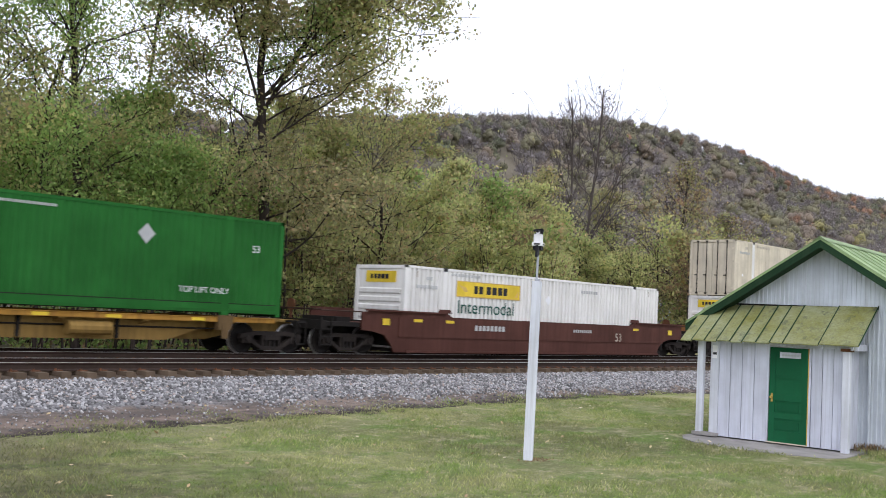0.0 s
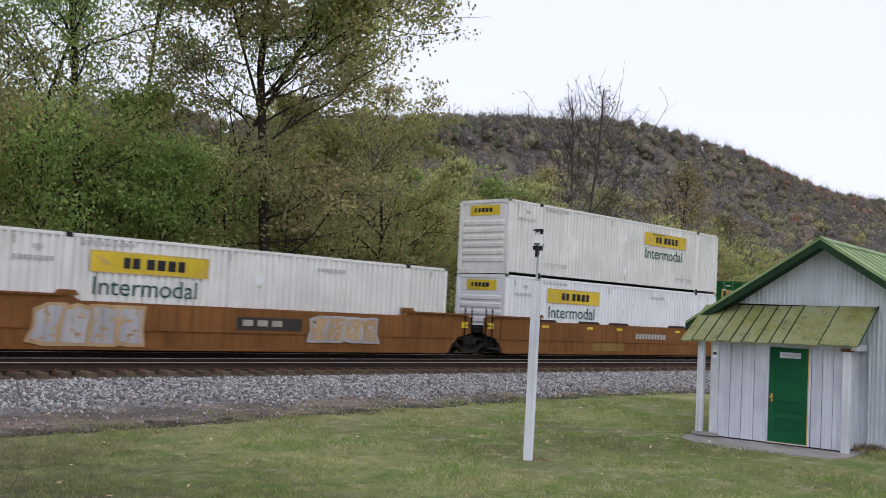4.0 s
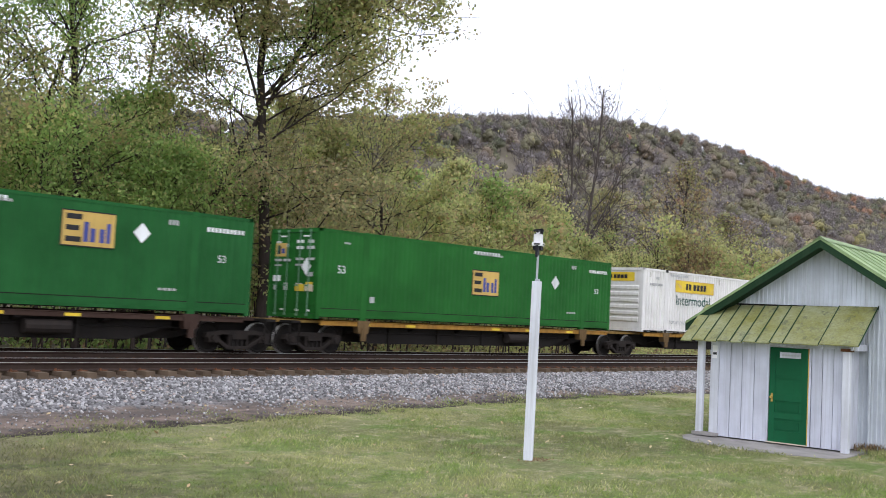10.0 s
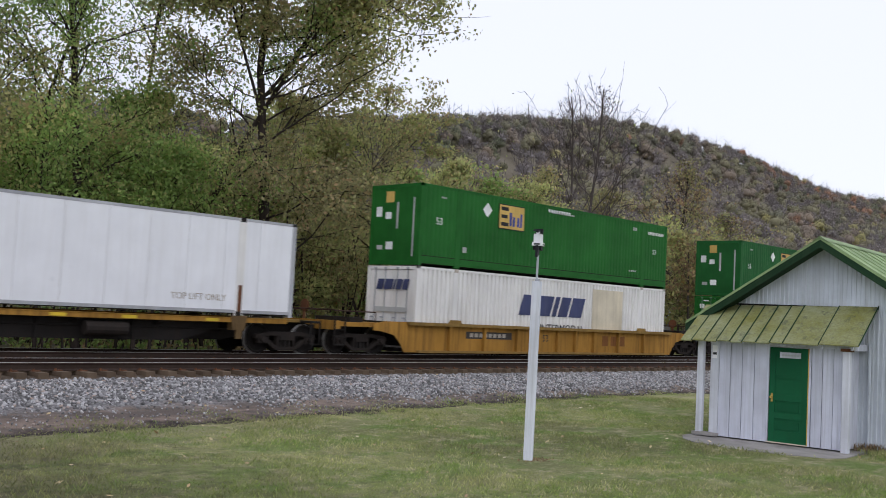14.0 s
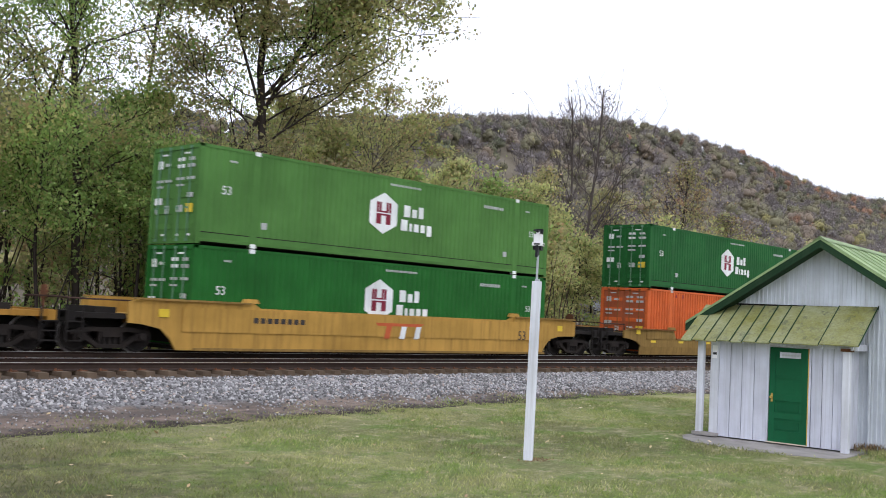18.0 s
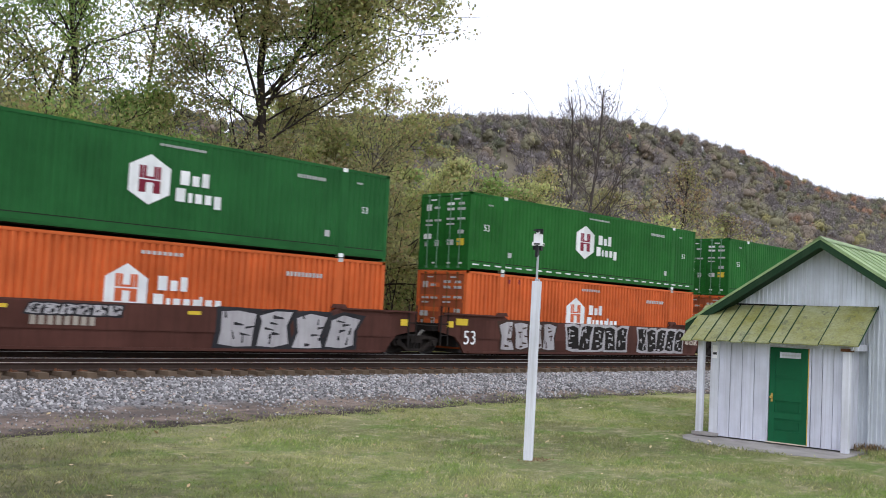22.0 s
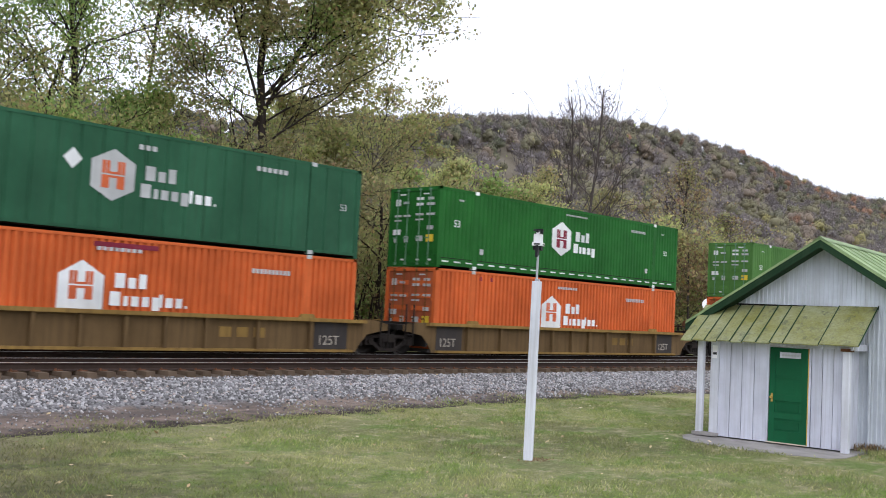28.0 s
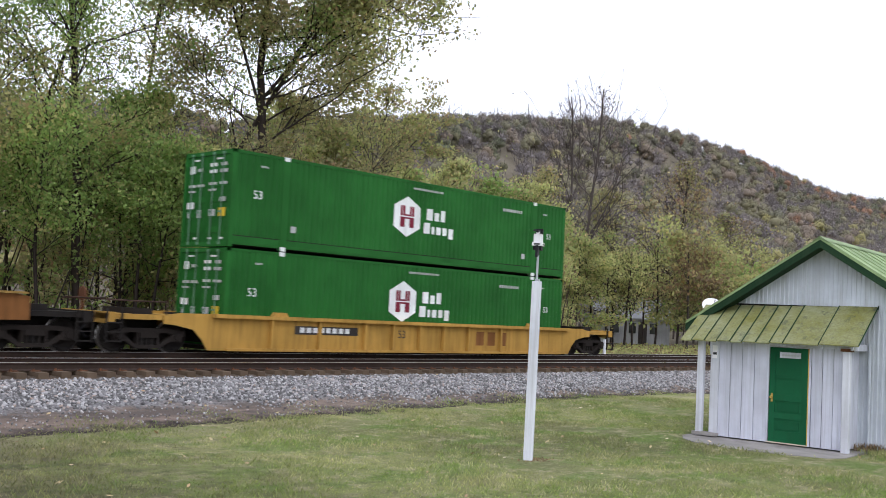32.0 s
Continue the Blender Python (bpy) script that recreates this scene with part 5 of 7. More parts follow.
    tri = (np.array(BALL_FACES)[None] + (np.arange(n) * 12)[:, None, None]).reshape(-1)
    me.vertices.add(len(co))
    me.vertices.foreach_set("co", co.ravel())
    me.loops.add(len(tri))
    me.loops.foreach_set("vertex_index", tri)
    me.polygons.add(n * 20)
    me.polygons.foreach_set("loop_start", np.arange(0, len(tri), 3))
    me.polygons.foreach_set("material_index", np.repeat(which, 20))
    me.polygons.foreach_set("use_smooth", np.ones(n * 20, bool))
    for mt in mats:
        me.materials.append(mt)
    me.update(calc_edges=True)
    return me, quads("crowns", np.concatenate(cs), np.concatenate(us), np.concatenate(vs), mats, np.concatenate(ix)), tubes("trunks", segs, 4)


heap, crowns, trunks = hill_woods()
far_wood = thing("far_woods", "hillside wood in late autumn, grey, olive and rust", "woods", kind="stuff")
new("clumps", heap).parent = far_wood
new("crowns", crowns).parent = far_wood
part("trunks", trunks, BARK_GREY, far_wood)

# ---- the intermodal train ----
LONG, WIDE, TALL = 16.154, 2.591, 2.896
HALF, SIDE, INSET = LONG / 2, WIDE / 2, 1.981
SPEED = 14.06
moving = []     # thing, x of its middle at 16 s, height


def corrugated(pitch, depth, flat):
    """One long side: a folded sheet from bottom rail to top rail, just inside the posts."""
    s = Shape()
    n = int((LONG - 0.3) / pitch)
    step = (LONG - 0.3) / n
    xs = []
    for i in range(n):
        x = -HALF + 0.15 + i * step
        slope = (1 - flat) / 4
        for f, y in ((0, 0), (flat, 0), (flat + slope, depth), (1 - slope, depth)):
            xs.append((x + f * step, -SIDE + 0.009 + y))
    xs.append((HALF - 0.15, -SIDE + 0.009))
    v = [(x, y, z) for x, y in xs for z in (0.15, TALL - 0.07)]
    return s.add(v, [(2 * i, 2 * i + 2, 2 * i + 3, 2 * i + 1) for i in range(len(xs) - 1)])


def smooth_side():
    return box(-HALF + 0.1, HALF - 0.1, -SIDE + 0.022, -SIDE + 0.04, 0.15, TALL - 0.09)


SIDES = {"fine": lambda: corrugated(0.225, 0.062, 0.44), "shallow": lambda: corrugated(0.225, 0.021, 0.50), "faint": lambda: corrugated(0.225, 0.011, 0.50), "wide": lambda: corrugated(0.62, 0.028, 0.84), "smooth": smooth_side}


def bar_of(n, length, h):
    """Plain bars for a line of small writing."""
    return once(("bars", n, round(length, 2), h), lambda: blocks([length / n * 0.68] * n, h, length / n * 0.32))


def put(t, name, me, mat, xl, z, layer=0, label=""):
    return part(name, me, mat, t, label, pose(xl - HALF, -SIDE - 0.001 - 0.004 * layer, z))


def fit_text(words, width, h):
    me = text_mesh(words, 1.0)
    xs, zs = [v.co.x for v in me.vertices], [v.co.z for v in me.vertices]
    m = Matrix.Diagonal((width / (max(xs) - min(xs)), 1, h / (max(zs) - min(zs)), 1)) @ Matrix.Translation((-min(xs), 0, -min(zs)))

    def make():
        c = me.copy()
        c.transform(m)
        return c
    return once(("fit", words, round(width, 3), round(h, 3)), make)


def word(letters):
    """Plain bars as wide and high as the letters of a word: width, foot, top."""
    s, x = Shape(), 0.0
    for w, lo, hi in letters:
        s.plate([(x, lo), (x + w, lo), (x + w, hi), (x, hi)], 0)
        x += w + 0.10
    return s


def hexagon(half_w, half_h):
    return Shape().plate([(-half_w, -half_h * 0.52), (0, -half_h), (half_w, -half_h * 0.52), (half_w, half_h * 0.52), (0, half_h), (-half_w, half_h * 0.52)], 0)


def barred_mark():
    """Two thick uprights, parted at half height, with a short bar between them above and below the gap."""
    s = Shape()
    for x0, x1, z0, z1 in ((-0.33, -0.23, 0.02, 0.37), (-0.21, -0.11, 0.02, 0.37), (-0.33, -0.11, -0.37, -0.02), (0.11, 0.21, 0.02, 0.37), (0.23, 0.33, 0.02, 0.37), (0.11, 0.33, -0.37, -0.02), (-0.11, 0.11, 0.02, 0.08), (-0.11, 0.11, -0.08, -0.02)):
        s.plate([(x0, z0), (x1, z0), (x1, z1), (x0, z1)], 0)
    return s


def mark_hub(t, z=1.62, x=7.2, ink=None, fade=None, house=False):
    logo = put(t, "logo", once(("hexagon", house), lambda: Shape().plate([(-0.63, -0.95), (0.63, -0.95), (0.63, 0.28), (0, 0.66), (-0.63, 0.28)], 0) if house else hexagon(0.63, 0.70)), fade or MARK_WHITE, x, z, 0, "white six-sided emblem")
    part("emblem_mark", once("emblem", barred_mark), ink or MARK_RED, logo, m=pose(0, -0.0045, 0))
    put(t, "lettering", once("word_a", lambda: word([(0.29, 0, 0.40), (0.22, 0, 0.29), (0.22, 0, 0.40)])), fade or MARK_WHITE, x + 0.95, z - 0.02, 0, "white block lettering")
    put(t, "lettering", once("word_b", lambda: word([(0.30, 0, 0.38), (0.13, 0, 0.27), (0.22, 0, 0.27), (0.21, 0, 0.27), (0.23, -0.1, 0.27)])), fade or MARK_WHITE, x + 0.83, z - 0.50, 0)
    if house:
        put(t, "lettering", once("word_c", lambda: word([(0.1, 0, 0.36), (0.22, 0, 0.27), (0.2, 0, 0.27), (0.07, 0, 0.07)])), fade or MARK_WHITE, x + 2.3, z - 0.50, 0)


def mark_numbers(t, mat, right=True, z53=1.50):
    put(t, "number", text_mesh("53", 0.36), mat, 0.78, z53)
    put(t, "small_writing", bar_of(3, 0.28, 0.06), MARK_PALE, 1.02, 2.46)
    put(t, "small_writing", bar_of(16, 1.5, 0.07), MARK_PALE, 7.45, 2.60)
    if right:
        put(t, "small_writing", bar_of(10, 1.15, 0.11), MARK_PALE, 12.25, 2.36)
        put(t, "number", text_mesh("53", 0.30), mat, 14.95, 1.52)
        put(t, "small_writing", bar_of(3, 0.26, 0.06), MARK_PALE, 14.7, 2.45)
        put(t, "label", once("tick", lambda: box(0, 0.2, -0.004, 0, 0, 0.2)), MARK_PALE, 13.45, 0.62)
    put(t, "label", once("tick", lambda: box(0, 0.2, -0.004, 0, 0, 0.2)), MARK_PALE, 2.25, 0.60)


def mark_box(t, xl, z, tall=0.95, wide=1.5):
    p = put(t, "logo_panel", once(("logo_panel", tall), lambda: box(0, wide, -0.004, 0, 0, tall)), MARK_OCHRE, xl, z, 0, "ochre square emblem")
    part("emblem_edge", once(("logo_edge", tall), lambda: Shape().plate([(0, 0), (wide, 0), (wide, 0.03), (0, 0.03)], 0).plate([(0, tall - 0.03), (wide, tall - 0.03), (wide, tall), (0, tall)], 0).plate([(0, 0.03), (0.03, 0.03), (0.03, tall - 0.03), (0, tall - 0.03)], 0)), MARK_BLACK, p, m=pose(0, -0.0045, 0))
    part("emblem_block", once(("logo_black", tall), lambda: Shape().plate([(0.13, 0.12), (0.56, 0.12), (0.56, 0.26), (0.13, 0.26)], 0).plate([(0.13, tall * 0.44), (0.5, tall * 0.44), (0.5, tall * 0.58), (0.13, tall * 0.58)], 0).plate([(0.13, tall - 0.24), (0.56, tall - 0.24), (0.56, tall - 0.1), (0.13, tall - 0.1)], 0)), MARK_BLACK, p, m=pose(0, -0.0045, 0))
    part("emblem_block", once(("logo_blue", tall), lambda: blocks([0.14, 0.14, -0.02, 0.14, 0.12], tall * 0.55, 0.05, cut=0.3)), MARK_BLUE, p, m=pose(0.62, -0.0045, 0.14))


def mark_yellow(t, xl, z, wide=3.6, tall=0.58):
    p = put(t, "name_panel", once(("name_panel", wide, tall), lambda: box(0, wide, -0.004, 0, 0, tall)), MARK_YELLOW, xl, z, 0, "yellow name panel with black bars")
    part("panel_edge", once(("panel_edge", wide, tall), lambda: Shape().plate([(0, 0), (wide, 0), (wide, 0.035), (0, 0.035)], 0).plate([(0, tall - 0.035), (wide, tall - 0.035), (wide, tall), (0, tall)], 0).plate([(0, 0.035), (0.03, 0.035), (0.03, tall - 0.035), (0, tall - 0.035)], 0).plate([(wide - 0.03, 0.035), (wide, 0.035), (wide, tall - 0.035), (wide - 0.03, tall - 0.035)], 0)), MARK_OCHRE, p, m=pose(0, -0.0045, 0))
    part("scroll_mark", once(("scroll", wide, tall), lambda: Shape().plate([(0.1, tall * 0.75), (0.5, tall * 0.6), (0.62, tall * 0.35), (0.45, tall * 0.3)], 0).plate([(wide - 0.3, tall * 0.2), (wide - 0.1, tall * 0.6), (wide - 0.15, tall * 0.15)], 0)), MARK_OCHRE, p, m=pose(0, -0.0045, 0))
    k = wide / 3.6
    part("lettering", once(("name", wide, tall), lambda: blocks([0.2 * k, 0.22 * k, -0.06 * k, 0.25 * k, 0.26 * k, 0.25 * k, 0.22 * k], tall * 0.5, 0.07 * k)), MARK_BLACK, p, m=pose(0.95 * k, -0.0045, tall * 0.24))


def end_doors(t, colour, rods=GALVANISED, stickers=True, mark=MARK_WHITE, ribs=True, deep=None):
    """Two door leaves at the leading end, with pressed ribs, locking rods and labels."""
    x = -HALF
    for k, (y0, y1) in enumerate(((-1.14, -0.012), (0.012, 1.14))):
        leaf = part("door", once(("leaf", k), lambda: box(x + 0.03, x + 0.07, y0, y1, 0.16, TALL - 0.14)), deep or colour, t, "steel container door")
        if ribs:
            for i in range(5):
                z = 0.42 + i * 0.46
                part("pressed_rib", once(("leaf_rib", k, i), lambda: box(x + 0.005, x + 0.03, y0 + 0.1, y1 - 0.1, z, z + 0.17)), colour, leaf)
        for f in (0.28, 0.74):
            y = y0 + (y1 - y0) * f
            rod = part("locking_rod", once(("rod", k, f), lambda: Shape().tube((x - 0.005, y, 0.1), (x - 0.005, y, TALL - 0.06), 0.022, n=6)), rods, t, "upright locking rod")
            part("cam_keeper", once(("cam", k, f), lambda: Shape().box(x - 0.03, x + 0.03, y - 0.06, y + 0.06, 0.06, 0.14).box(x - 0.03, x + 0.03, y - 0.06, y + 0.06, TALL - 0.12, TALL - 0.05).box(x - 0.03, x + 0.0, y - 0.02, y + 0.16, 1.02, 1.07)), rods, rod)
        for i in range(4):
            part("hinge", once(("hinge", k, i), lambda: box(x - 0.004, x + 0.03, *((y0 - 0.1, y0 + 0.03) if k == 0 else (y1 - 0.03, y1 + 0.1)), 0.35 + i * 0.68, 0.45 + i * 0.68)), colour, leaf)
    if stickers:
        # y on the door, height, width, height of each label
        for y, z, w, h, mt in [(0.84, 2.24, 0.26, 0.24, mark), (0.42, 2.30, 0.28, 0.09, MARK_PALE), (-0.30, 2.42, 0.36, 0.10, mark), (-0.85, 2.42, 0.30, 0.10, MARK_PALE), (-0.30, 2.22, 0.36, 0.10, mark), (-0.85, 2.22, 0.38, 0.10, MARK_PALE), (0.82, 1.82, 0.36, 0.08, MARK_PALE), (0.36, 1.82, 0.36, 0.08, MARK_PALE), (-0.3, 1.86, 0.40, 0.08, MARK_PALE), (-0.86, 1.86, 0.40, 0.08, MARK_PALE), (0.82, 1.66, 0.36, 0.06, MARK_PALE), (-0.3, 1.68, 0.40, 0.06, MARK_PALE), (0.86, 1.16, 0.40, 0.20, mark), (0.36, 0.88, 0.20, 0.24, MARK_PALE), (-0.34, 0.92, 0.32, 0.20, MARK_PALE), (-0.86, 0.90, 0.36, 0.26, MARK_YELLOW), (-0.86, 1.34, 0.30, 0.14, MARK_PALE), (0.92, 0.88, 0.16, 0.14, MARK_PALE), (0.6, 2.62, 0.30, 0.05, mark), (-0.6, 2.62, 0.30, 0.05, mark), (0.5, 0.22, 0.16, 0.06, mark), (-0.3, 0.22, 0.16, 0.06, mark), (-0.9, 0.22, 0.16, 0.06, mark)]:
            part("label", once(("sticker", y, z), lambda: box(x - 0.001, x + 0.004, y - w / 2, y + w / 2, z, z + h)), mt, t)


def end_front(t, colour, panel=True, ribs=6):
    """A closed front wall with level ribs."""
    x = -HALF
    wall = part("front_wall", once("front_wall", lambda: box(x + 0.04, x + 0.07, -1.15, 1.15, 0.1, TALL - 0.06)), colour, t, "closed ribbed front wall")
    for i in range(ribs):
        z = 0.42 + i * 0.29
        part("level_rib", once(("level_rib", i), lambda: Shape().prism([(-HALF + 0.04, z), (-HALF + 0.0, z + 0.05), (-HALF + 0.0, z + 0.17), (-HALF + 0.04, z + 0.22)], -1.06, 1.06, "y")), colour, wall)
    if panel:
        p = part("name_panel", once("end_panel", lambda: box(x + 0.02, x + 0.04, -0.8, 0.75, 2.28, 2.68)), MARK_YELLOW, wall, "yellow name panel")
        for k, (y0, y1) in enumerate(((-0.42, -0.26), (-0.22, -0.06), (-0.02, 0.14), (0.18, 0.32), (0.40, 0.5))):
            part("lettering", once(("end_bar", k), lambda: box(x + 0.014, x + 0.02, y0, y1, 2.40, 2.57)), MARK_BLACK, p)


def container(colour, xl, z, side="fine", end="doors", cast=None, label="", roof=None, trim=None):
    t = thing("shipping_container", label, "container", "containers on the train")
    moving.append((t, xl + HALF, z))
    trim = trim or colour
    for a in (0, 180):
        part("side_wall", once(("side", side), SIDES[side]), MARK_GREY if side == "smooth" else colour, t, m=pose(0, 0, 0, 0, 0, a))
        if side == "smooth":
            w = (LONG - 0.24) / 13
            for i in range(13):
                part("side_panel", once("side_panel", lambda: box(0.006, w - 0.006, -SIDE + 0.007, -SIDE + 0.022, 0.15, TALL - 0.09)), colour, t, m=pose(0, 0, 0, 0, 0, a) @ pose(-HALF + 0.12 + i * w, 0, 0))
        part("top_rail", once("top_rail", lambda: box(-HALF, HALF, -SIDE, -SIDE + 0.07, TALL - 0.09, TALL - 0.005)), trim, t, m=pose(0, 0, 0, 0, 0, a))
        part("bottom_rail", once("bottom_rail", lambda: Shape().box(-HALF, HALF, -SIDE + 0.004, -SIDE + 0.07, 0.08, 0.17).box(-HALF + 0.16, HALF - 0.16, -SIDE - 0.002, -SIDE + 0.004, 0.14, 0.17)), trim, t, m=pose(0, 0, 0, 0, 0, a))
        for sx in (-1, 1):
            part("corner_post", once(("corner", sx), lambda: Shape().prism([(sx * HALF, -SIDE), (sx * (HALF - 0.15), -SIDE), (sx * (HALF - 0.15), -SIDE + 0.05), (sx * (HALF - 0.05), -SIDE + 0.15), (sx * HALF, -SIDE + 0.15)], 0.0, TALL)), trim, t, m=pose(0, 0, 0, 0, 0, a))
            part("lifting_post", once(("lift", sx), lambda: box(sx * (HALF - INSET) - 0.13, sx * (HALF - INSET) + 0.13, -SIDE - 0.003, -SIDE + 0.05, 0.0, TALL - 0.01)), WHITE if side == "smooth" else trim, t, m=pose(0, 0, 0, 0, 0, a))
            for zz in (0, TALL - 0.12):
                part("casting", once(("casting", sx), lambda: Shape().box(-0.1, 0.1, -SIDE - 0.012, -SIDE + 0.14, 0, 0.125)), cast or trim, t, m=pose(0, 0, zz, 0, 0, a) @ pose(sx * (HALF - INSET), 0, 0))
    if side in ("shallow", "faint"):
        for x0, x1 in ((-HALF + 0.15, -HALF + INSET - 0.14), (-HALF + INSET + 0.14, HALF - INSET - 0.14), (HALF - INSET + 0.14, HALF - 0.15)):
            band = part("base_band", once(("base_band", round(x0, 2)), lambda: box(x0, x1, -SIDE - 0.001, -SIDE + 0.03, 0.17, 0.33)), trim, t, "flat steel band along the foot of the side")
            # dark strip that paints in the shadow line along the band's upper edge
            part("seam", once(("base_shadow_line", round(x0, 2)), lambda: box(x0, x1, -SIDE - 0.002, -SIDE + 0.03, 0.333, 0.358)), STEEL_DARK, band)
    part("roof", once("roof", lambda: box(-HALF + 0.03, HALF - 0.03, -SIDE + 0.05, SIDE - 0.05, TALL - 0.05, TALL - 0.012)), roof or colour, t)
    part("floor", once("floor", lambda: box(-HALF + 0.02, HALF - 0.02, -SIDE + 0.2, SIDE - 0.2, 0.05, 0.14)), STEEL_DARK, t)
    part("end_wall", once("end_wall", lambda: box(HALF - 0.07, HALF - 0.03, -1.15, 1.15, 0.0, TALL - 0.04)), colour, t)
    part("header", once("header", lambda: box(-HALF, -HALF + 0.08, -1.15, 1.15, TALL - 0.13, TALL - 0.005)), trim, t)
    part("sill", once("sill", lambda: box(-HALF, -HALF + 0.08, -1.15, 1.15, 0.0, 0.15)), trim, t)
    if end == "doors":
        end_doors(t, colour, GREEN_ROD)
    elif end == "orange":
        end_doors(t, colour, ORANGE_CAR, deep=ORANGE_DOOR, mark=MARK_PALE)
    elif end == "rods":
        end_doors(t, colour, ALUMINIUM, False, ribs=False)
    elif end == "black_rods":
        end_doors(t, colour, STEEL_DARK, False, ribs=False)
    elif end == "front":
        end_front(t, colour)
    else:
        part("front_wall", once("plain_front", lambda: box(-HALF + 0.015, -HALF + 0.05, -1.15, 1.15, 0.1, TALL - 0.1)), colour, t, "plain closed front wall")
    return t


def hub_box(colour, xl, z, label, fade=None, dashes=False, **k):
    t = container(colour, xl, z, "shallow", "doors", MARK_WHITE, label, **k)
    mark_hub(t, fade=fade)
    mark_numbers(t, MARK_WHITE if not fade else fade)
    if dashes:
        for i in range(25):
            put(t, "reflective_dash", once("dash", lambda: box(0, 0.34, -0.004, 0, 0, 0.05)), MARK_WHITE, 0.25 + i * 0.63, 0.20, 1)
    return t


def orange_box(xl, house=True, stripe=None):
    t = container(ORANGE, xl, 1.09, "fine", "orange", MARK_PALE, "orange corrugated steel container in a well car")
    mark_hub(t, 1.55 if house else 1.53, 6.72, MARK_ORANGE, MARK_WHITE, house)
    put(t, "small_writing", bar_of(8, 1.35, 0.1), MARK_PALE, 7.1, 2.50)
    put(t, "number_panel", once("faded_number", lambda: blocks([0.10] * 10, 0.14, 0.045)), MARK_PALE, 12.05, 2.2)
    for x in (2.35, 2.95):
        put(t, "patch", once("red_tick", lambda: box(0, 0.1, -0.004, 0, 0, 0.16)), MARK_RED, x, 2.55)
    if stripe:
        put(t, "patch", once(("patch", stripe), lambda: box(0, 1.9, -0.004, 0, 0, 0.13)), stripe, 7.0 if stripe is MARK_RED else 3.2, 2.60, 0, "dark painted-over patch")
    return t


def emp_box(colour, xl, z, logo, label, end="doors", tall=0.95, diamond=None, line=8.0):
    t = container(colour, xl, z, "faint", end, None, label)
    mark_box(t, *logo, tall)
    mark_numbers(t, MARK_WHITE, False)
    put(t, "number", text_mesh("53", 0.30), MARK_WHITE, 14.95, 1.52)
    put(t, "small_writing", bar_of(9, 1.5, 0.12), MARK_WHITE, line, 2.62)
    put(t, "small_writing", bar_of(10, 1.3, 0.13), MARK_WHITE, 14.55, 2.38)
    put(t, "small_writing", bar_of(3, 0.34, 0.14), MARK_PALE, 13.3, 2.46)
    if tall > 1:
        put(t, "lettering", text_mesh("TOP LIFT ONLY", 0.20), MARK_WHITE, 12.2, 0.62)
        put(t, "lettering", text_mesh("TOP LIFT ONLY", 0.20), MARK_WHITE, 0.7, 0.62)
    else:
        put(t, "small_writing", bar_of(4, 0.6, 0.07), MARK_PALE, 13.1, 0.62)
    if end == "doors":
        x = -HALF
        p = part("logo_panel", once("door_logo", lambda: box(x - 0.006, x + 0.004, 0.42, 0.98, 1.98, 2.42)), MARK_OCHRE, t, "ochre square emblem")
        part("emblem_block", once("door_logo_black", lambda: box(x - 0.011, x - 0.006, 0.72, 0.90, 2.06, 2.34)), MARK_BLACK, p)
        part("emblem_block", once("door_logo_blue", lambda: box(x - 0.011, x - 0.006, 0.48, 0.66, 2.08, 2.24)), MARK_BLUE, p)
        part("placard", once("door_diamond", lambda: Shape().prism([(-0.92, 1.66), (-0.68, 1.38), (-0.44, 1.66), (-0.68, 1.94)], x - 0.012, x - 0.006, "x")), MARK_WHITE, t, "white diamond placard")
        part("label", once("door_yellow", lambda: box(x - 0.008, x + 0.004, -0.62, -0.16, 0.86, 1.08)), MARK_YELLOW, t)
        part("label", once("door_cream", lambda: box(x - 0.008, x + 0.004, -1.06, -0.66, 0.86, 1.08)), PANEL_CREAM, t)
    if diamond:
        put(t, "placard", once("diamond", lambda: Shape().plate([(-0.26, 0), (0, -0.28), (0.26, 0), (0, 0.28)], 0)), MARK_WHITE, *diamond, 0, "white diamond placard")
    if end == "plain":
        x = -HALF + 0.012
        for y, zz, w, h, mt in [(0.3, 2.25, 0.42, 0.4, MARK_OCHRE), (0.85, 1.75, 0.3, 0.36, MARK_WHITE), (0.35, 1.66, 0.3, 0.24, MARK_WHITE), (-0.12, 1.3, 0.1, 0.95, MARK_PALE), (-0.95, 0.3, 0.07, 2.1, MARK_PALE), (0.25, 0.55, 0.36, 0.28, MARK_WHITE), (0.75, 0.55, 0.3, 0.16, MARK_PALE)]:
            part("label", once(("front_sticker", y, zz), lambda: box(x - 0.004, x, y - w / 2, y + w / 2, zz, zz + h)), mt, t)
    return t


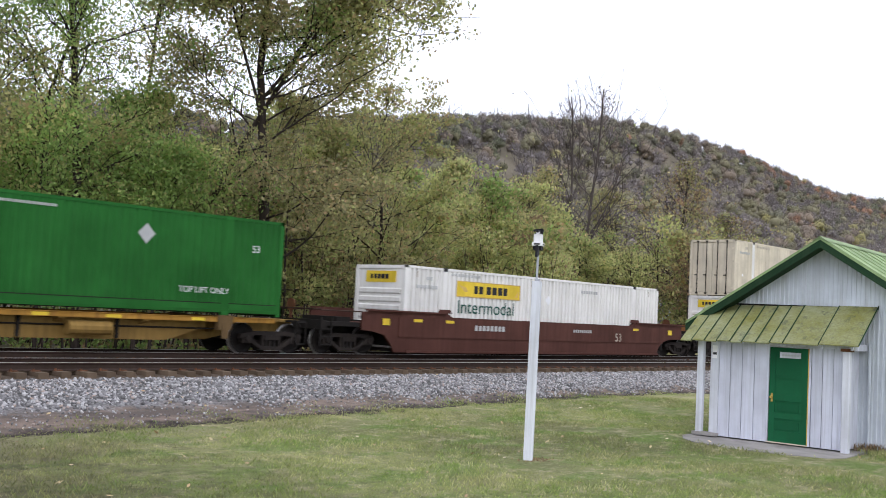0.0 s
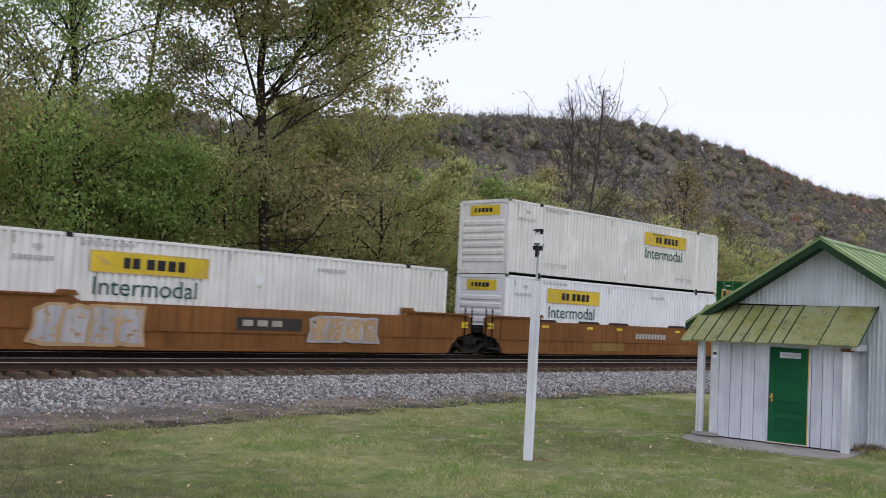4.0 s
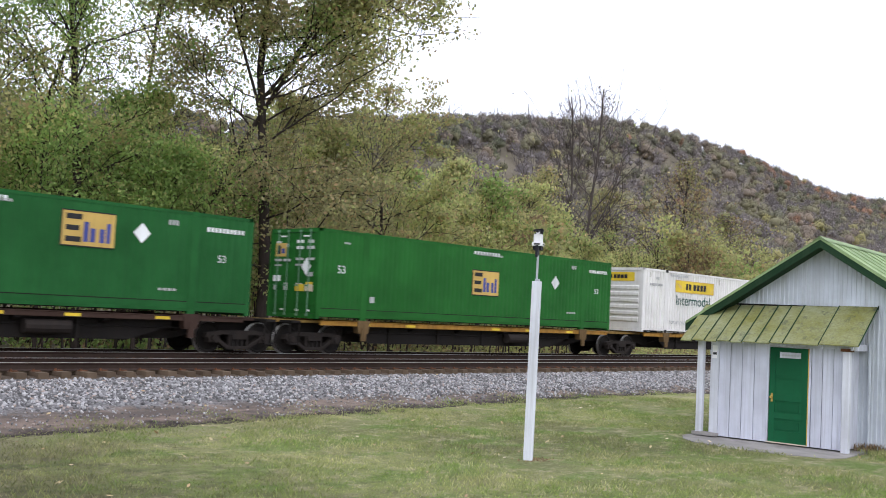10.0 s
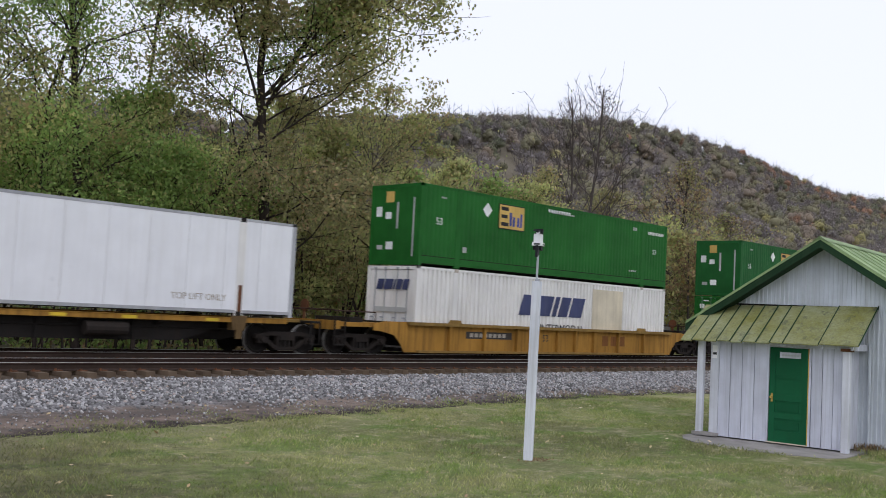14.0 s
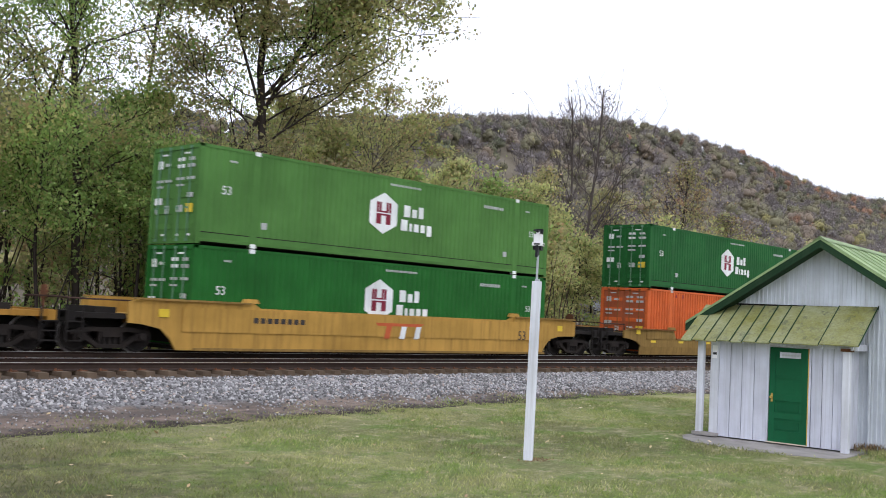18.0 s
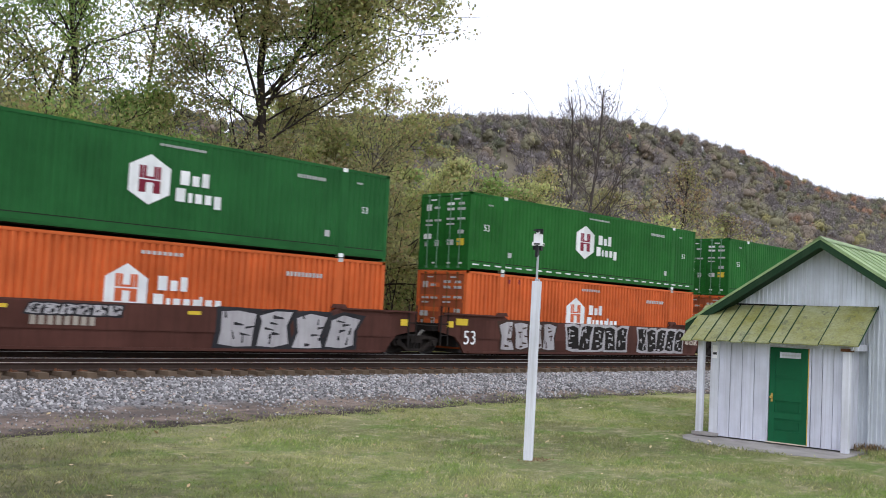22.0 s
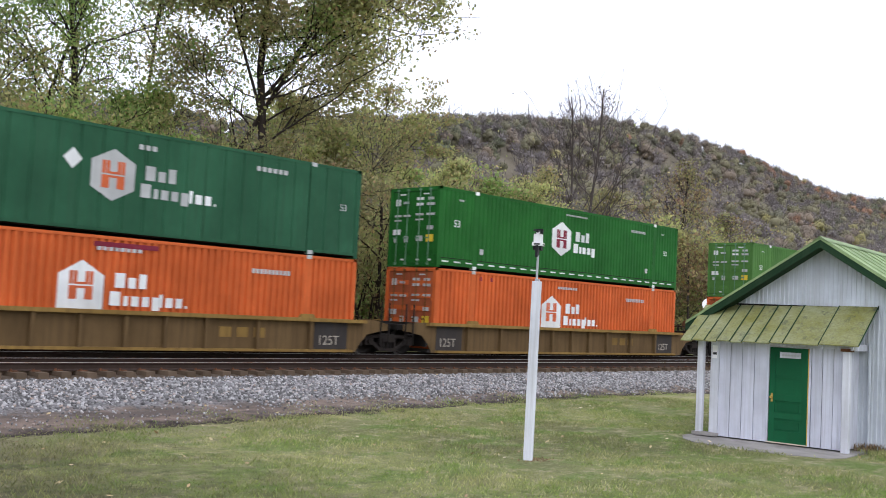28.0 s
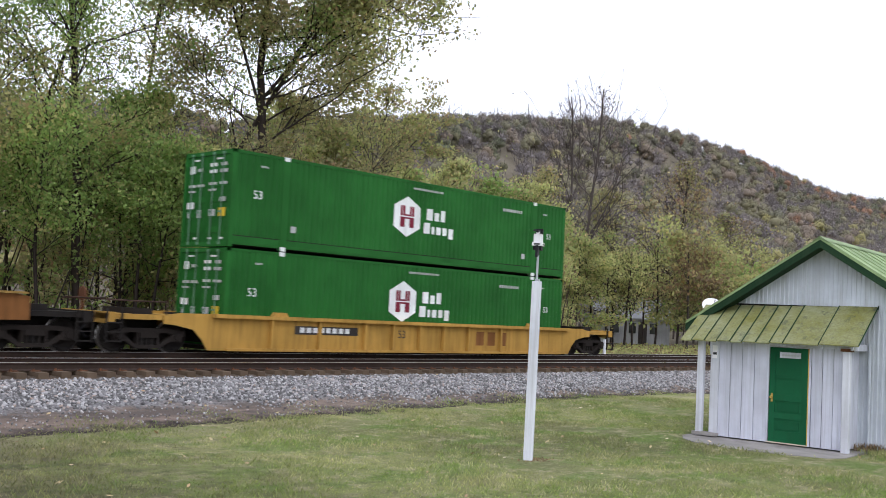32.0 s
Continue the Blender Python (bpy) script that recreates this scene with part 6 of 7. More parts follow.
def jbh_box(xl, z, label, name_x=2.6, colour=None):
    t = container(colour or WHITE, xl, z, "fine", "front", MARK_BLACK, label)
    mark_yellow(t, name_x, 1.92)
    put(t, "lettering", fit_text("Intermodal", 3.15, 0.48), MARK_TEAL, name_x + 0.12, 1.32, 0, "dark green lettering")
    put(t, "small_writing", bar_of(3, 0.3, 0.12), MARK_PALE, 1.05, 2.42)
    put(t, "small_writing", bar_of(8, 1.1, 0.12), MARK_PALE, 0.55, 2.12)
    put(t, "small_writing", bar_of(9, 1.6, 0.1), MARK_PALE, 2.3, 2.64)
    put(t, "small_writing", bar_of(7, 1.2, 0.12), MARK_PALE, 10.2, 2.4)
    put(t, "lettering", text_mesh("TOP LIFT ONLY", 0.22), MARK_PALE, 2.3, 0.42)
    put(t, "lettering", text_mesh("TOP LIFT ONLY", 0.22), MARK_PALE, 12.2, 0.42)
    for x, zz in ((8.0, 2.0), (8.0, 0.62)):
        put(t, "placard", once("diamond_s", lambda: Shape().plate([(-0.16, 0), (0, -0.2), (0.16, 0), (0, 0.2)], 0)), BRIGHT, x, zz)
    for x in (0.55, 6.9, 15.3):
        put(t, "drip_stain", once("drip", lambda: box(0, 0.05, -0.004, 0, 0, 0.22)), MARK_GREY, x, 2.5)
    return t


def panelled_box(colour, xl, z, label, panel_x, end, trim, z_panel=1.98):
    t = container(colour, xl, z, "smooth", end, STEEL_DARK, label, trim=trim)
    mark_yellow(t, panel_x, z_panel)
    put(t, "lettering", text_mesh("TOP LIFT ONLY", 0.26), MARK_GREY, 2.25, 0.42)
    put(t, "lettering", text_mesh("TOP LIFT ONLY", 0.26), MARK_GREY, 11.9, 0.42)
    put(t, "small_writing", bar_of(3, 0.3, 0.14), MARK_GREY, 1.05, 2.45)
    put(t, "small_writing", bar_of(8, 1.1, 0.12), MARK_PALE, 0.5, 2.2)
    put(t, "small_writing", bar_of(9, 1.6, 0.1), MARK_GREY, 2.3, 2.64)
    r = random.Random(int(xl * 10))
    for i in range(16):
        put(t, "rivet_patch", once("rivet_patch", lambda: Shape().plate([(0.07 * math.cos(k * 0.785), 0.07 * math.sin(k * 0.785)) for k in range(8)], 0)), BRIGHT, 0.8 + i * 0.93 + r.uniform(-0.3, 0.3), r.choice((1.1, 1.75, 0.75)))
    for sx in (-1, 1):
        part("rust_stain", once("post_rust", lambda: box(-0.07, 0.07, -0.004, 0, 0.05, 0.9)), RUST, t, "rusty stain", pose(sx * (HALF - INSET) + 0.02, -SIDE - 0.0035, 0))
    return t


# ---- cars ----
R_WHEEL = 0.457
wheels = []


def wheelset_mesh():
    me = bpy.data.meshes.new("wheelset")
    bm = bmesh.new()
    n = 18
    prof = [(0.66, 0.0), (0.66, 0.11), (0.70, 0.12), (0.705, 0.36), (0.685, 0.40), (0.685, 0.487), (0.72, 0.487), (0.728, R_WHEEL + 0.002), (0.83, R_WHEEL - 0.004), (0.835, 0.40), (0.79, 0.36), (0.765, 0.14), (0.80, 0.12), (0.80, 0.09), (1.05, 0.08), (1.05, 0.0)]
    for sgn in (-1, 1):
        rings = []
        for y, r in prof:
            rings.append([bm.verts.new((r * math.cos(2 * math.pi * i / n), sgn * y, r * math.sin(2 * math.pi * i / n))) for i in range(n)])
        for k in range(len(prof) - 1):
            for i in range(n):
                try:
                    f = bm.faces.new((rings[k][i], rings[k][(i + 1) % n], rings[k + 1][(i + 1) % n], rings[k + 1][i]))
                    f.material_index = 1 if k in (6, 7) else 0
                except ValueError:
                    pass
    for y0, y1 in ((-0.66, 0.66),):
        a = [bm.verts.new((0.085 * math.cos(i * 0.785), y0, 0.085 * math.sin(i * 0.785))) for i in range(8)]
        b = [bm.verts.new((0.085 * math.cos(i * 0.785), y1, 0.085 * math.sin(i * 0.785))) for i in range(8)]
        for i in range(8):
            bm.faces.new((a[i], a[(i + 1) % 8], b[(i + 1) % 8], b[i]))
    bmesh.ops.recalc_face_normals(bm, faces=bm.faces)
    bm.to_mesh(me)
    bm.free()
    me.materials.append(STEEL_DARK)
    me.materials.append(TREAD)
    return me


def frame_mesh():
    """A cast truck side: top chord, sloping tension arms, journal boxes, spring nest."""
    s = Shape()
    y0, y1 = -0.09, 0.09
    s.prism([(-1.16, 0.46), (-1.12, 0.60), (-0.62, 0.68), (0.62, 0.68), (1.12, 0.60), (1.16, 0.46), (1.0, 0.50), (0.6, 0.56), (-0.6, 0.56), (-1.0, 0.50)], y0, y1, "y")
    s.prism([(-0.98, 0.50), (-0.78, 0.52), (-0.30, 0.20), (-0.38, 0.13)], y0, y1, "y")
    s.prism([(0.98, 0.50), (0.38, 0.13), (0.30, 0.20), (0.78, 0.52)], y0, y1, "y")
    s.prism([(-0.42, 0.12), (0.42, 0.12), (0.36, 0.22), (-0.36, 0.22)], y0, y1, "y")
    for x in (-0.89, 0.89):
        s.prism([(x - 0.17, 0.32), (x + 0.17, 0.32), (x + 0.19, 0.52), (x - 0.19, 0.52)], y0 - 0.03, y1, "y")
    for x in (-0.34, 0.28):
        s.box(x, x + 0.06, y0, y1, 0.2, 0.58)
    return s.box(-0.26, 0.26, y0 - 0.02, y1, 0.42, 0.56)


def truck(car, x):
    b = part("truck", once("bolster", lambda: Shape().box(-0.2, 0.2, -1.0, 1.0, 0.40, 0.62).tube((0, 0, 0.55), (0, 0, 0.80), 0.2, n=12).box(-0.75, 0.75, -0.08, 0.08, 0.33, 0.42)), STEEL_DARK, car, "four-wheeled truck", pose(x, 0, 0))
    for a in (0, 180):
        part("truck_side", once("truck_side", frame_mesh), TRUCK_GREY, b, "cast steel side frame", pose(0, 0, 0, 0, 0, a) @ pose(0, -1.0, 0))
        for jx in (-0.89, 0.89):
            part("bearing_cap", once("bearing_cap", lambda: Shape().tube((0, -0.12, 0.45), (0, -0.18, 0.45), 0.10, 0.09, 10)), TRUCK_GREY, b, "round axle bearing cap", pose(0, 0, 0, 0, 0, a) @ pose(jx, -1.0, 0))
        for jx in (-0.16, 0.0, 0.16):
            part("spring", once("spring", lambda: Shape().tube((0, 0, 0.2), (0, 0, 0.44), 0.065, n=8)), STEEL_DARK, b, m=pose(0, 0, 0, 0, 0, a) @ pose(jx, -1.0, 0))
    for k, wx in enumerate((-0.89, 0.89)):
        w = new("wheelset", once("wheelset", wheelset_mesh))
        w.parent = b
        w.matrix_basis = pose(wx, 0, R_WHEEL)
        tagged(w, "dark steel wheels with bright treads")
        wheels.append((w, k, wx))
    return b


def reflector(car, x, z, y=-1.432, w=0.42, h=0.10):
    part("reflector", once(("reflector", w, h), lambda: box(-w / 2, w / 2, -0.004, 0, -h / 2, h / 2)), MARK_YELLOW, car, m=pose(x - HALF, y, z))


def spray(car, seed, x0, x1, z0, z1, fill, n, edge=None):
    """Sprayed shapes without words: fat uneven blocks with a dark outline and a few dark slits."""
    g = random.Random(seed)
    w, h = (x1 - x0) / n, z1 - z0
    for i in range(n):
        out, inn, cuts = Shape(), Shape(), []
        a, b = x0 + i * w, x0 + (i + 1) * w
        lean = g.uniform(-0.12, 0.12) * w
        foot, head = g.uniform(0, 0.14) * h, g.uniform(0, 0.14) * h
        waist = g.uniform(0.05, 0.2) * w
        mid = z0 + h * g.uniform(0.35, 0.62)
        ring = [(a + lean, z0 + foot), (a + w * 0.45, z0 + foot * 0.3), (b - w * 0.08 + lean, z0 + g.uniform(0, 0.12) * h), (b - waist, mid), (b - lean, z1 - head), (a + w * 0.5, z1 - head * 0.2), (a + w * 0.05 - lean, z1 - g.uniform(0, 0.2) * h), (a + waist * 0.7, mid + 0.1)]
        cx, cz = sum(p[0] for p in ring) / 8, sum(p[1] for p in ring) / 8
        for sh, k, y in ((out, 1.24, -1.437), (inn, 0.94, -1.4435)):
            sh.plate([(cx + (p[0] - cx) * k - HALF, min(max(cz + (p[1] - cz) * k, z0 - 0.04), z1 + 0.04)) for p in ring], y - (0.0004 * (i % 2)), 0.002)
        for j in range(6):
            u, v = a + w * g.uniform(0.15, 0.75), z0 + h * (0.10 + 0.13 * j + g.uniform(0, 0.08))
            du, dv = (w * g.uniform(0.15, 0.3), h * g.uniform(-0.05, 0.05)) if g.random() < 0.55 else (w * g.uniform(-0.06, 0.06), h * g.uniform(0.12, 0.24))
            t = 0.03 + 0.03 * g.random()
            nx, nz = (0, t) if abs(du) > abs(dv) else (t, 0)
            cuts.append(Shape().plate([(u - nx - HALF, v - nz), (u + du - nx * 0.4 - HALF, v + dv - nz * 0.4), (u + du + nx * 0.4 - HALF, v + dv + nz * 0.4), (u + nx - HALF, v + nz)], -1.4475 - i * 0.00015, 0.002))
        base = part("graffiti", out, edge or MARK_BLACK, car, "sprayed graffiti with dark outline")
        part("graffiti_fill", inn, fill, base)
        for cut in cuts:
            part("graffiti_line", cut, edge or MARK_BLACK, base)


def end_gear(car, x, sgn, colour, rail=True):
    """What stands on the end of a car: platform, coupler, steps, hand rails and brake wheel."""
    e = lambda a, b: (min(x + sgn * a, x + sgn * b), max(x + sgn * a, x + sgn * b))
    part("end_platform", Shape().box(*e(0.0, 1.9), -1.30, 1.30, 0.92, 1.06).box(*e(1.65, 1.9), -1.34, 1.34, 0.80, 1.10), colour, car, "end platform")
    part("centre_sill", box(*e(-0.2, 2.0), -0.32, 0.32, 0.62, 0.92), STEEL_DARK, car)
    coup = part("coupler", Shape().box(*e(1.9, 2.35), -0.1, 0.1, 0.72, 0.90).box(*e(2.2, 2.5), -0.17, 0.17, 0.68, 0.96), STEEL_DARK, car, "knuckle coupler")
    part("air_hose", Shape().tube((x + sgn * 1.95, -0.3, 0.72), (x + sgn * 2.3, -0.3, 0.35), 0.03, n=6), PLASTIC_BLACK, coup)
    s = Shape()
    for y in (-1.36,):
        for xx in (1.45, 1.88):
            s.box(*e(xx, xx + 0.04), y - 0.03, y + 0.02, 0.28, 1.2)
        for z in (0.30, 0.55, 0.80):
            s.box(*e(1.45, 1.92), y - 0.035, y + 0.02, z, z + 0.035)
    part("ladder", s, STEEL_DARK, car, "side ladder")
    if rail and sgn < 0:
        part("hand_rail", Shape().tube((x + sgn * 0.1, -1.3, 1.42), (x + sgn * 1.9, -1.3, 1.42), 0.022, n=6).tube((x + sgn * 0.1, -1.3, 1.06), (x + sgn * 0.1, -1.3, 1.42), 0.022, n=6).tube((x + sgn * 0.1, 1.3, 1.42), (x + sgn * 1.9, 1.3, 1.42), 0.022, n=6).tube((x + sgn * 1.88, -1.3, 1.44), (x + sgn * 1.88, 1.3, 1.44), 0.022, n=6), SPINE_BROWN, car, "hand rail")
        part("brake_wheel", Shape().tube((x + sgn * 1.7, 0.5, 1.06), (x + sgn * 1.7, 0.5, 1.55), 0.05, n=6).tube((x + sgn * 1.68, 0.5, 1.55), (x + sgn * 1.73, 0.5, 1.55), 0.21, n=14), RUST, car, "brake stand and wheel")
    part("cross_pipe", Shape().box(*e(0.3, 0.9), -0.9, 0.9, 1.06, 1.22), STEEL_DARK, car)


def well_car(xl, colour, style, label, left="end", right="end", gap=3.4, chord=None, low=False):
    """A well car whose container starts at xl. left, right: 'end' has a truck and coupler of its own, 'joint' shares a truck."""
    car = thing("well_car", label, "railway car", "cars of the train")
    moving.append((car, xl + HALF, RAIL_TOP))
    chord = chord or colour
    l_end = -HALF - (1.95 if left == "end" else gap / 2 - 0.3)
    r_end = HALF + (1.95 if right == "end" else gap / 2 - 0.3)
    plain = style == "smooth"
    arc_l, arc_r = -HALF - ((0.45 if plain else 0.5) if left == "end" else 0.1), HALF + ((-0.2 if plain else 0.5) if right == "end" else 0.1)
    top = 1.14 if style == "ribbed" else 1.36
    step = 1.14 if style == "ribbed" else 1.50
    if low:
        top, step = 0.86, 1.25
    foot = 0.46 if low else 0.10
    outline = [(arc_l, foot), (arc_r, foot), (arc_r + 0.2, max(0.40, foot + 0.04)), (arc_r + 0.5, 0.68), (min(r_end, arc_r + 1.1), 0.80), (r_end, 0.82), (r_end, step - 0.10), (r_end - 0.5, step), (HALF - 2.1, step), (HALF - 2.35, top), (-HALF + 2.35, top), (-HALF + 2.1, step), (l_end + 0.5, step), (l_end, step - 0.10), (l_end, 0.82), (max(l_end, arc_l - 1.1), 0.80), (arc_l - 0.5, 0.68), (arc_l - 0.2, max(0.40, foot + 0.04))]
    for a in (0, 180):
        flip = outline if a == 0 else [(-x, z) for x, z in outline][::-1]
        sill = part("side_sill", Shape().prism(flip, -1.40 if style == "smooth" else -1.345, -1.315, "y"), colour, car, "well side of painted steel", pose(0, 0, 0, 0, 0, a))
        if low:
            part("lower_plate", Shape().prism([(-1.40, 0.47), (-1.345, 0.47), (-1.305, 0.1), (-1.345, 0.1)], -HALF - 0.7, HALF + 0.7, "x"), colour, sill, "lower plate that slants inward")
            part("top_flange", Shape().box(-HALF + 2.3, HALF - 2.3, -1.45, -1.40, top - 0.04, top + 0.01).box(-HALF - 0.3, -HALF + 2.1, -1.52, -1.40, step - 0.03, step + 0.02).box(HALF - 2.1, HALF + 0.3, -1.52, -1.40, step - 0.03, step + 0.02), chord, sill, "projecting top flange")
        else:
            part("bottom_chord", Shape().box(-HALF + 0.1, HALF - 0.1, -1.46, -1.31, 0.09, 0.17), chord, sill)
        if style == "ribbed":
            part("top_chord", Shape().box(-HALF - 0.4, HALF + 0.4, -1.52, -1.31, top - 0.10, top + 0.01), chord, sill, "top flange")
            for x in (1.68, 3.54, 5.45, 6.72, 8.0, 9.2, 10.5, 12.3, 14.3):
                part("rib", once("sill_rib", lambda: Shape().prism([(-0.045, -1.345), (0.045, -1.345), (0.045, -1.48), (-0.045, -1.48)], 0.17, 1.04)), colour, sill, m=pose((x - HALF) * (1 if a == 0 else -1), 0, 0))
        else:
            if not low:
                part("side_band", Shape().box(-HALF - 0.3, HALF + 0.3, -1.43, -1.40, 0.62, top - 0.05), colour, sill, "raised upper band")
            for sx in (-1, 1):
                e0, e1 = (HALF - 1.95, r_end - 0.1) if sx > 0 else (l_end + 0.1, -HALF + 1.95)
                part("end_flange", box(e0 if a == 0 else -e1, e1 if a == 0 else -e0, -1.50, -1.40, step - 0.035, step + 0.02), chord, sill, "flange along the car's end")
                part("reflector", once("end_reflector", lambda: box(-0.16, 0.16, -1.431, -1.4255, -0.11, 0.11)), MARK_YELLOW, sill, m=pose((sx if a == 0 else -sx) * (HALF + 0.9), 0, 1.12))
                part("end_plate", box(min(sx * (HALF + 0.2), sx * (HALF - 2.0)), max(sx * (HALF + 0.2), sx * (HALF - 2.0)), -1.425, -1.40, top - 0.05, step + 0.0), colour, sill)
        for x in (-HALF + INSET, HALF - INSET):
            part("container_guide", once(("guide", step), lambda: Shape().prism([(-0.32, step), (0.32, step), (0.22, step + 0.13), (-0.22, step + 0.13)], -1.42, -1.31, "y")), chord if style == "ribbed" else colour, sill, m=pose(x, 0, 0))
    part("well_floor", Shape().box(-HALF - 0.3, -HALF + 1.2, -1.33, 1.33, 0.10, 0.20).box(HALF - 1.2, HALF + 0.3, -1.33, 1.33, 0.10, 0.20).box(-1, 1, -1.33, 1.33, 0.10, 0.18).box(-5.6, -4.9, -1.33, 1.33, 0.1, 0.18).box(4.9, 5.6, -1.33, 1.33, 0.1, 0.18), STEEL_DARK, car)
    for sx, kind in ((-1, left), (1, right)):
        x = sx * (HALF + 0.3)
        part("end_bulkhead", box(min(x, x + sx * 0.1), max(x, x + sx * 0.1), -1.33, 1.33, 0.3, 1.12), STEEL_DARK, car)
        if kind == "end":
            truck(car, sx * (HALF + 2.25))
            end_gear(car, sx * (HALF + 1.75), sx, colour if style == "ribbed" else STEEL_DARK)
            part("end_deck", box(min(sx * (HALF + 0.3), sx * (HALF + 1.95)), max(sx * (HALF + 0.3), sx * (HALF + 1.95)), -1.33, 1.33, 0.94, 1.06), colour, car)
        else:
            part("joint_deck", box(min(x, sx * (HALF + gap / 2 - 0.12)), max(x, sx * (HALF + gap / 2 - 0.12)), -1.2, 1.2, 0.86, 1.04), STEEL_DARK, car, "deck over the shared truck")
            part("joint_ladder", Shape().box(sx * (HALF + gap / 2 - 0.5) - 0.2, sx * (HALF + gap / 2 - 0.5) - 0.16, -1.44, -1.40, 0.35, 1.75).box(sx * (HALF + gap / 2 - 0.5) + 0.16, sx * (HALF + gap / 2 - 0.5) + 0.2, -1.44, -1.40, 0.35, 1.75).box(sx * (HALF + gap / 2 - 0.5) - 0.2, sx * (HALF + gap / 2 - 0.5) + 0.2, -1.445, -1.40, 0.7, 0.735).box(sx * (HALF + gap / 2 - 0.5) - 0.2, sx * (HALF + gap / 2 - 0.5) + 0.2, -1.445, -1.40, 1.1, 1.135), STEEL_DARK, car, "dark side ladder")
            if sx > 0:
                truck(car, HALF + gap / 2)
    return car


def spine_car(xl, colour, label, left="end", right="end", gap_l=2.5, gap_r=2.5, edge=None, deep=False):
    """A spine car: a narrow centre sill with outriggers that carry a container high over the rails."""
    car = thing("spine_car", label, "railway car", "cars of the train")
    moving.append((car, xl + HALF, RAIL_TOP))
    edge = edge or colour
    a, b = -HALF - gap_l / 2 + 0.05, HALF + gap_r / 2 - 0.05
    part("centre_sill", Shape().prism([(a, 0.62), (a + 2.2, 0.60), (a + 3.2, 0.38), (b - 3.2, 0.38), (b - 2.2, 0.60), (b, 0.62), (b, 0.98), (a, 0.98)], -0.42, 0.42, "y"), STEEL_DARK if not deep else colour, car, "deep centre sill")
    for k in (0, 180):
        s = 1 if k == 0 else -1
        rail = part("side_beam", Shape().box(-HALF + 0.2, HALF - 0.2, -1.34, -1.26, 0.93, 1.06).box(-HALF + 0.2, HALF - 0.2, -1.36, -1.10, 1.055, 1.075), edge, car, "side beam with bright worn edge", pose(0, 0, 0, 0, 0, k))
        for x in (-6.0, -3.9, 0.6, 2.6, 5.2):
            part("reflector", once("beam_reflector", lambda: box(-0.22, 0.22, -1.346, -1.34, 0.95, 1.035)), MARK_YELLOW, rail, m=pose(x, 0, 0))
        for x in (-HALF + INSET, HALF - INSET):
            part("container_pedestal", once("pedestal", lambda: Shape().prism([(-0.2, 0.7), (0.2, 0.7), (0.28, 1.12), (-0.28, 1.12)], -1.38, -1.12, "y").box(-0.1, 0.1, -1.40, -1.34, 0.45, 0.9)), SPINE_BROWN if edge is colour else BROWN_CAR, rail, m=pose(x, 0, 0))
    for x in (-6.1, -3.6, -1.2, 1.2, 3.6, 6.1):
        part("outrigger", once("outrigger", lambda: Shape().prism([(-1.28, 0.88), (-0.4, 0.6), (0.4, 0.6), (1.28, 0.88), (1.28, 1.05), (-1.28, 1.05)], -0.08, 0.08, "x")), colour if deep else STEEL_DARK, car, m=pose(x, 0, 0))
    part("air_tank", Shape().tube((1.4, -1.18, 0.66), (2.6, -1.18, 0.66), 0.19, n=12), TRUCK_GREY if not deep else colour, car, "brake air tank")
    for k in (-1, 1):
        part("side_plate", Shape().prism([(-5.5 * k, 0.36), (4.4 * k, 0.36), (5.7 * k, 0.76), (5.7 * k, 0.90), (-6.2 * k, 0.90), (-6.2 * k, 0.76)], -0.95 * k - 0.02, -0.95 * k + 0.02, "y"), colour if deep else STEEL_DARK, car, "deep plate along the underframe")
        for x in (-4.6, -2.2, 0.2, 2.9):
            part("stiffener", once("plate_stiffener", lambda: box(-0.05, 0.05, -0.06, 0.0, 0.38, 0.92)), STEEL_DARK, car, m=pose(x, -0.97 if k > 0 else 1.03, 0))
    part("brake_pipe", Shape().tube((-6.5, -1.0, 0.72), (6.5, -1.0, 0.72), 0.025, n=6), STEEL_DARK, car)
    for sx, kind, gap in ((-1, left, gap_l), (1, right, gap_r)):
        xe = a if sx < 0 else b
        part("end_deck", box(min(xe, xe - sx * 2.0), max(xe, xe - sx * 2.0), -0.75, 0.75, 0.98, 1.06), colour, car)
        if kind == "end":
            truck(car, xe - sx * 1.25)
            part("coupler", Shape().box(min(xe, xe + sx * 0.35), max(xe, xe + sx * 0.35), -0.1, 0.1, 0.72, 0.9), STEEL_DARK, car)
            part("step_ladder", Shape().box(xe - sx * 0.3 - 0.2, xe - sx * 0.3 + 0.2, -1.33, -1.28, 0.3, 0.34).box(xe - sx * 0.3 - 0.2, xe - sx * 0.3 - 0.17, -1.33, -1.28, 0.3, 1.05).box(xe - sx * 0.3 + 0.17, xe - sx * 0.3 + 0.2, -1.33, -1.28, 0.3, 1.05).box(xe - sx * 0.3 - 0.2, xe - sx * 0.3 + 0.2, -1.33, -0.4, 0.98, 1.05), STEEL_DARK, car)
        elif sx > 0:
            truck(car, HALF + gap_r / 2)
    return car


def lettered(car, x, z, words, size, mat, y=-1.433):
    part("lettering", text_mesh(words, size), mat, car, m=pose(x - HALF, y, z))


def code(car, x, z, n, length, h, mat, y=-1.433):
    part("car_number", bar_of(n, length, h), mat, car, "painted number bars", pose(x - HALF, y, z))


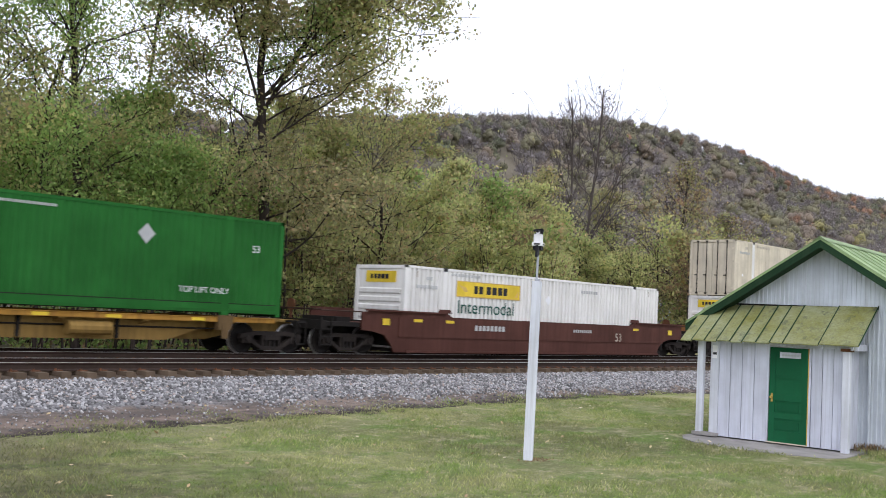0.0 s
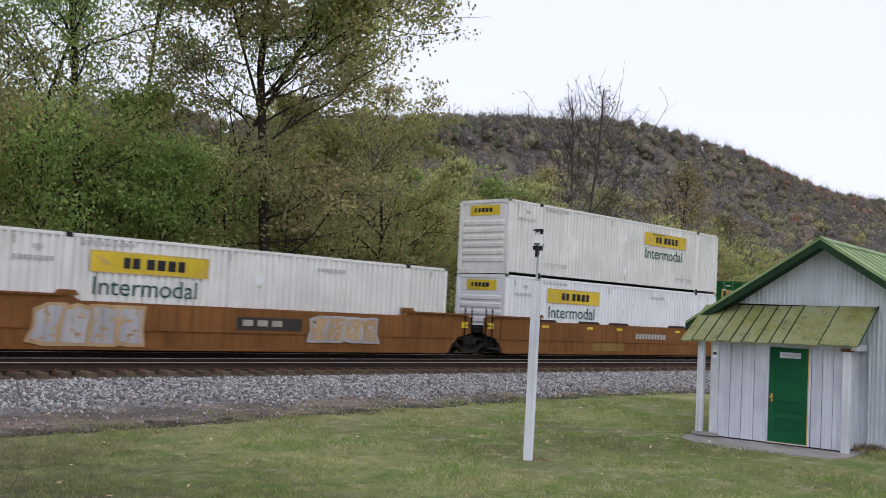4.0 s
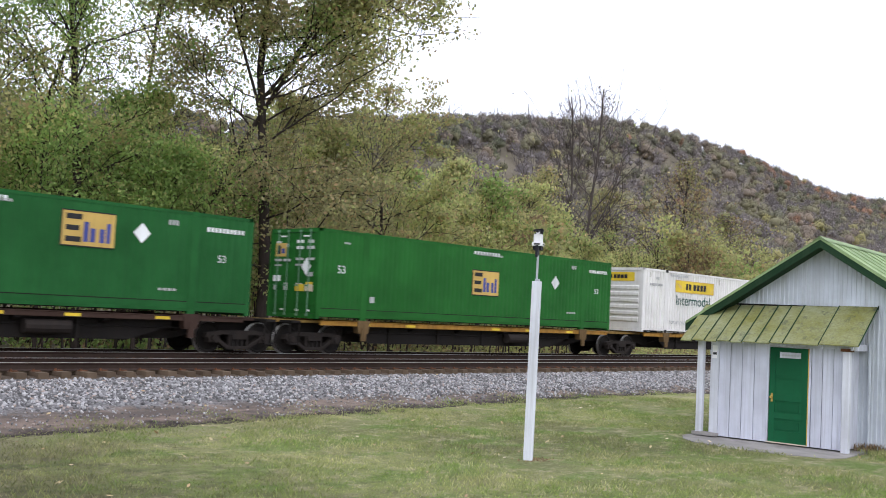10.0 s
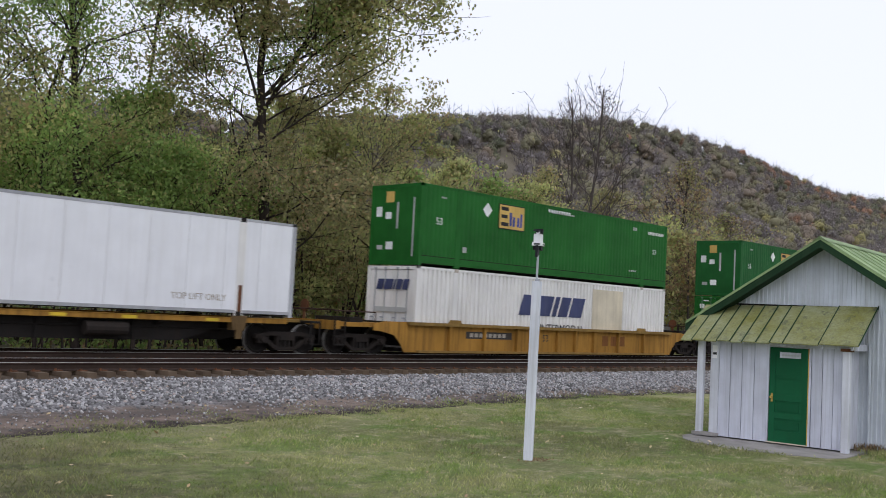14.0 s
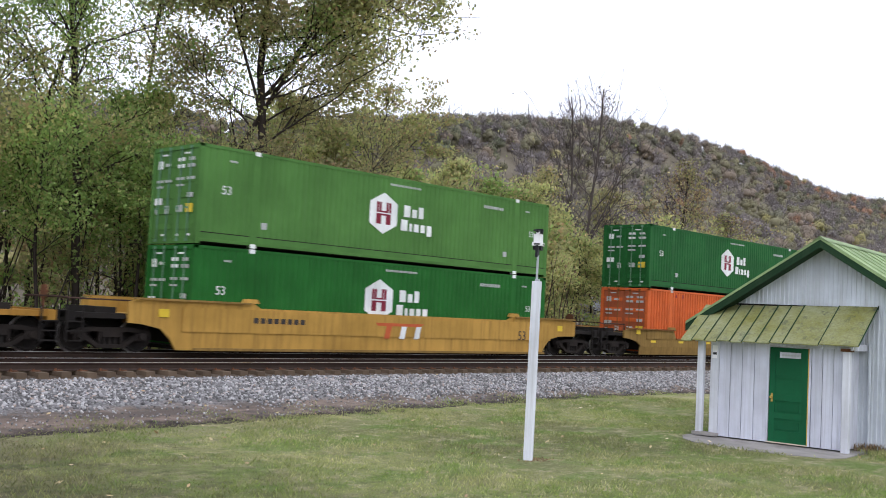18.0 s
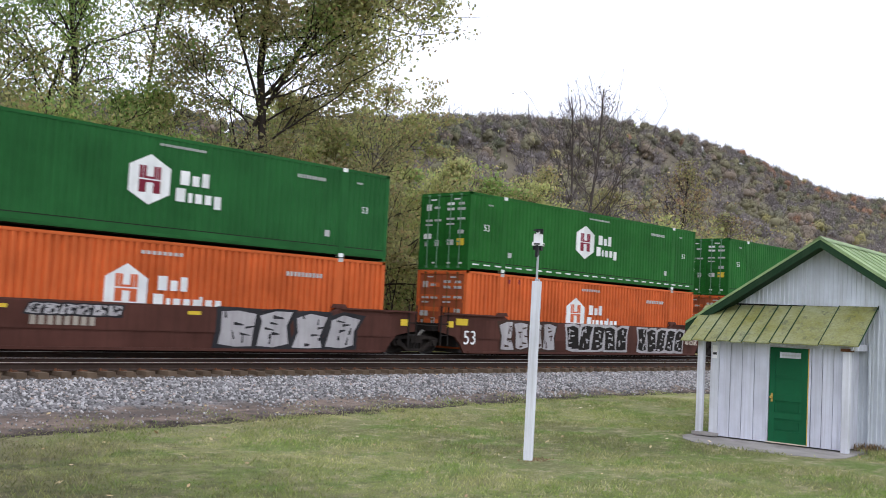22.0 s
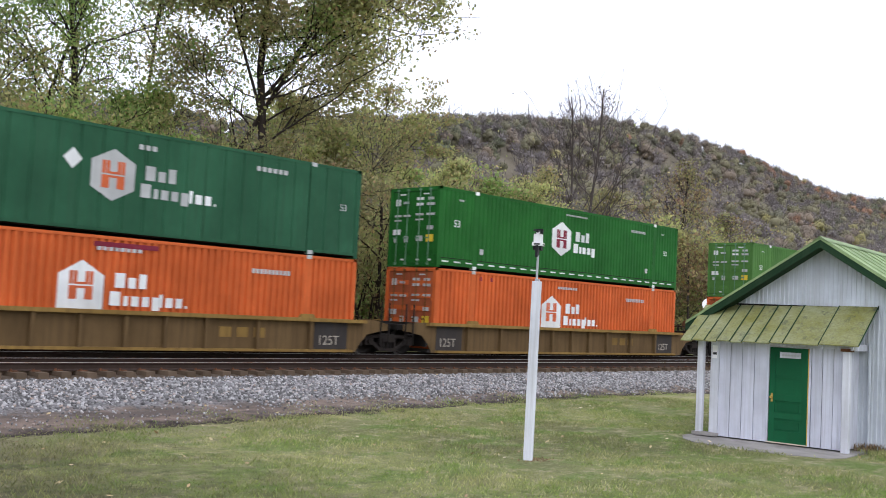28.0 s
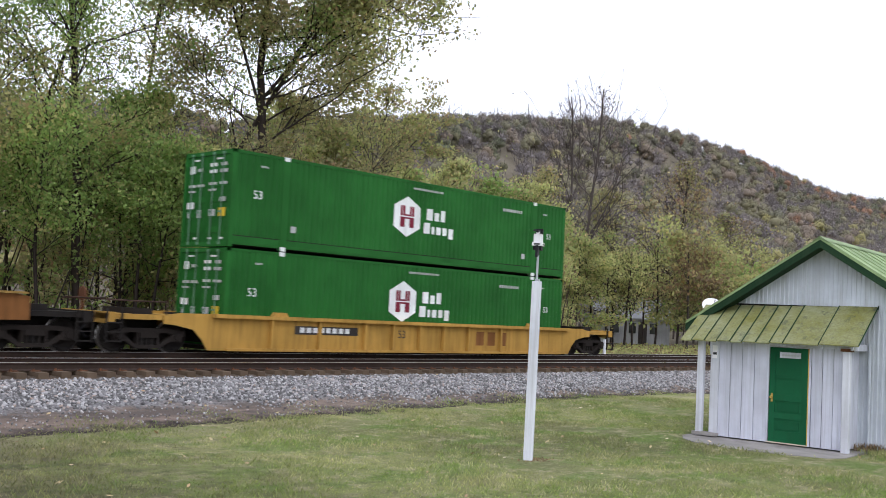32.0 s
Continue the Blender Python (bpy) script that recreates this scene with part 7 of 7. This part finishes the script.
# the train, from its leading car on; x is where the container starts, at 16 s
spine_car(-222.4, GOLD_CAR, "dirty yellow spine car under a green container", "end", "end", 4.2, 2.4, YELLOW_CAR, True)
c = container(GREEN, -222.4, 2.0, "shallow", "doors", None, "green steel container on a spine car")
mark_numbers(c, MARK_WHITE, False)
put(c, "placard", once("diamond", lambda: Shape().plate([(-0.26, 0), (0, -0.28), (0.26, 0), (0, 0.28)], 0)), MARK_PALE, 11.5, 2.16, 0, "grey diamond placard")
put(c, "lettering", text_mesh("TOP LIFT ONLY", 0.24), MARK_WHITE, 12.6, 0.62)
put(c, "number", text_mesh("53", 0.3), MARK_WHITE, 15.0, 1.9)

w = well_car(-201.0, MAROON_CAR, "smooth", "maroon well car carrying one white container")
code(w, 3.55, 0.92, 8, 1.75, 0.19, MARK_PALE)
code(w, 9.6, 0.98, 9, 1.3, 0.12, MARK_PALE)
lettered(w, 12.6, 0.66, "53", 0.5, MARK_GREY)
for x in (0.6, 2.2, 14.2):
    reflector(w, x, 1.2)
jbh_box(-201.0, 1.09, "white corrugated container alone in a well car")

w = well_car(-177.7, ORANGE_CAR, "smooth", "brown-orange well car with beige graffiti", "end", "joint", 3.0)
code(w, 4.55, 0.80, 10, 2.3, 0.22, MARK_PALE)
lettered(w, 0.9, 0.62, "53", 0.55, DARK_PANEL)
for x in (0.55, 3.9, 6.8, 14.0):
    reflector(w, x, 1.18)
part("repainted_patch", box(6.6 - HALF, 9.0 - HALF, -1.406, -1.40, 0.24, 0.58), GOLD_CAR, w, "lighter repainted patch")
spray(w, 3, 10.4, 14.8, 0.24, 1.32, SPRAY_TAN, 5, SPINE_BROWN)
jbh_box(-177.7, 1.09, "white corrugated container low in a well car")
panelled_box(CREAM, -177.7, 4.02, "dirty cream panelled container stacked on another", 9.8, "black_rods", CREAM)

w = well_car(-158.6, ORANGE_CAR, "smooth", "brown-orange well car with pale graffiti", "joint", "joint", 3.2)
spray(w, 8, 1.1, 4.2, 0.22, 1.25, SPRAY_SILVER, 4, SPRAY_TAN)
spray(w, 9, 9.9, 12.8, 0.42, 1.2, SPRAY_TAN, 4, SPRAY_SILVER)
part("dark_patch", box(7.2 - HALF, 9.6 - HALF, -1.436, -1.43, 0.72, 1.1), DARK_PANEL, w, "dark stencil patch")
code(w, 7.4, 0.84, 3, 1.6, 0.18, MARK_GREY, -1.44)
jbh_box(-158.6, 1.09, "white corrugated container alone in a well car")

w = well_car(-139.2, ORANGE_CAR, "smooth", "brown-orange well car with white number", "joint", "end", 3.0)
code(w, 8.9, 0.80, 10, 2.5, 0.22, MARK_PALE)
for x in (2.4, 5.4, 7.6, 12.4):
    part("rust_cap", once("rust_cap", lambda: Shape().prism([(-0.75, 1.36), (0.75, 1.36), (0.6, 1.45), (-0.6, 1.45)], -1.42, -1.33, "y")), SPINE_BROWN, w, m=pose(x - HALF, 0, 0))
    reflector(w, x, 1.18)
part("repainted_patch", box(5.6 - HALF, 8.0 - HALF, -1.406, -1.40, 0.24, 0.58), GOLD_CAR, w, "lighter repainted patch")
jbh_box(-139.2, 1.09, "white corrugated container low in a well car", colour=BRIGHT)
jbh_box(-139.2, 4.02, "off-white corrugated container stacked on another", 9.5)

spine_car(-118.3, SPINE_BROWN, "dark brown spine car under a green container", "end", "joint", 4.0, 1.55)
emp_box(GREEN_DEEP, -118.3, 2.0, (6.25, 0.73), "green steel container with ochre emblem on a spine car", tall=1.5)
e = spine_car(-100.6, SPINE_BROWN, "empty dark brown spine car with a folded trailer hitch", "joint", "joint", 1.55, 1.55, None, True)
part("deep_plate", Shape().prism([(0.4 - HALF, 0.40), (5.2 - HALF, 0.40), (6.4 - HALF, 0.70), (6.4 - HALF, 0.86), (0.4 - HALF, 0.86)], -1.32, -1.28, "y"), SPINE_BROWN, e, "deep brown side plate")
h = part("trailer_hitch", Shape().box(-0.35 - HALF + 0.3, 0.55 - HALF + 0.3, -0.45, 0.45, 1.90, 2.0).tube((0.25 - HALF, -0.35, 1.92), (0.15 - HALF, -0.4, 1.06), 0.06).tube((0.25 - HALF, 0.35, 1.92), (0.15 - HALF, 0.4, 1.06), 0.06), STEEL_DARK, e, "dark fold-down trailer hitch")
part("hitch_strut", Shape().tube((0.35 - HALF, -0.3, 1.75), (2.2 - HALF, -0.35, 1.08), 0.07).tube((0.35 - HALF, 0.3, 1.75), (2.2 - HALF, 0.35, 1.08), 0.07), RUST, h)
spine_car(-82.9, SPINE_BROWN, "dark brown spine car under a green container", "joint", "end", 1.55, 2.3)
emp_box(GREEN_DEEP, -82.9, 2.0, (10.2, 1.63), "dark green steel container with ochre emblem on a spine car", diamond=(12.5, 2.15), line=7.35)
spine_car(-64.2, GOLD_CAR, "yellow-edged spine car under a bright green container", "end", "joint", 2.3, 2.6, YELLOW_CAR)
emp_box(GREEN, -64.2, 2.0, (7.25, 1.10), "bright green steel container with ochre emblem on a spine car", diamond=(12.25, 1.83), line=7.3)
spine_car(-45.5, GOLD_CAR, "yellow-edged spine car under a white container", "joint", "joint", 2.6, 4.3, YELLOW_CAR)
jbh_box(-45.5, 2.0, "white corrugated container on a spine car", 2.75)
spine_car(-25.0, GOLD_CAR, "yellow-edged spine car under a smooth white container", "joint", "end", 4.3, 2.6, YELLOW_CAR)
c = panelled_box(BRIGHT, -25.0, 2.0, "smooth bright white panelled container on a spine car", 2.8, "plain", ALUMINIUM)
p = part("name_panel", box(-HALF + 0.008, -HALF + 0.015, -1.14, 1.14, 2.0, 2.5), MARK_YELLOW, c, "yellow name panel")
part("lettering", Shape().box(-HALF + 0.004, -HALF + 0.008, -0.7, 0.45, 2.13, 2.36), MARK_BLACK, p)
part("document_box", box(-HALF - 0.03, -HALF + 0.015, -0.9, -0.5, 0.55, 1.25, c=0.01), ALUMINIUM, c, "grey document box")

w = well_car(-3.5, YELLOW_CAR, "ribbed", "yellow ribbed well car with two containers", chord=GOLD_CAR)
part("dark_patch", box(2.6 - HALF, 5.2 - HALF, -1.352, -1.346, 0.62, 0.88), DARK_PANEL, w, "dark stencil patch")
code(w, 2.8, 0.68, 8, 2.1, 0.14, MARK_GREY, -1.358)
lettered(w, 7.1, 0.58, "53", 0.38, DARK_PANEL, -1.35)
code(w, 11.2, 0.45, 3, 1.9, 0.42, ORANGE_CAR, -1.35)
t = container(WHITE, -3.5, 1.09, "fine", "rods", MARK_GREY, "white corrugated container low in a yellow well car")
put(t, "logo", once("slant_name", lambda: blocks([0.82, 1.02, 0.28, 0.62, 0.85], 0.80, 0.12, 0.28)), MARK_NAVY, 5.6, 1.38, 0, "navy slanted block lettering")
put(t, "lettering", fit_text("INTERMODAL", 2.95, 0.34), MARK_BLACK, 6.96, 0.72)
put(t, "repaired_panel", box(0, 2.25, -0.004, 0, 0.2, 2.62), PANEL_CREAM, 10.45, 0.0, 0, "cream repaired panel")
for y0, y1 in ((0.42, 0.75), (-0.06, 0.36), (-0.20, -0.12), (-0.52, -0.26), (-0.86, -0.58)):
    part("logo", Shape().add([(-HALF - 0.03, y, z) for y, z in ((y1, 2.05), (y0, 2.05), (y0 - 0.1, 2.42), (y1 - 0.1, 2.42))] + [(-HALF - 0.034, y, z) for y, z in ((y1, 2.05), (y0, 2.05), (y0 - 0.1, 2.42), (y1 - 0.1, 2.42))], [(0, 1, 2, 3), (7, 6, 5, 4), (0, 4, 5, 1), (1, 5, 6, 2), (2, 6, 7, 3), (3, 7, 4, 0)]), MARK_NAVY, t, "navy slanted block lettering")
part("grey_patch", box(-HALF - 0.034, -HALF - 0.03, -0.9, 0.8, 1.25, 1.42), MARK_PALE, t)
emp_box(GREEN, -3.5, 4.02, (4.18, 1.68), "green steel container with ochre emblem stacked on a white one", "plain", diamond=(3.52, 2.3), line=7.2)

w = well_car(19.85, YELLOW_CAR, "ribbed", "yellow ribbed well car with two green containers", chord=YELLOW_CLEAN)
part("dark_patch", box(2.6 - HALF, 4.4 - HALF, -1.352, -1.346, 0.62, 0.88), DARK_PANEL, w)
code(w, 10.6, 0.35, 3, 1.9, 0.5, ORANGE_CAR, -1.35)
lettered(w, 7.1, 0.58, "53", 0.38, GOLD_CAR, -1.35)
hub_box(GREEN, 19.85, 1.09, "bright green container low in a yellow well car")
emp_box(GREEN_DEEP, 19.85, 4.02, (4.55, 1.65), "dark green container with ochre emblem stacked on another", "plain", diamond=(3.6, 2.3), line=7.3)

w = well_car(43.55, YELLOW_CLEAN, "smooth", "clean yellow smooth-sided well car", chord=GOLD_CAR)
code(w, 2.1, 0.92, 8, 2.0, 0.16, DARK_PANEL)
part("emblem_bar", Shape().plate([(7.1 - HALF, 0.98), (9.0 - HALF, 0.98), (9.3 - HALF, 1.08), (7.0 - HALF, 1.08)], -1.432), MARK_ORANGE, w, "orange emblem bar")
for x, mt in ((7.4, MARK_ORANGE), (8.1, MARK_WHITE), (8.8, MARK_WHITE)):
    part("emblem_bar", Shape().plate([(x - HALF, 0.56), (x + 0.24 - HALF, 0.56), (x + 0.34 - HALF, 0.98), (x + 0.1 - HALF, 0.98)], -1.432), mt, w)
lettered(w, 14.4, 0.62, "53", 0.5, DARK_PANEL)
hub_box(GREEN, 43.55, 1.09, "green container low in a yellow well car")
hub_box(GREEN_PALE, 43.55, 4.02, "faded light green container stacked on another")

w = well_car(67.25, GOLD_CAR, "smooth", "tan-gold well car with yellow reflectors", chord=ORANGE_CAR, low=True)
for x in (0.4, 2.8, 5.3, 7.8, 10.4, 13.0, 15.6):
    reflector(w, x, 0.70, -1.402)
orange_box(67.25, False)
hub_box(GREEN_DEEP, 67.25, 4.02, "dark green container stacked on an orange one")

w = well_car(91.0, MAROON_CAR, "smooth", "maroon well car covered in silver graffiti", "end", "joint", 3.6)
lettered(w, 0.45, 0.42, "53", 0.75, MARK_WHITE)
code(w, 4.1, 0.72, 8, 1.8, 0.24, MARK_GREY)
spray(w, 12, 9.6, 15.0, 0.16, 1.34, SPRAY_SILVER, 4)
spray(w, 14, 4.0, 6.6, 0.98, 1.28, SPRAY_SILVER, 6)
reflector(w, -0.6, 0.98, w=0.6, h=0.26)
for x in (3.3, 6.2, 8.8, 13.8):
    reflector(w, x, 1.16)
orange_box(91.0)
hub_box(GREEN_DEEP, 91.0, 4.02, "dark green container stacked on an orange one")

w = well_car(111.25, MAROON_CAR, "smooth", "maroon well car covered in silver graffiti", "joint", "joint", 3.4)
lettered(w, -0.2, 0.42, "53", 0.72, MARK_WHITE)
spray(w, 22, 1.8, 5.3, 0.2, 1.34, SPRAY_SILVER, 4, SPINE_BROWN)
spray(w, 23, 6.0, 10.4, 0.24, 1.32, STEEL_DARK, 5, SPRAY_SILVER)
spray(w, 24, 11.2, 15.1, 0.2, 1.28, STEEL_DARK, 5, SPRAY_SILVER)
spray(w, 25, 15.3, 16.4, 0.55, 1.1, MARK_GREY, 3, MAROON_CAR)
reflector(w, -0.3, 1.22, w=0.62, h=0.24)
orange_box(111.25)
hub_box(GREEN, 111.25, 4.02, "bright green container stacked on an orange one", dashes=True)

w = well_car(130.8, MAROON_CAR, "smooth", "maroon well car with turquoise graffiti", "joint", "end", 3.4)
lettered(w, 0.05, 0.42, "53", 0.72, MARK_WHITE)
spray(w, 32, 2.3, 6.0, 0.2, 1.34, SPRAY_TEAL, 4)
spray(w, 33, 6.1, 7.0, 0.45, 1.2, SPRAY_TEAL, 1)
code(w, 11.4, 0.72, 9, 2.1, 0.22, MARK_PALE)
reflector(w, 0.1, 1.12, w=0.42, h=0.26)
for x in (6.9, 8.3, 10.6, 13.4):
    reflector(w, x, 1.1)
orange_box(130.8)
hub_box(GREEN, 130.8, 4.02, "green container stacked on an orange one")

for x, left, right, panel, stripe, words in ((154.5, "end", "joint", False, None, ""), (174.2, "joint", "joint", True, MARK_RED, "125T"), (194.1, "joint", "end", True, None, "125T")):
    w = well_car(x, BROWN_CAR, "ribbed", "dirty tan ribbed well car with two containers", left, right, 3.6, chord=GOLD_CAR)
    if panel:
        for px in (0.1, 14.5):
            p = part("stencil_panel", box(px - HALF, px + 1.35 - HALF, -1.354, -1.346, 0.18, 1.03), DARK_PANEL, w, "dark stencil panel")
            part("lettering", text_mesh(words, 0.42), MARK_GREY, p, m=pose(px + 0.14 - HALF, -1.358, 0.32))
    code(w, 11.0, 0.5, 3, 1.8, 0.3, GOLD_CAR, -1.35)
    orange_box(x, True, stripe)
hub_box(GREEN, 154.5, 4.02, "bright green container stacked on an orange one", dashes=True)
t = container(GREEN_OLD, 174.2, 4.02, "wide", "plain", MARK_PALE, "dull green wide-ribbed container stacked on an orange one")
mark_hub(t, 1.6, 7.4, MARK_ORANGE, MARK_PALE)
put(t, "lettering", once("word_c2", lambda: word([(0.1, 0, 0.36), (0.22, 0, 0.27), (0.2, 0, 0.27), (0.07, 0, 0.07)])), MARK_WHITE, 9.75, 1.1)
put(t, "number", text_mesh("53", 0.34), MARK_PALE, 1.05, 1.55)
put(t, "number", text_mesh("53", 0.3), MARK_PALE, 15.3, 1.5)
put(t, "placard", once("diamond", lambda: Shape().plate([(-0.26, 0), (0, -0.28), (0.26, 0), (0, 0.28)], 0)), MARK_WHITE, 6.25, 1.9, 0, "white diamond placard")
for x, z, n in ((8.1, 2.4, 3), (12.0, 2.35, 6), (2.0, 2.5, 3)):
    put(t, "small_writing", bar_of(n, n * 0.2, 0.14), MARK_PALE, x, z)
for y, zz, wd, hh, mt in [(-0.95, 2.3, 0.4, 0.34, MARK_PALE), (0.55, 2.35, 0.34, 0.34, MARK_OCHRE), (0.35, 1.6, 0.34, 0.46, MARK_WHITE), (0.8, 1.5, 0.2, 0.7, MARK_PALE), (-0.85, 0.5, 0.34, 0.36, MARK_WHITE), (0.7, 0.6, 0.3, 0.34, MARK_PALE)]:
    part("label", box(-HALF + 0.008, -HALF + 0.012, y - wd / 2, y + wd / 2, zz, zz + hh), mt, t)
hub_box(GREEN, 194.1, 4.02, "bright green container stacked on an orange one", dashes=True)

w = well_car(217.8, ORANGE_CAR, "smooth", "brown-orange smooth-sided well car", chord=GOLD_CAR)
lettered(w, 0.1, 0.42, "53", 0.6, MAROON_CAR)
part("dark_patch", box(3.2 - HALF, 6.4 - HALF, -1.436, -1.43, 0.72, 0.98), DARK_PANEL, w, "dark stencil patch")
code(w, 3.35, 0.78, 9, 2.9, 0.16, MARK_GREY, -1.44)
part("dark_patch", box(10.2 - HALF, 12.8 - HALF, -1.436, -1.43, 0.56, 1.06), DARK_PANEL, w, "dark name panel with three pale bars")
code(w, 10.4, 0.66, 3, 2.3, 0.3, MARK_PALE, -1.44)
for x in (-0.9, 2.4, 9.4, 14.6):
    reflector(w, x, 1.05)
orange_box(217.8, True, ORANGE_CAR)
hub_box(GREEN_PALE, 217.8, 4.02, "faded light green container stacked on an orange one")

w = well_car(241.65, YELLOW_CLEAN, "ribbed", "yellow ribbed well car at the train's end")
part("dark_patch", box(2.6 - HALF, 5.2 - HALF, -1.352, -1.346, 0.62, 0.88), DARK_PANEL, w, "dark stencil patch")
code(w, 2.8, 0.68, 8, 2.1, 0.16, MARK_WHITE, -1.358)
lettered(w, 7.0, 0.58, "53", 0.38, DARK_PANEL, -1.35)
code(w, 11.0, 0.38, 3, 1.9, 0.5, ORANGE_CAR, -1.35)
hub_box(GREEN, 241.65, 1.09, "green container low in a yellow well car")
hub_box(GREEN, 241.65, 4.02, "green container stacked on a like one")


# ---- what moves ----
# seconds, and metres by which the train lags behind its even speed
PACE = [(0, 0), (1, 0.05), (2, -0.1), (3, -0.25), (5, -0.12), (8, 0), (16, 0), (20, -0.05), (21, -0.2), (22, 0.2), (23, 0.03), (24, 0), (32, 0)]


def motions():
    """The whole train rolls by at one speed, towards smaller x; its wheels turn."""
    for ob, x, z in moving:
        walk(ob, [(t, pose(x - SPEED * (t - 16) + d, TRAIN_Y, z)) for t, d in PACE])
    turn = math.degrees(SPEED / FPS / R_WHEEL)
    first = {}
    for ob, k, x in wheels:
        if k not in first:
            walk(ob, [(i / FPS, pose(x, 0, R_WHEEL, 0, -turn * i, 0)) for i in range(32 * FPS + 1)])
            first[k] = ob.animation_data
        else:
            ob.rotation_mode = "QUATERNION"
            keys = ob.animation_data_create()
            keys.action = first[k].action
            keys.action_slot = first[k].action_slot


motions()
